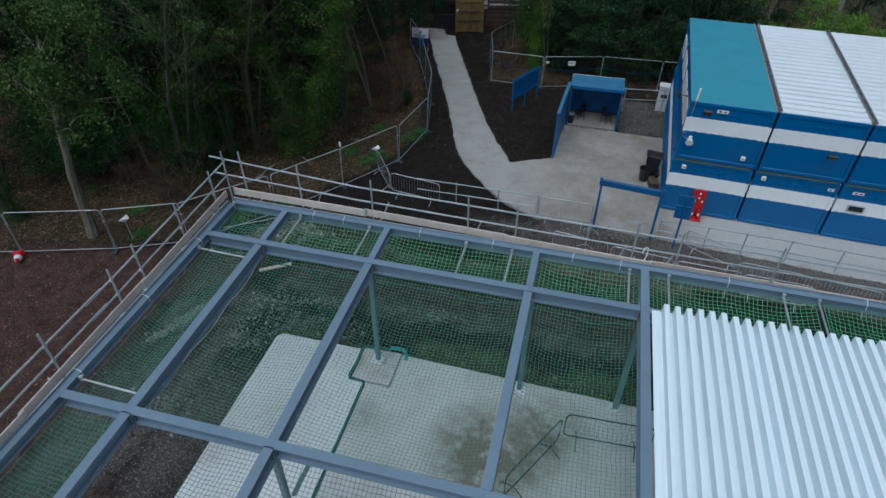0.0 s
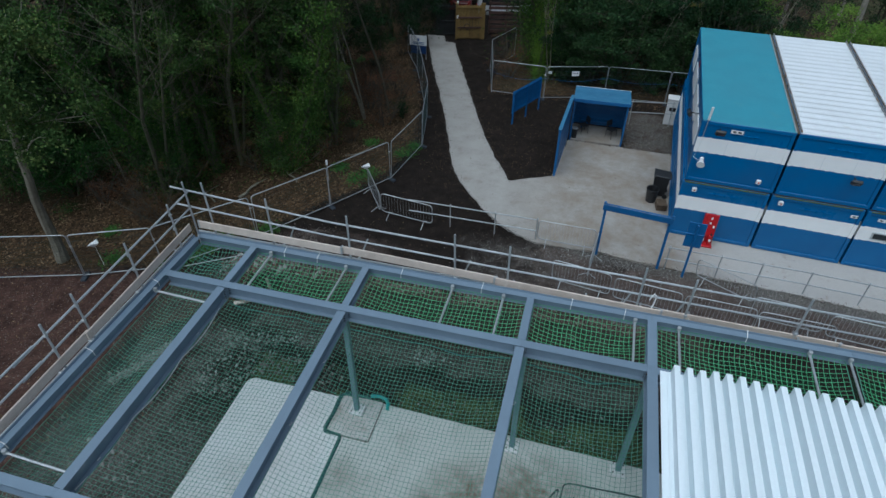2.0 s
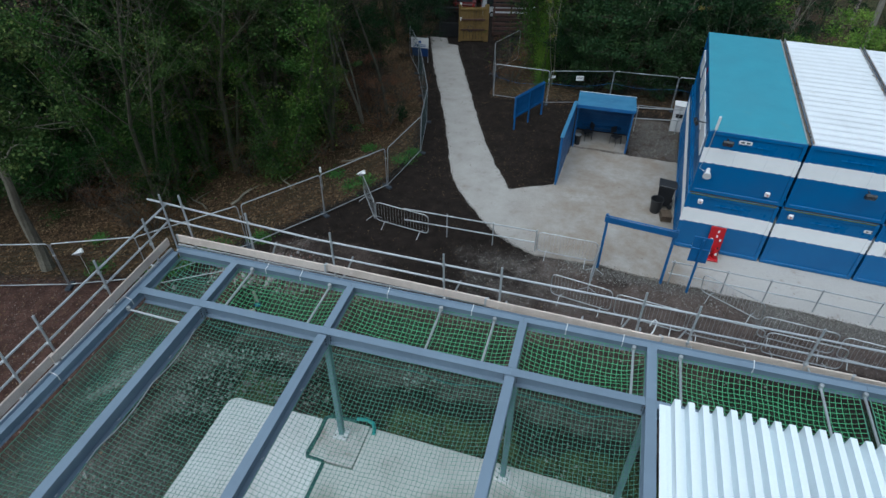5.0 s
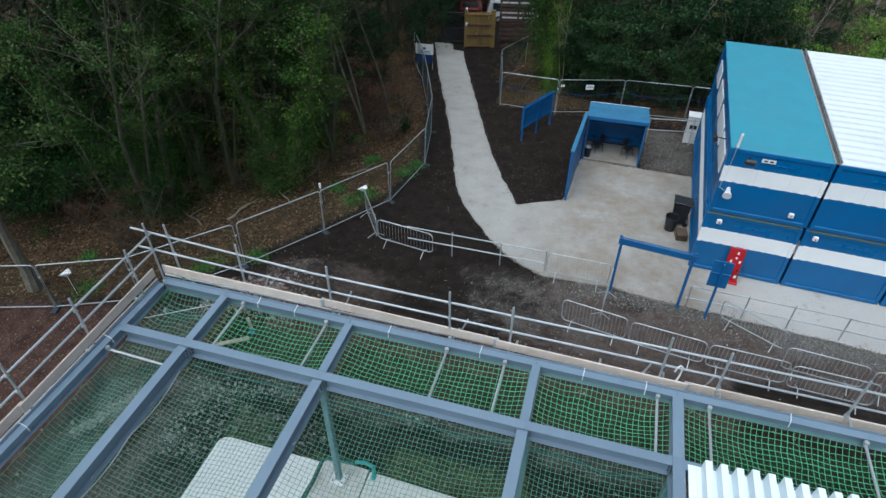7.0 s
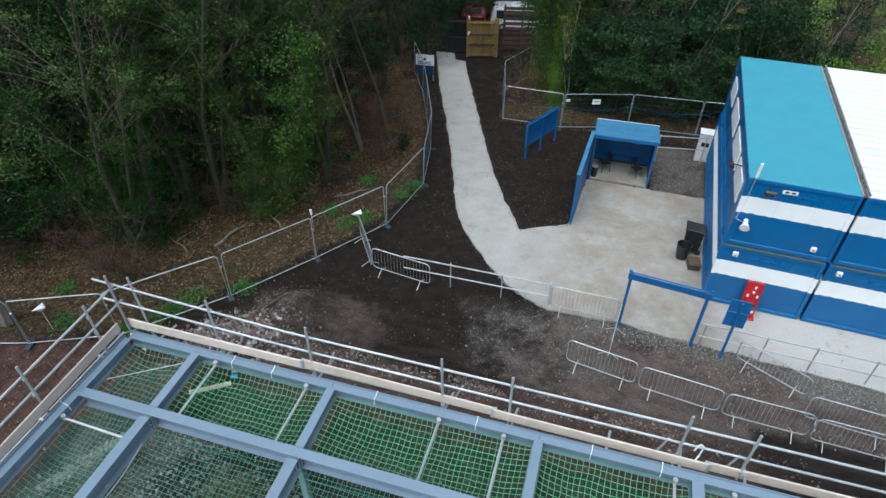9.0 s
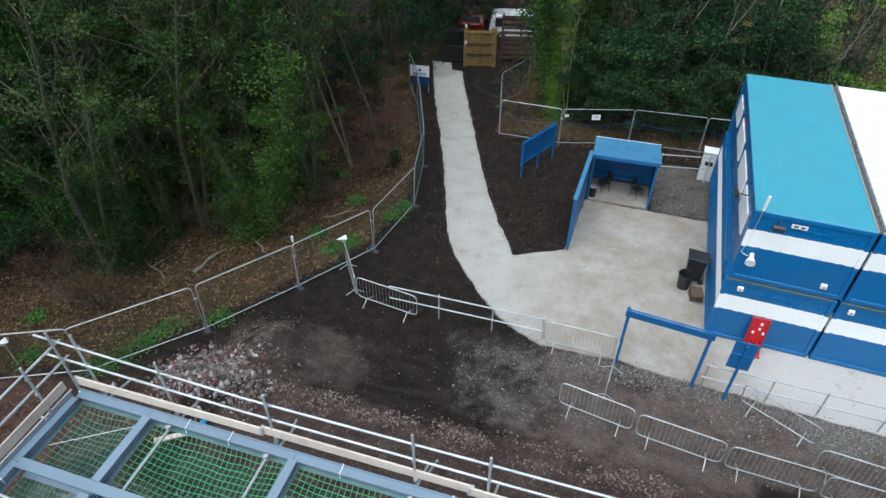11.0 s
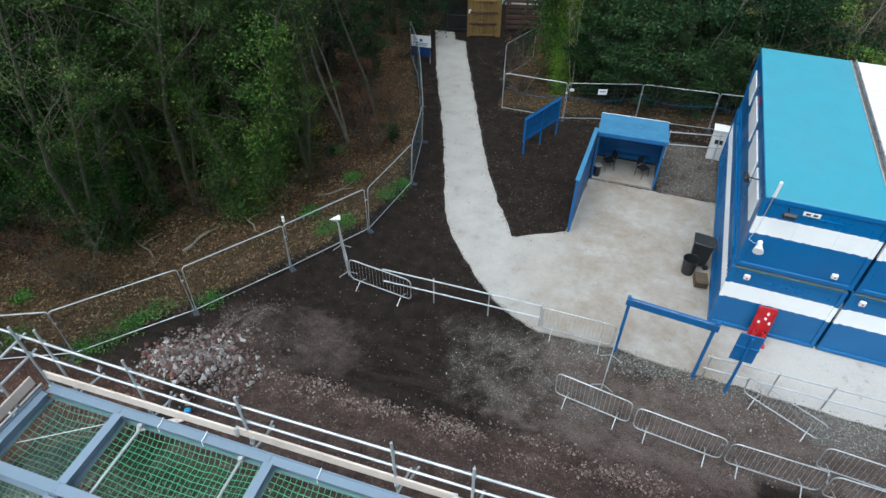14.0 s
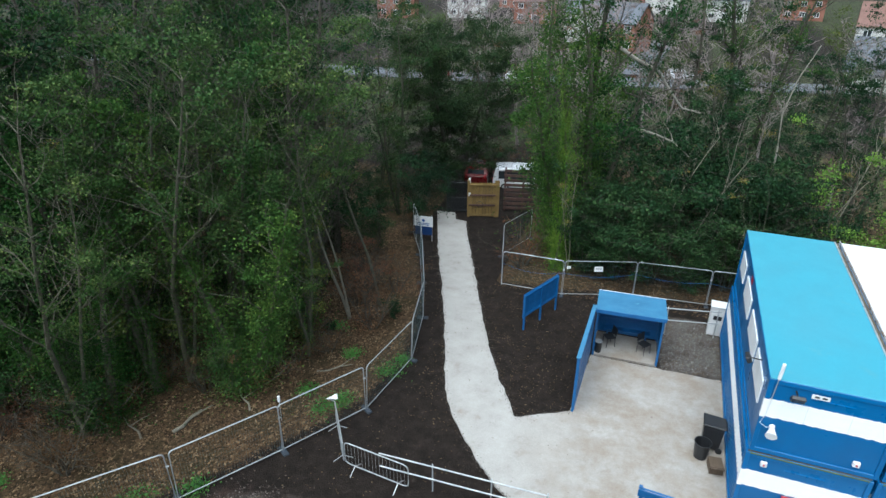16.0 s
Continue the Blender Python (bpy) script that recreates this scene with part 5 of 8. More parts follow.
def cabin(label, upper, roof_mat, first):
    """A steel site cabin; its front left bottom corner at the origin, the length along y."""
    t = thing("site_cabin", label, "site cabin", "stacked site cabins")
    w, L, h = CW, CL, CH - 0.02
    bz0, bz1 = 1.22, 1.82
    # walls behind corner posts, split into bands
    bm = box(bmesh.new(), w - 0.16, 0.05, h - 0.22, w / 2, 0.065, 0.12)
    part("front_panel", bm, cabin_blue, t)
    rng = random.Random(int(upper) + 2 * int(first) + len(label))
    bm = bmesh.new()
    n = 64
    low, high = [], []
    for i in range(n + 1):
        x = 0.1 + (w - 0.2) * i / n
        wave = 0.008 * math.sin(i * 0.9 + rng.random()) + rng.uniform(-0.007, 0.007)
        low.append((x, bz0 + wave + 0.012 * (i % 8 == 0)))
        high.append((x, bz1 + 0.5 * wave + rng.uniform(-0.006, 0.006)))
    ring = low + high[::-1]
    a = [bm.verts.new((x, 0.034, z)) for x, z in ring]
    b = [bm.verts.new((x, 0.041, z)) for x, z in ring]
    for i in range(n):
        j = 2 * n + 1 - i
        bm.faces.new((a[i], a[i + 1], a[j - 1], a[j]))
    for i in range(len(ring)):
        j = (i + 1) % len(ring)
        bm.faces.new((a[j], a[i], b[i], b[j]))
    part("painted_band", bm, cabin_white, t, "hand-painted white band with uneven edges")
    for z0, z1, mat in ((0.12, bz0, cabin_blue), (bz0, bz1, cabin_white), (bz1, h - 0.1, cabin_blue)):
        bm = bmesh.new()
        if not upper:
            ribbed_wall(bm, 0.1, L - 0.1, z0, z1, 0.03)
            part("side_panel", bm, mat, t)
        else:
            box(bm, 0.05, L - 0.2, z1 - z0, 0.065, L / 2, z0)
            part("side_panel", bm, cabin_blue, t)
        bm = box(bmesh.new(), 0.05, L - 0.2, z1 - z0, w - 0.065, L / 2, z0)
        part("side_panel", bm, mat, t)
        bm = box(bmesh.new(), w - 0.16, 0.05, z1 - z0, w / 2, L - 0.065, z0)
        part("back_panel", bm, mat, t)
    for x in (0.06, w - 0.06):
        for y in (0.05, L - 0.05):
            bm = box(bmesh.new(), 0.12, 0.1, h - 0.02, x, y, 0.0, bevel=0.008)
            part("corner_post", bm, cabin_blue, t)
            if y < 1:
                bm = box(bmesh.new(), 0.124, 0.104, bz1 - bz0, x, y - 0.003, bz0)
                part("band", bm, cabin_white, t)
    for z, hh in ((0.0, 0.14), (h - 0.14, 0.14)):
        for y in (0.045, L - 0.045):
            bm = box(bmesh.new(), w - 0.24, 0.098, hh, w / 2, y, z, bevel=0.01)
            part("end_rail", bm, cabin_blue, t)
        for x in (0.045, w - 0.045):
            bm = box(bmesh.new(), 0.098, L - 0.2, hh, x, L / 2, z, bevel=0.01)
            part("side_rail", bm, cabin_blue, t)
    # joints of the painted band
    for x in (w * 0.34, w * 0.67) if upper else ():
        bm = box(bmesh.new(), 0.009, 0.006, bz1 - bz0 - 0.02, x, 0.032, bz0 + 0.01)
        part("band_joint", bm, cabin_roof_white, t)
    bm = box(bmesh.new(), 1.0, 0.03, 0.03, w * 0.5, 0.03, h - 0.42)
    part("drip_strip", bm, cabin_blue, t)
    if upper:
        bm = bmesh.new()
        if roof_mat is cabin_roof_teal:
            box(bm, w - 0.02, L - 0.02, 0.03, w / 2, L / 2, h - 0.012, bevel=0.01)
            part("roof", bm, roof_mat, t, "teal painted roof with rust streaks")
            bm = box(bmesh.new(), 0.045, L - 0.03, 0.03, w - 0.03, L / 2, h + 0.014, bevel=0.008)
            part("roof_flashing", bm, barrier_steel, t)
        else:
            n = 22
            pitch = (L - 0.04) / n
            prof = [(0.02 + pitch * (k + u), 0.075 * (0.5 - 0.5 * math.cos(2 * math.pi * u)) ** 1.4) for k in range(n) for u in (0, 0.14, 0.26, 0.38, 0.5, 0.62, 0.74, 0.86)]
            prof.append((L - 0.02, 0))
            a = [bm.verts.new((0.02, y, h + 0.012 + z)) for y, z in prof]
            b = [bm.verts.new((w - 0.02, y, h + 0.012 + z)) for y, z in prof]
            for k in range(len(prof) - 1):
                bm.faces.new((a[k], b[k], b[k + 1], a[k + 1]))
            box(bm, w - 0.05, L - 0.05, 0.02, w / 2, L / 2, h - 0.012)
            part("roof", bm, roof_mat, t, "white profiled roof with dirt streaks")
            for x in (0.035, w - 0.035):
                bm = box(bmesh.new(), 0.05, L - 0.03, 0.05, x, L / 2, h + 0.05, bevel=0.008)
                part("roof_flashing", bm, joint_rust, t, "rusty joint flashing")
    else:
        bm = box(bmesh.new(), w - 0.1, L - 0.1, 0.03, w / 2, L / 2, h - 0.02)
        part("roof", bm, cabin_blue, t)
        bm = box(bmesh.new(), w - 0.1, 0.06, 0.016, w / 2, 0.06, h + 0.002)
        part("moss_line", bm, gutter_dirt, t)
        bm = box(bmesh.new(), w - 0.2, 0.016, 0.045, w / 2, -0.01, h - 0.04, bevel=0.004)
        part("algae_line", bm, moss, t, "green algae along the joint")
    if upper and first:
        # shuttered windows along the open side
        for y0, y1 in ((0.7, 2.4), (2.75, 4.7), (5.3, 7.2), (8.0, 9.4)):
            bm = box(bmesh.new(), 0.05, y1 - y0, 0.78, 0.018, (y0 + y1) / 2, 1.1, bevel=0.012)
            part("shutter", bm, cabin_white, t, "white window shutter")
        bm = box(bmesh.new(), 0.014, 0.35, 0.25, 0.03, 6.3, 2.02)
        part("notice", bm, red_paint, t)
    return t


cabins = []
for i in range(4):
    for upper in (False, True):
        teal = upper and i == 0
        label = "blue site cabin, white band" + (", teal roof, stacked on another" if teal else ", white roof, stacked on another" if upper else ", standing on the concrete yard")
        c = cabin(label, upper, cabin_roof_teal if teal else cabin_roof_white, i == 0)
        c.matrix_basis = CABINS @ pose(i * CP + (0.06 if upper else 0.0), 0.03 if upper else 0.0, 0.07 + (CH + 0.03 if upper else 0.0))
        cabins.append(c)

TOPZ = 0.07 + 2 * CH + 0.03


def fitting(name, label, category, at, pieces, group=""):
    t = thing(name, label, category, group, at)
    for pname, bm, mat, plabel in pieces:
        part(pname, bm, mat, t, plabel)
    return t


def front(x, z, dy=0.0):
    return CABINS @ pose(x, dy + 0.03, z)


def flood_lamp(at):
    bm = box(bmesh.new(), 0.34, 0.12, 0.2, 0, -0.3, 0.02, 35, 0, 0, 0.02)
    lens = box(bmesh.new(), 0.28, 0.012, 0.15, 0, -0.355, -0.01, 35, 0, 0)
    arm = tube(bmesh.new(), (0, 0, 0.1), (0, -0.28, 0.12), 0.022, 6)
    return fitting("floodlight", "small black floodlight bracketed to the cabin", "floodlight", at, [("housing", bm, black_plastic, ""), ("lens", lens, window_glass, ""), ("bracket", arm, dark_steel, "")], "cabin floodlights")


flood_lamp(front(0.72, TOPZ - 0.35))
flood_lamp(CABINS @ pose(0.09, 1.6, TOPZ - 0.62, 0, 0, -90))
flood_lamp(front(5.45, TOPZ - 1.45))


def plate(at, w, h, label, bars=2):
    t = thing("name_plate", label, "sign", "cabin name plates", at)
    part("board", box(bmesh.new(), w, 0.012, h, 0, -0.012, 0), white_plastic, t)
    for k in range(bars):
        part("letter_bar", box(bmesh.new(), w * 0.26, 0.004, h * 0.42, (k - (bars - 1) / 2) * w * 0.42, -0.021, h * 0.3), ink_dark, t)


plate(front(1.3, TOPZ - 0.36), 0.42, 0.13, "small white name plate with dark lettering")
plate(front(6.1, CH - 0.35), 0.36, 0.11, "small white name plate with dark lettering")
plate(front(7.0, CH - 0.33), 0.4, 0.12, "small white name plate with dark lettering")


def alarm_box(at):
    fitting("alarm_box", "white alarm box with a red lens on the cabin front", "alarm box", at, [("case", box(bmesh.new(), 0.17, 0.1, 0.17, 0, -0.05, 0, bevel=0.02), white_plastic, ""), ("lens", tube(bmesh.new(), (0, -0.1, 0.085), (0, -0.12, 0.085), 0.026, 8), red_paint, "")], "white alarm boxes")


for x, z in ((0.5, CH - 0.33), (2.55, CH + 0.42), (3.55, CH - 0.3)):
    alarm_box(front(x, z))

t = thing("horn_speaker", "white horn loudspeaker on the cabin front", "loudspeaker", at=front(0.42, CH + 0.98))
part("horn", tube(bmesh.new(), (0, -0.08, 0.1), (-0.03, -0.36, 0.02), 0.05, 12, 0.15), white_plastic, t)
part("driver", tube(bmesh.new(), (0, -0.02, 0.12), (0, -0.1, 0.1), 0.07, 10), white_plastic, t)
t = thing("aerial_mast", "white tubular aerial on the corner of the cabin roof", "aerial", at=front(0.22, TOPZ - 0.65))
part("mast", tube(bmesh.new(), (0, -0.03, 0), (0.03, -0.05, 0.75), 0.014, 6), galvanised, t)
part("radome", tube(bmesh.new(), (0.03, -0.05, 0.7), (0.05, -0.06, 1.18), 0.045, 10), white_plastic, t)
t = thing("cable", "thin white cable clipped down the cabin corner", "cable", at=CABINS)
part("cable", bent(bmesh.new(), [(0.24, 0.02, TOPZ - 0.65), (0.2, 0.02, CH + 1.5), (0.12, 0.02, CH + 1.1), (0.3, 0.02, CH + 1.0), (0.42, 0.02, CH + 1.05)], 0.008, 5), white_plastic, t)
t = thing("cabin_vent", "small silver louvred window in the white band", "window", at=front(7.15, 1.4))
part("frame", box(bmesh.new(), 0.62, 0.05, 0.32, 0, -0.02, 0, bevel=0.01), galvanised, t)
part("pane", box(bmesh.new(), 0.5, 0.02, 0.21, 0, -0.045, 0.055), window_glass, t)


def build_gutter_debris():
    random.seed(21)
    for i in (1, 2, 3):
        bm = bmesh.new()
        x = i * CP + 0.06 - (CP - CW) / 2
        box(bm, CP - CW - 0.01, CL - 0.1, 0.05, x, CL / 2, TOPZ - 0.055)
        for k in range(45):
            y = random.uniform(0.2, CL - 0.2)
            s = random.uniform(0.015, 0.045)
            box(bm, s, s * 1.6, s * 0.6, x + random.gauss(0, 0.05), y, TOPZ + 0.015, 0, 0, random.uniform(0, 180))
        debris = part("roof_debris", bm, gutter_dirt)
        debris.matrix_basis = CABINS
        tagged(debris, "leaf dirt gathered in the gap between cabin roofs", "debris", kind="stuff")


build_gutter_debris()


# ---------------------------------------------------------------- red fire point, gantry, signs
def build_fire_point():
    t = thing("fire_point", "red fire extinguisher stand leaning against the cabin front", "fire point", at=pose(9.95, 11.95, 0.055, 0, 0, -3) @ Matrix.Scale(0.86, 4))
    part("backboard", box(bmesh.new(), 0.62, 0.045, 1.45, 0, 0.1, 0.06, -8, 0, 0, 0.015), red_paint, t)
    part("base_tray", box(bmesh.new(), 0.62, 0.42, 0.07, 0, -0.08, 0.02, bevel=0.015), red_paint, t)
    for x in (-0.15, 0.15):
        b = part("extinguisher", tube(bmesh.new(), (x, -0.07, 0.1), (x, -0.07, 0.58), 0.085, 12), red_paint, t)
        part("valve", tube(bmesh.new(), (x, -0.07, 0.58), (x, -0.07, 0.68), 0.03, 8), black_plastic, b)
        part("hose", bent(bmesh.new(), [(x, -0.07, 0.65), (x + 0.07, -0.12, 0.6), (x + 0.09, -0.14, 0.35), (x + 0.08, -0.14, 0.2)], 0.012, 6), black_plastic, b)
        part("instruction_label", box(bmesh.new(), 0.1, 0.01, 0.14, x, -0.157, 0.28), white_plastic, b)
    part("call_bell", tube(bmesh.new(), (0.0, 0.11, 1.15), (0.0, 0.04, 1.13), 0.04, 12), white_plastic, t)
    for x, z in ((-0.17, 0.9), (0.17, 0.92), (0.0, 1.36)):
        part("notice", box(bmesh.new(), 0.075, 0.008, 0.12, x, 0.03 + 0.02 * (z < 1), z, -8), white_plastic, t)
    for x in (-0.27, 0.27):
        part("side_tube", bent(bmesh.new(), [(x, 0.0, 0.05), (x, 0.08, 0.7), (x, 0.19, 1.52)], 0.02, 6), red_paint, t)


build_fire_point()


def build_gantry():
    t = thing("timber_gantry", "blue painted timber gantry with a crossboard at the yard entrance", "gantry")
    for x, y in ((5.84, 10.24), (8.13, 9.98)):
        part("post", box(bmesh.new(), 0.09, 0.09, 2.42, x, y, -0.03, bevel=0.01), timber_blue, t)
    a = math.degrees(math.atan2(-0.26, 2.29))
    part("crossboard", box(bmesh.new(), 2.5, 0.035, 0.24, 6.985, 10.045, 2.15, 0, 0, a, 0.006), timber_blue, t)
    part("crossboard", box(bmesh.new(), 2.5, 0.05, 0.03, 6.985, 10.09, 2.39, 0, 0, a, 0.006), timber_blue, t)
    for x, y in ((5.8, 10.22), (8.17, 9.95)):
        part("post_cap", box(bmesh.new(), 0.1, 0.1, 0.05, x, y, 2.43, 0, 0, a, 0.01), timber_blue, t)
    t = thing("sign_post", "blue painted timber post carrying a blue board on edge", "sign")
    part("post", box(bmesh.new(), 0.075, 0.075, 2.42, 9.03, 9.72, -0.02, bevel=0.01), timber_blue, t)
    part("board", box(bmesh.new(), 0.6, 0.03, 1.06, 9.02, 9.775, 1.4, 0, 0, -3, 0.006), timber_blue, t)
    part("batten", box(bmesh.new(), 0.62, 0.04, 0.05, 9.02, 9.745, 1.95, 0, 0, -3, 0.006), timber_blue, t)


build_gantry()


# ---------------------------------------------------------------- open shelter and screen
def build_shelter():
    z0 = -0.19
    t = thing("open_shelter", "blue painted timber shelter with a sloping roof and open front", "shelter")
    a = (3.88, 19.45)
    w, d, h0, h1 = 2.62, 1.85, 2.28, 2.08

    def at(x, y, z):
        return (a[0] + x, a[1] + y + 0.02 * x, z0 + z)

    for x, y, h in ((0.04, 0.04, h0), (w - 0.04, 0.04, h0), (0.04, d - 0.04, h1), (w - 0.04, d - 0.04, h1)):
        p = at(x, y, 0)
        part("post", box(bmesh.new(), 0.08, 0.08, h, *p, bevel=0.008), timber_blue, t)
    boards = 8
    for k in range(boards):
        z = 0.12 + k * (h1 - 0.15) / boards
        for x in (0.0, w):
            part("wall_board", box(bmesh.new(), 0.022, d - 0.1, (h1 - 0.15) / boards - 0.006, *at(x, d / 2, z), bevel=0.003), timber_blue, t)
        part("wall_board", box(bmesh.new(), w, 0.022, (h1 - 0.15) / boards - 0.006, *at(w / 2, d, z), bevel=0.003), timber_blue, t)
    slope = math.degrees(math.atan2(h1 - h0, d))
    part("roof_board", box(bmesh.new(), w + 0.12, d + 0.2, 0.03, *at(w / 2, d / 2, (h0 + h1) / 2 + 0.02), slope, 0, 1.1, 0.005), roof_blue, t)
    part("fascia", box(bmesh.new(), w + 0.12, 0.025, 0.16, *at(w / 2, -0.1, h0 - 0.09), 0, 0, 1.1, 0.004), timber_blue, t)
    part("roof_trim", box(bmesh.new(), w + 0.14, 0.03, 0.05, *at(w / 2, d + 0.1, h1 - 0.0), 0, 0, 1.1), white_plastic, t, "white trim along the back of the roof")
    t2 = thing("shelter_floor", "pale concrete floor of the shelter", "floor")
    part("pad", box(bmesh.new(), w - 0.05, d - 0.06, 0.1, *at(w / 2, d / 2, -0.03)), path_concrete, t2)

    def chair(x, y, rz):
        c = thing("cafe_chair", "dark metal and plastic chair inside the shelter", "chair", "shelter chairs", pose(*at(x, y, 0.072), 0, 0, rz))
        part("seat", box(bmesh.new(), 0.42, 0.4, 0.03, 0, 0, 0.43, bevel=0.01), black_plastic, c)
        part("backrest", box(bmesh.new(), 0.42, 0.025, 0.32, 0, 0.2, 0.55, -8, 0, 0, 0.01), black_plastic, c)
        for sx in (-0.18, 0.18):
            for sy in (-0.17, 0.17):
                part("leg", tube(bmesh.new(), (sx * 1.1, sy * 1.15, 0), (sx, sy, 0.44), 0.011, 6), dark_steel, c)
            part("back_post", tube(bmesh.new(), (sx, 0.18, 0.43), (sx, 0.24, 0.86), 0.011, 6), dark_steel, c)

    chair(0.62, 0.9, -60)
    chair(2.05, 0.75, 50)
    c = thing("bench", "dark bench along the back wall of the shelter", "bench")
    part("seat", box(bmesh.new(), 1.9, 0.32, 0.04, *at(1.3, 1.55, 0.5), bevel=0.008), timber_blue, c)
    for x in (0.5, 2.1):
        part("leg", box(bmesh.new(), 0.06, 0.28, 0.43, *at(x, 1.55, 0.07), bevel=0.006), timber_blue, c)
    c = thing("litter_bin", "small black bin by the shelter entrance", "bin", at=pose(*at(0.22, 0.3, 0.072)))
    part("body", tube(bmesh.new(), (0, 0, 0), (0, 0, 0.5), 0.13, 12, 0.15), black_plastic, c)
    part("rim", tube(bmesh.new(), (0, 0, 0.5), (0, 0, 0.53), 0.16, 12), galvanised, c)
    # long screen that leads to the shelter
    s = thing("screen_wall", "blue painted timber screen wall with a slatted face and pale coping", "screen", at=pose(3.56, 15.42, 0.0, 0, 0, 87.2))
    L = 4.05
    for k in range(5):
        x = 0.05 + k * (L - 0.1) / 4
        part("post", box(bmesh.new(), 0.08, 0.08, 2.42 - 0.05 * k, x, 0, -0.045 * x, bevel=0.006), timber_blue, s)
    for k in range(9):
        z = 0.15 + k * 0.245
        part("board", box(bmesh.new(), L, 0.022, 0.238, L / 2, -0.052, z - 0.09, 0, 2.4, 0, 0.003), timber_blue, s)
    part("coping", box(bmesh.new(), L + 0.04, 0.16, 0.035, L / 2, -0.01, 2.32, 0, 2.4, 0, 0.006), roof_blue, s)


build_shelter()


def build_notice_board():
    a, b = Vector((0.74, 20.45)), Vector((1.88, 22.85))
    ang = math.degrees(math.atan2(b.y - a.y, b.x - a.x))
    L = (b - a).length
    t = thing("notice_board", "blue painted timber board on three legs, seen from behind", "notice board", at=pose(a.x, a.y, -0.3, 0, 0, ang))
    for x in (0.06, L / 2, L - 0.06):
        part("leg", box(bmesh.new(), 0.08, 0.07, 1.85, x, 0, 0, bevel=0.008), timber_blue, t)
    for k in range(6):
        part("board", box(bmesh.new(), L / 6 - 0.006, 0.025, 1.22, (k + 0.5) * L / 6, 0.05, 0.68, bevel=0.003), timber_blue, t)
    for z in (0.75, 1.75):
        part("batten", box(bmesh.new(), L, 0.05, 0.08, L / 2, 0.012, z, bevel=0.005), timber_blue, t)


build_notice_board()


def build_bins():
    t = thing("wheelie_bin", "black plastic wheeled bin against the cabin side", "wheelie bin", at=pose(8.2, 15.15, 0.05, 0, 0, 86))
    bm = bmesh.new()
    r = bmesh.ops.create_cube(bm, size=1)
    for v in r["verts"]:
        s = 0.82 if v.co.z < 0 else 1.0
        v.co = Vector((v.co.x * 0.56 * s, v.co.y * 0.64 * s, (v.co.z + 0.5) * 0.95 + 0.06))
    bmesh.ops.bevel(bm, geom=bm.edges[:], offset=0.03, segments=2, affect="EDGES")
    part("body", bm, black_plastic, t)
    part("lid", box(bmesh.new(), 0.62, 0.72, 0.06, 0, 0, 1.02, 4, 0, 0, 0.025), black_plastic, t)
    for x in (-0.27, 0.27):
        part("wheel", tube(bmesh.new(), (x - 0.025, -0.28, 0.1), (x + 0.025, -0.28, 0.1), 0.1, 14), black_plastic, t)
    part("handle", tube(bmesh.new(), (-0.22, -0.38, 0.98), (0.22, -0.38, 0.98), 0.018, 8), black_plastic, t)
    t = thing("round_bin", "round black plastic tub with an open rim", "bin", at=pose(7.88, 14.55, 0.05))
    bm = tube(bmesh.new(), (0, 0, 0), (0, 0, 0.62), 0.2, 18, 0.26)
    bmesh.ops.delete(bm, geom=[f for f in bm.faces if len(f.verts) > 4 and f.calc_center_median().z > 0.3], context="FACES_ONLY")
    part("body", bm, black_plastic, t)
    bm = bmesh.new()
    bent(bm, [(0.265 * math.cos(a), 0.265 * math.sin(a), 0.62) for a in [k * math.pi / 9 for k in range(19)]], 0.018, 6)
    part("rim", bm, dark_steel, t)
    t = thing("brown_box", "worn brown board box on the concrete beside the bins", "box", at=pose(8.3, 14.1, 0.05, 0, 0, 5))
    part("carton", box(bmesh.new(), 0.42, 0.5, 0.3, 0, 0, 0, bevel=0.012), cardboard, t)
    part("flap", box(bmesh.new(), 0.42, 0.24, 0.008, 0, -0.3, 0.3, -30), cardboard, t)
    t = thing("meter_cabinet", "white electrical meter cabinet beside the cabins", "cabinet", at=pose(8.95, 23.2, -0.42, 0, 0, -4))
    part("body", box(bmesh.new(), 0.62, 0.45, 1.5, 0, 0, 0, bevel=0.02), white_plastic, t)
    part("roof", box(bmesh.new(), 0.7, 0.55, 0.05, 0, 0, 1.5, 4, 0, 0, 0.015), white_plastic, t)
    part("display", box(bmesh.new(), 0.34, 0.02, 0.2, 0, -0.23, 0.85), ink_dark, t)
    part("door_line", box(bmesh.new(), 0.5, 0.012, 0.6, 0, -0.228, 0.12), white_plastic, t)


build_bins()


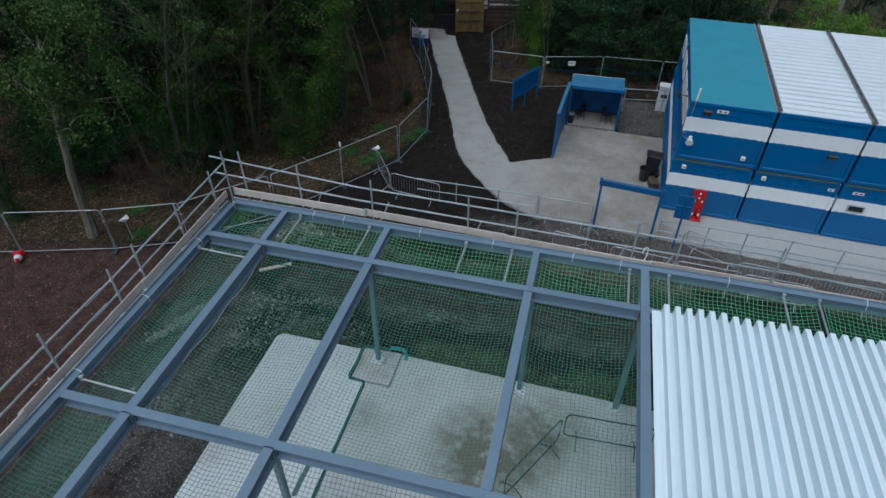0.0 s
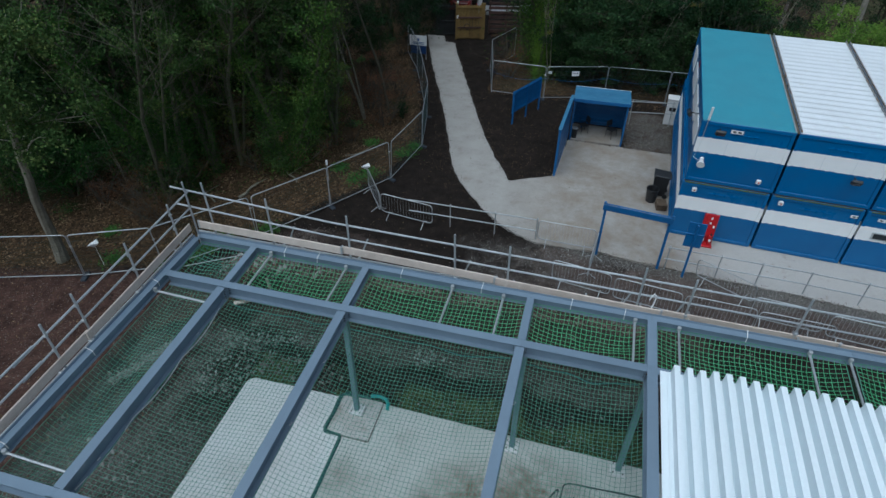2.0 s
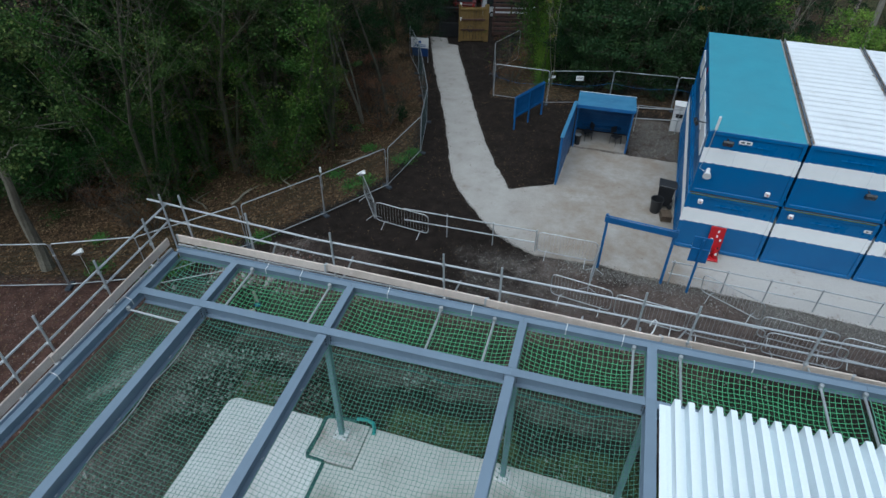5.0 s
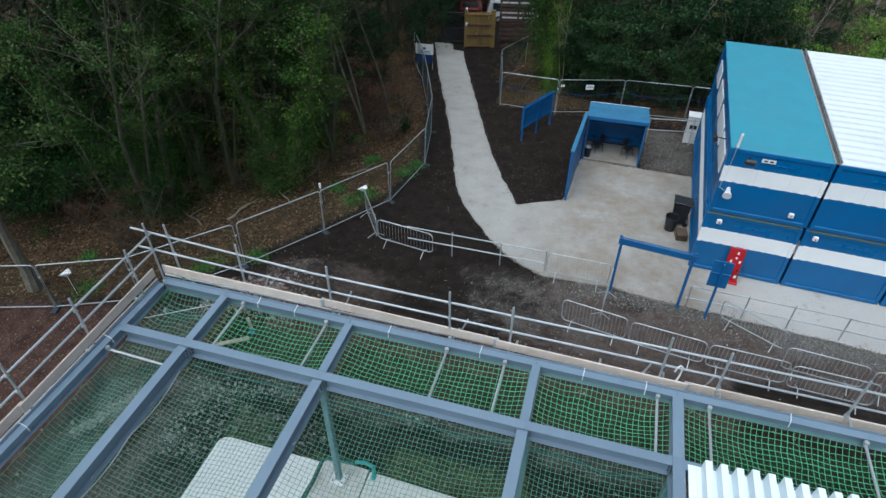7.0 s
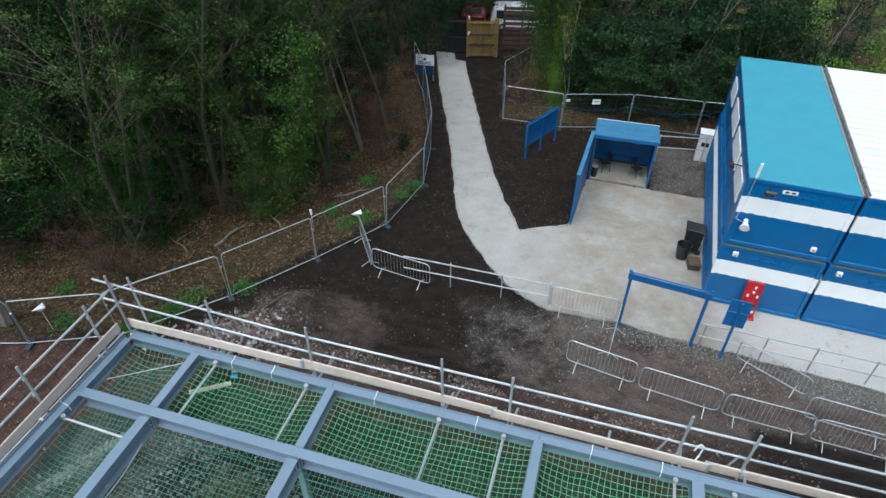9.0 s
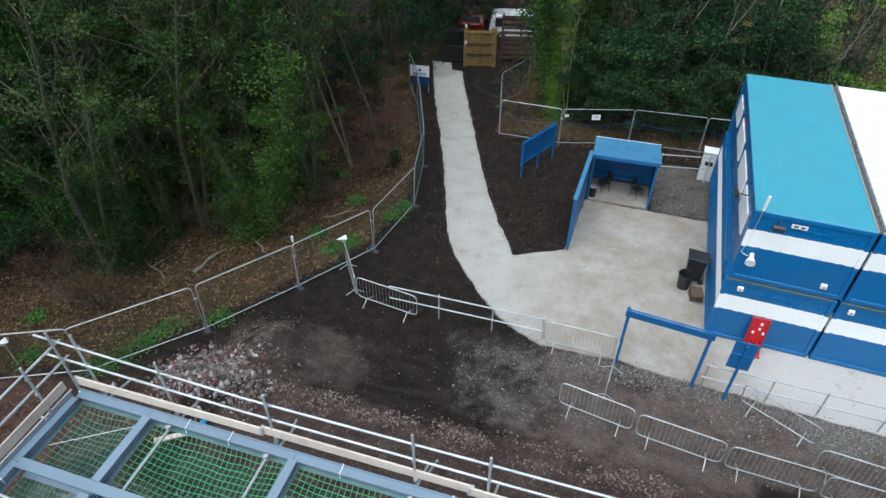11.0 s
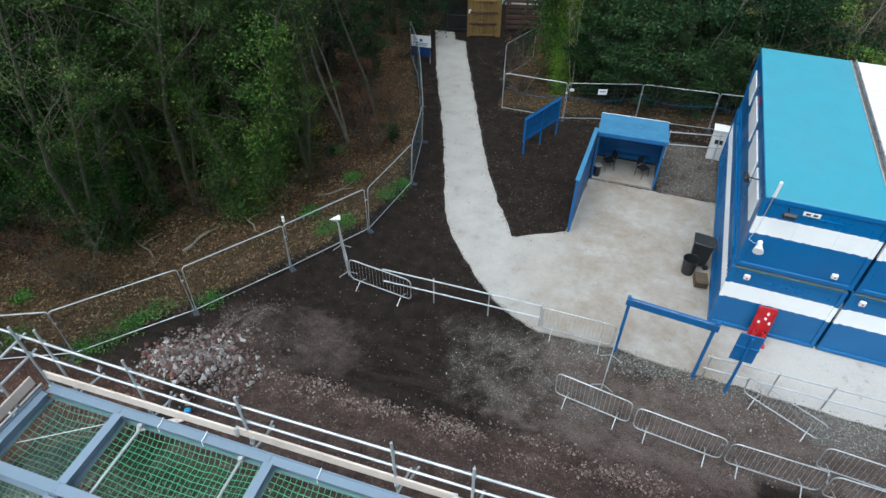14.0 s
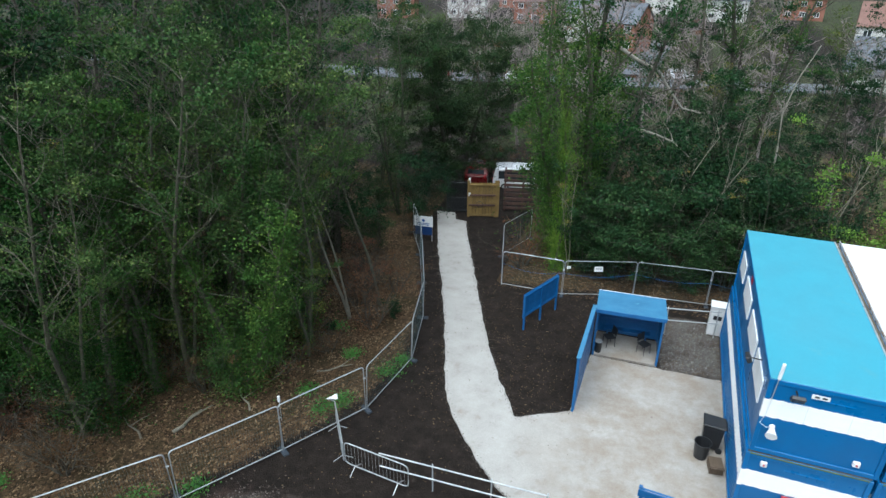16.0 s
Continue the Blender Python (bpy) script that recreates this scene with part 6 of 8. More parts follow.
# ---------------------------------------------------------------- far gate, signs
def build_gate():
    z = -0.86
    t = thing("timber_gate", "open brown timber gate leaf with ledges and an iron ring", "gate", at=pose(-5.5, 33.6, z, 0, 0, 16))
    for k in range(8):
        o = box(bmesh.new(), 0.2, 0.03, 2.35, 0.12 + k * 0.215, 0, 0.06, bevel=0.004)
        part("plank", o, gate_timber, t)
    for zz in (0.1, 0.82, 1.52, 2.22):
        part("ledge", box(bmesh.new(), 1.7, 0.07, 0.1, 0.87, -0.05, zz, bevel=0.006), sleeper_timber if 0.5 < zz < 2 else gate_timber, t)
    part("notice", box(bmesh.new(), 0.14, 0.012, 0.24, 0.02, -0.04, 1.5), white_plastic, t)
    part("ring", bent(bmesh.new(), [(0.7 + 0.2 * math.cos(a), -0.09, 0.95 + 0.2 * math.sin(a)) for a in [k * math.pi / 7 for k in range(13)]], 0.02, 6), dark_steel, t)
    for x in (-0.04, 1.82):
        part("post", box(bmesh.new(), 0.17 if x < 1 else 0.3, 0.15, 2.55, x, 0.05, 0, bevel=0.01), gate_timber, t)
    t = thing("iron_gate", "black iron bar gate standing open", "gate", at=pose(-6.95, 33.9, z, 0, 0, 14))
    for k in range(12):
        part("bar", tube(bmesh.new(), (k * 0.11, 0, 0.1), (k * 0.11, 0, 2.3), 0.03, 6), dark_steel, t)
    for zz in (0.2, 1.1, 2.15):
        part("rail", tube(bmesh.new(), (-0.02, 0, zz), (1.23, 0, zz), 0.04, 6), dark_steel, t)
    part("kick_plate", box(bmesh.new(), 1.2, 0.02, 0.9, 0.6, 0.03, 0.15, bevel=0.004), dark_steel, t)
    part("post", box(bmesh.new(), 0.13, 0.13, 2.5, -0.12, 0, 0, bevel=0.01), dark_steel, t)
    part("post", box(bmesh.new(), 0.13, 0.13, 2.5, 1.34, 0, 0, bevel=0.01), white_plastic, t, "pale gate post")
    t = thing("sleeper_stack", "weathered red-brown timber rails fence beyond the gate", "timber fence", at=pose(-3.6, 35.4, -0.9, 0, 0, 12))
    for k in range(9):
        part("rail", box(bmesh.new(), 2.6, 0.06, 0.2, 1.3, 0.0, 0.15 + 0.33 * k, bevel=0.008), sleeper_timber, t)
    for x in (0.1, 1.3, 2.5):
        part("post", box(bmesh.new(), 0.12, 0.12, 3.1, x, 0.1, 0, bevel=0.01), sleeper_timber, t)
    # entrance sign
    t = thing("site_sign", "white site notice with blue print on a blue board", "sign", at=pose(-6.95, 28.75, -0.97, 0, 0, 2))
    part("board", box(bmesh.new(), 1.05, 0.03, 0.75, 0, 0, 0.72, bevel=0.005), sign_navy, t)
    part("notice", box(bmesh.new(), 1.15, 0.012, 0.66, 0, -0.024, 1.28), white_plastic, t)
    part("emblem", tube(bmesh.new(), (0, -0.032, 1.66), (0, -0.04, 1.66), 0.09, 12), ink_blue, t)
    for zz in (1.36, 1.46):
        part("text_bar", box(bmesh.new(), 0.75, 0.006, 0.045, 0, -0.034, zz), ink_blue, t)
    for x in (-0.5, 0.5):
        part("post", tube(bmesh.new(), (x, 0.05, 0.3), (x, 0.05, 2.0), 0.024, 8), galvanised, t)
    # notices on the back fence
    for x, y, zz, w, h in ((3.55, 24.83, 1.02, 0.42, 0.28), (2.15, 24.4, 1.18, 0.2, 0.13)):
        t = thing("fence_notice", "small white notice wired to the mesh fence", "sign", "fence notices", pose(x, y, zz, 0, 0, 17))
        part("board", box(bmesh.new(), w, 0.008, h, 0, -0.03, 0), white_plastic, t)
        part("text_bar", box(bmesh.new(), w * 0.7, 0.004, h * 0.12, 0, -0.036, h * 0.5), ink_dark, t)


build_gate()


def build_fence_lights():
    """Small white pointed lamp heads on the fence tops, a lamp stub, and a dropped red and white cone."""
    for x, y, z, rz in ((-4.32, 12.15, 1.12, 10), (-12.1, 4.55, 1.0, 30)):
        t = thing("white_flag", "white folded plastic flag tied to the mesh fence", "flag", "white fence flags", pose(x, y, z, 0, 0, rz))
        bm = bmesh.new()
        v = [bm.verts.new(p) for p in ((-0.22, -0.1, 0.1), (0.2, -0.08, 0.14), (0.1, 0.2, 0.1), (0.12, 0.04, 0.26), (-0.02, 0.0, -0.06))]
        for f in ((0, 1, 3), (1, 2, 3), (2, 0, 3), (0, 4, 1), (1, 4, 2), (2, 4, 0)):
            bm.faces.new([v[k] for k in f])
        part("sheet", bm, white_plastic, t)
        part("cord", tube(bmesh.new(), (0.0, 0.0, -0.02), (0.02, 0.02, -0.12 if z > 1.05 else -0.95), 0.008, 5), white_plastic, t)
    t = thing("lamp_stub", "small white lamp on a fence post", "lamp", at=pose(-5.4, 10.62, 0))
    part("lamp", tube(bmesh.new(), (0, 0, 2.0), (0, 0, 2.2), 0.045, 8), white_plastic, t)
    part("stem", tube(bmesh.new(), (0, 0, 1.2), (0, 0, 2.0), 0.012, 6), galvanised, t)
    t = thing("traffic_cone", "fallen red and white cone in the leaves by the fence", "cone", at=pose(-15.6, 2.5, 0.14, 80, 0, 35))
    part("body", tube(bmesh.new(), (0, 0, 0), (0, 0, 0.6), 0.2, 14, 0.03), red_paint, t)
    part("sleeve", tube(bmesh.new(), (0, 0, 0.2), (0, 0, 0.4), 0.15, 14, 0.1), white_plastic, t)
    part("base", box(bmesh.new(), 0.42, 0.42, 0.04, 0, 0, -0.03, bevel=0.01), red_paint, t)


build_fence_lights()


# ---------------------------------------------------------------- loose stones, leaves, grass
def stones(name, label, mat, places, seed, height=lumpy_z):
    """Rough broken stones, one mesh; places gives (x, y, size)."""
    rng = random.Random(seed)
    verts, faces = [], []
    for x, y, s in places:
        b = len(verts)
        z = height(x, y)
        m = Euler((rng.uniform(0, 6), rng.uniform(0, 6), rng.uniform(0, 6))).to_matrix()
        for p in ((1, 0, 0), (-1, 0, 0), (0, 0.8, 0), (0, -0.8, 0), (0.1, 0.1, 0.7), (-0.1, 0, -0.7)):
            q = m @ Vector(p) * s * rng.uniform(0.7, 1.25)
            verts.append((x + q.x, y + q.y, z + s * 0.25 + q.z))
        for f in ((0, 2, 4), (2, 1, 4), (1, 3, 4), (3, 0, 4), (2, 0, 5), (1, 2, 5), (3, 1, 5), (0, 3, 5)):
            faces.append(tuple(b + k for k in f))
    tagged(raw(name, verts, faces, mat), label, "stones", kind="stuff")


def scatter_stones():
    rng = random.Random(5)
    heap, mound = [], []
    for _ in range(2600):
        u = rng.random()
        x, y = -6.0 + rng.gauss(0, 0.72) + 0.7 * u, 5.6 + rng.gauss(0, 0.5)
        s = min(0.17, rng.choice((0.025, 0.03, 0.04, 0.05, 0.065, 0.11)) * rng.uniform(0.7, 1.35))
        if (x + 6.55) ** 2 + (y - 5.95) ** 2 < 0.16 and rng.random() < 0.8:
            continue
        heap.append((x, y, s))
    for _ in range(900):
        heap.append((rng.uniform(-7.4, -3.6), 5.2 + rng.gauss(0, 0.55), min(0.08, abs(rng.gauss(0.02, 0.025)) + 0.012)))
    heap.append((-5.75, 6.3, 0.24))
    heap.append((-6.1, 5.2, 0.17))
    while len(mound) < 3400:
        x, y = -5.1 + rng.gauss(0, 0.75), 7.4 + rng.gauss(0, 0.6)
        if noise.noise((x * 1.6, y * 1.6, 4.0)) < -0.12:
            continue
        mound.append((x, y, min(0.06, abs(rng.gauss(0.012, 0.016)) + 0.008)))
    stones("rubble_heap", "heap of broken brick and stone rubble", stone_rubble, heap, 1)
    stones("gravel_mound", "low mound of brown ballast beside the rubble", stone_brown, mound, 7)
    path_pts = LEFT_EDGE + FRONT_EDGE + RIGHT_EDGE
    verge = []
    while len(verge) < 5200:
        k = rng.random()
        if k < 0.5:
            x = rng.uniform(4.4, 17)
            y = 10.35 - 0.055 * (x - 5) - abs(rng.gauss(0, 0.55))
        elif k < 0.68:
            x, y = rng.uniform(8.8, 17), rng.uniform(6.8, 9.6)
        elif k < 0.93:
            x, y = rng.uniform(6.6, 9.0), rng.uniform(19.5, 23.6)
        else:
            x, y = rng.gauss(3.2, 1.4), rng.gauss(8.4, 1.1)
        if within(x, y, path_pts):
            continue
        verge.append((x, y, min(0.05, abs(rng.gauss(0.009, 0.01)) + 0.008)))
    stones("verge_gravel", "pale gravel spilled along the edge of the concrete", stone_pale, verge, 8)
    grit = []
    while len(grit) < 9500:
        k = rng.random()
        if k < 0.14:
            x, y, s = rng.uniform(-4.5, 11), rng.choice((5.85, 5.85, 4.75, 5.3)) + rng.gauss(0, 0.2), abs(rng.gauss(0.03, 0.03)) + 0.01
        elif k < 0.5:
            x, y, s = rng.uniform(0.9, 5), rng.uniform(6.8, 10.4), abs(rng.gauss(0.012, 0.01)) + 0.007
        elif k < 0.74:
            x, y, s = rng.uniform(6.6, 9.0), rng.uniform(19.5, 24), abs(rng.gauss(0.016, 0.01)) + 0.008
        elif k < 0.86:
            x, y, s = rng.uniform(5.5, 16), 9.3 + rng.gauss(0, 0.45), abs(rng.gauss(0.02, 0.014)) + 0.008
        elif k < 0.95:
            x, y, s = rng.uniform(-4.6, 8), rng.choice((rng.uniform(0.5, 1.9), rng.uniform(0.35, 1.0))), abs(rng.gauss(0.03, 0.025)) + 0.01
        else:
            x, y, s = rng.uniform(-10, -4.9), rng.uniform(-9, 5), abs(rng.gauss(0.03, 0.025)) + 0.01
        if under_path(x, y) or within(x, y, path_pts) or (k < 0.14 and noise.noise((x * 0.9, y * 2.0, 6.0)) < rng.uniform(-0.25, 0.2)):
            continue
        grit.append((x, y, min((0.6 if y < 6.6 else 0.4) * s, 0.07)))
    stones("gravel", "loose grey gravel and small stones on the mud", stone_grey, grit, 2)
    row = []
    while len(row) < 2600:
        x, y = rng.uniform(-3.4, 8.4), 5.75 + rng.gauss(0, 0.27)
        if noise.noise((x * 0.8, y * 2.0, 6.0)) > rng.uniform(-0.3, 0.25):
            row.append((x, y, min(0.07, abs(rng.gauss(0.012, 0.018)) + 0.012)))
    stones("rubble_row", "row of red-brown broken stone pushed up along the site road", stone_row, row, 15)
    edge = []
    for _ in range(380):
        y = rng.uniform(-9, 0.0)
        x = -4.25 + rng.gauss(0, 0.4)
        if x < -3.4:
            edge.append((x, y, min(0.1, abs(rng.gauss(0.014, 0.02)) + 0.01)))
    for _ in range(160):
        edge.append((rng.uniform(-3.3, -0.8), rng.uniform(0.5, 1.3), min(0.13, abs(rng.gauss(0.035, 0.03)) + 0.012)))
    crumbs = []
    for line, count in ((LEFT_EDGE, 2600), (RIGHT_EDGE[2:], 2600), (FRONT_EDGE[:4], 900)):
        spans = [(a, b, math.hypot(b[0] - a[0], b[1] - a[1])) for a, b in zip(line, line[1:])]
        for a, b, d in spans:
            for _ in range(int(count * d / sum(q[2] for q in spans))):
                u = rng.random()
                off = rng.gauss(0, 0.075)
                x, y = a[0] + (b[0] - a[0]) * u - off * (b[1] - a[1]) / d, a[1] + (b[1] - a[1]) * u + off * (b[0] - a[0]) / d
                crumbs.append((x, y, min(0.03, abs(rng.gauss(0.005, 0.009)) + 0.005)))
    stones("mud_crumbs", "crumbs of mud trodden onto the edges of the path", mud_crumb, crumbs, 9, lambda x, y: 0.045 - 0.045 * min(25.0, max(0.0, y - 15.0)))
    clods = []
    for _ in range(1500):
        x, y = rng.uniform(-11, -5.1), rng.uniform(-9.5, 4.6)
        if noise.noise((x * 0.7, y * 0.7, 1.0)) > -0.15:
            clods.append((x, y, min(0.12, abs(rng.gauss(0.02, 0.03)) + 0.012)))
    stones("earth_clods", "red-brown clods and stones strewn on dug soil", stone_clod, clods, 12)
    pale = []
    for _ in range(420):
        u = rng.uniform(0, 1)
        pale.append((-8.0 + 1.6 * u + rng.gauss(0, 0.2), -0.1 + 1.5 * u + rng.gauss(0, 0.14), min(0.12, abs(rng.gauss(0.03, 0.03)) + 0.012)))
    for _ in range(300):
        u = rng.uniform(0, 1)
        pale.append((-4.9 + 3.4 * u + rng.gauss(0, 0.2), 1.5 + 0.6 * u + rng.gauss(0, 0.22), min(0.09, abs(rng.gauss(0.015, 0.022)) + 0.01)))
    for _ in range(240):
        u = rng.uniform(0, 1)
        pale.append((-7.0 + 2.6 * u + rng.gauss(0, 0.25), -2.9 - 0.3 * u + rng.gauss(0, 0.35), min(0.12, abs(rng.gauss(0.025, 0.03)) + 0.012)))
    for _ in range(420):
        pale.append((rng.uniform(-4.9, -3.1), rng.uniform(-0.6, 1.6), min(0.11, abs(rng.gauss(0.014, 0.024)) + 0.01)))
    for _ in range(60):
        pale.append((1.3 + rng.gauss(0, 0.35), 2.3 + rng.gauss(0, 0.2), min(0.1, abs(rng.gauss(0.03, 0.02)) + 0.012)))
    stones("pale_rubble", "pale broken stone scattered beneath the nets", stone_pale, pale, 4)
    stones("slab_edge_rubble", "grey broken stone along the edge of the concrete slab", stone_grey, edge, 3)


scatter_stones()


def leaf_quads(places, seed, flat=False):
    """Lying leaves as bent diamonds of two faces, leaves in the crowns as single blades; places gives (point, length)."""
    rng = np.random.default_rng(seed)
    n = len(places)
    c = np.array([p for p, _ in places], dtype=float)
    L = np.array([s for _, s in places])[:, None]
    d = rng.normal(size=(n, 3))
    if flat:
        d[:, 2] *= 0.25
    d /= np.linalg.norm(d, axis=1, keepdims=True)
    e = np.cross(d, rng.normal(size=(n, 3)) * (1, 1, 0.2) + ((0, 0, 3) if flat else (0, 0, 0.8)))
    e /= np.linalg.norm(e, axis=1, keepdims=True) + 1e-9
    up = np.cross(d, e)
    if not flat:
        v = np.stack([c - d * L * 0.55, c + d * L * 0.4 + e * L * 0.36, c + d * L * 0.4 - e * L * 0.36 + up * L * 0.1], axis=1).reshape(-1, 3)
        return v, (np.arange(n) * 3)[:, None] + np.arange(3)[None, :]
    a, b = c - d * L * 0.5, c + d * L * 0.5
    s1, s2 = c + e * L * 0.32 + up * L * 0.08, c - e * L * 0.32 + up * L * 0.08
    v = np.stack([a, s1, b, s2], axis=1).reshape(-1, 3)
    i = np.arange(n) * 4
    f = np.concatenate([np.stack([i, i + 1, i + 2], 1), np.stack([i, i + 2, i + 3], 1)])
    return v, f


def leaf_object(name, places, mat, seed, parent=None, flat=False):
    v, f = leaf_quads(places, seed, flat)
    return raw(name, v.tolist(), f.tolist(), mat, parent)


def scatter_leaves():
    rng = random.Random(17)
    path_pts = LEFT_EDGE + FRONT_EDGE + RIGHT_EDGE
    litter, sparse = [], []
    while len(litter) < 21000:
        x, y = rng.uniform(-18, -2.5), rng.uniform(2.5, 31)
        d = wood_depth(x, y)
        if d > 0 and rng.random() < (1.0 if d < 5 else 0.25) * min(1, d + 0.3):
            litter.append(((x, y, lumpy_z(x, y) + rng.uniform(0.01, 0.04)), rng.uniform(0.04, 0.105)))
    while len(litter) < 23500:
        x, y = rng.uniform(-1.5, 9), rng.uniform(24.4, 28)
        litter.append(((x, y, lumpy_z(x, y) + 0.02), rng.uniform(0.06, 0.12)))
    while len(litter) < 26000:
        x, y = rng.uniform(-20, -5.4), rng.uniform(-7, 5)
        litter.append(((x, y, lumpy_z(x, y) + 0.02), rng.uniform(0.05, 0.11)))
    while len(sparse) < 3400:
        k = rng.random()
        if k < 0.36:
            x, y = rng.uniform(-2.5, 3.4), rng.uniform(14.5, 24.3)
        elif k < 0.62:
            y = rng.uniform(13.0, 31)
            x = -0.6 - 0.39 * (y - 15) + rng.gauss(0, 1.5)
        elif k < 0.8:
            x, y = rng.uniform(6.6, 9.1), rng.uniform(19.4, 24.0)
        else:
            x, y = rng.uniform(-5, 6), rng.uniform(5, 14)
        if within(x, y, path_pts):
            if rng.random() > 0.04:
                continue
            z = 0.062 - 0.045 * max(0, y - 15)
        else:
            z = lumpy_z(x, y) + 0.02
        sparse.append(((x, y, z), rng.uniform(0.03, 0.07)))
    tagged(leaf_object("leaf_litter", litter, leaf_fallen, 1, flat=True), "brown fallen leaves covering the woodland floor", "leaves", kind="stuff")
    tagged(leaf_object("stray_leaves", sparse, leaf_fallen, 2, flat=True), "scattered pale fallen leaves on mud and path", "leaves", kind="stuff")
    grass = []
    tufts = [(-9.2, 5.9, 0.55), (-9.7, 5.2, 0.45), (-8.6, 7.2, 0.5), (-7.1, 8.2, 0.4), (-8.9, 6.6, 0.4), (-5.2, 12.8, 0.5), (-4.7, 13.4, 0.4), (-3.7, 15.5, 0.45), (-3.5, 16.4, 0.35), (-12.0, 5.0, 0.4), (-13.2, 6.4, 0.3), (-6.2, 13.5, 0.3), (-5.6, 16.2, 0.35), (-7.2, 18.0, 0.4)]
    for cx, cy, r in tufts:
        for _ in range(420):
            x, y = cx + rng.gauss(0, r * 0.6), cy + rng.gauss(0, r * 0.6)
            grass.append(((x, y, lumpy_z(x, y) + rng.uniform(0.02, 0.16)), rng.uniform(0.04, 0.1)))
    tagged(leaf_object("weeds", grass, grass_blade, 3), "low green weeds and grass along the fence", "grass", kind="stuff")


scatter_leaves()


# ---------------------------------------------------------------- trees
def limb(verts, faces, pts, radii, n=6):
    base = len(verts)
    for i, p in enumerate(pts):
        d = (pts[min(i + 1, len(pts) - 1)] - pts[max(i - 1, 0)]).normalized()
        q = d.to_track_quat("Z", "Y")
        for k in range(n):
            a = 2 * math.pi * k / n
            verts.append(tuple(p + q @ Vector((radii[i] * math.cos(a), radii[i] * math.sin(a), 0))))
    for i in range(len(pts) - 1):
        for k in range(n):
            a, b = base + i * n + k, base + i * n + (k + 1) % n
            faces.append((a, b, b + n, a + n))


def grow(rng, verts, faces, tips, start, way, length, radius, depth, bend, up, least=0.006):
    """A limb with side limbs, tapering; the ends and middles of thin limbs are noted in tips."""
    n = 5 if depth > 1 else 4 if depth else 3
    pts, p, d = [start], start.copy(), way.normalized()
    for _ in range(n):
        d = (d + Vector((rng.gauss(0, bend), rng.gauss(0, bend), rng.gauss(0, bend) + up))).normalized()
        p = p + d * length / n
        pts.append(p.copy())
    radii = [max(least, radius * (1 - 0.75 * i / n)) for i in range(n + 1)]
    limb(verts, faces, pts, radii, 4 if depth > 1 else 3)
    if depth <= 2:
        tips.extend((q, depth) for q in pts[1:])
    if depth > 0:
        for i in range(1, n + 1):
            for _ in range(1):
                if rng.random() < 0.9:
                    side = Vector((rng.gauss(0, 1), rng.gauss(0, 1), rng.uniform(-0.1, 0.7))).normalized()
                    grow(rng, verts, faces, tips, pts[i], (d * 0.45 + side).normalized(), length * rng.uniform(0.38, 0.6), radii[i] * 0.6, depth - 1, bend * 1.2, up * 0.6, least)


def tree(kind, seed, height, radius, leaf_mat, bark_mat, label, ivy=0, leaves=5000, leaf=0.16, low=0.25, sides=2, spread=1.0, whorl=3, upward=0.08, depth=1, least=0.006, tuft=0.42, clad=1.0, category="tree"):
    """One tree at the origin: trunk with limbs, and a crown of many leaves round its twigs."""
    rng = random.Random(seed)
    t = thing(kind, label, category, "woodland trees")
    verts, faces, tips = [], [], []
    stems = []
    for s in range(sides):
        lean = Vector((rng.gauss(0, 0.12), rng.gauss(0, 0.12), 1)).normalized()
        p, d, pts = Vector((rng.uniform(-0.2, 0.2) * (s > 0), rng.uniform(-0.2, 0.2) * (s > 0), -0.15)), lean, []
        h = height * rng.uniform(0.75, 1.0) if s else height
        for i in range(9):
            pts.append(p.copy())
            d = (d + Vector((rng.gauss(0, 0.06), rng.gauss(0, 0.06), 0.03))).normalized()
            p = p + d * h / 8
        r0 = radius * (1.0 if s == 0 else 0.7)
        limb(verts, faces, pts, [r0 * (1.25 if i == 0 else 1 - 0.1 * i) for i in range(9)], 8)
        stems.append((pts, r0))
        for i in range(1, 9):
            z = i / 8
            if z < low:
                continue
            for _ in range(whorl):
                a = rng.uniform(0, 6.283)
                w = Vector((math.cos(a), math.sin(a), rng.uniform(0.1, 0.8) + 4 * (upward - 0.08)))
                ln = height * 0.26 * spread * (1.15 - 0.65 * abs(z - 0.55)) * rng.uniform(0.6, 1.1)
                grow(rng, verts, faces, tips, pts[i], w, ln, r0 * 0.35 * (1.1 - 0.7 * z), depth, 0.16, upward, least)
    raw("trunk", verts, faces, bark_mat, t)
    places = []
    clumps = [tips[rng.randrange(len(tips))] for _ in range(max(1, leaves // 70))] if tips else []
    for c, dep in clumps:
        r = rng.uniform(0.35, 0.95) * tuft
        flat = rng.uniform(0.35, 0.7)
        for _ in range(140):
            o = Vector((rng.gauss(0, r), rng.gauss(0, r), rng.gauss(0, r * flat) - 0.12 * r))
            places.append((tuple(c + o), leaf * rng.uniform(0.42, 0.9)))
    for _ in range(2 * ivy):
        pts, r0 = stems[rng.randrange(len(stems))]
        u = 7.8 * rng.random() ** 1.35
        i = int(u)
        c = pts[i].lerp(pts[i + 1], u - i)
        a = rng.uniform(0, 6.283)
        r = r0 + abs(rng.gauss(0.05, 0.24 * clad)) * (1.3 - 0.1 * u) * (0.25 + 1.9 * abs(noise.noise((u * 1.7, a * 0.7, seed))))
        places.append(((c.x + r * math.cos(a), c.y + r * math.sin(a), c.z), leaf * rng.uniform(0.4, 0.75)))
    if places:
        leaf_object("crown", places, leaf_mat, seed, t)
    return t


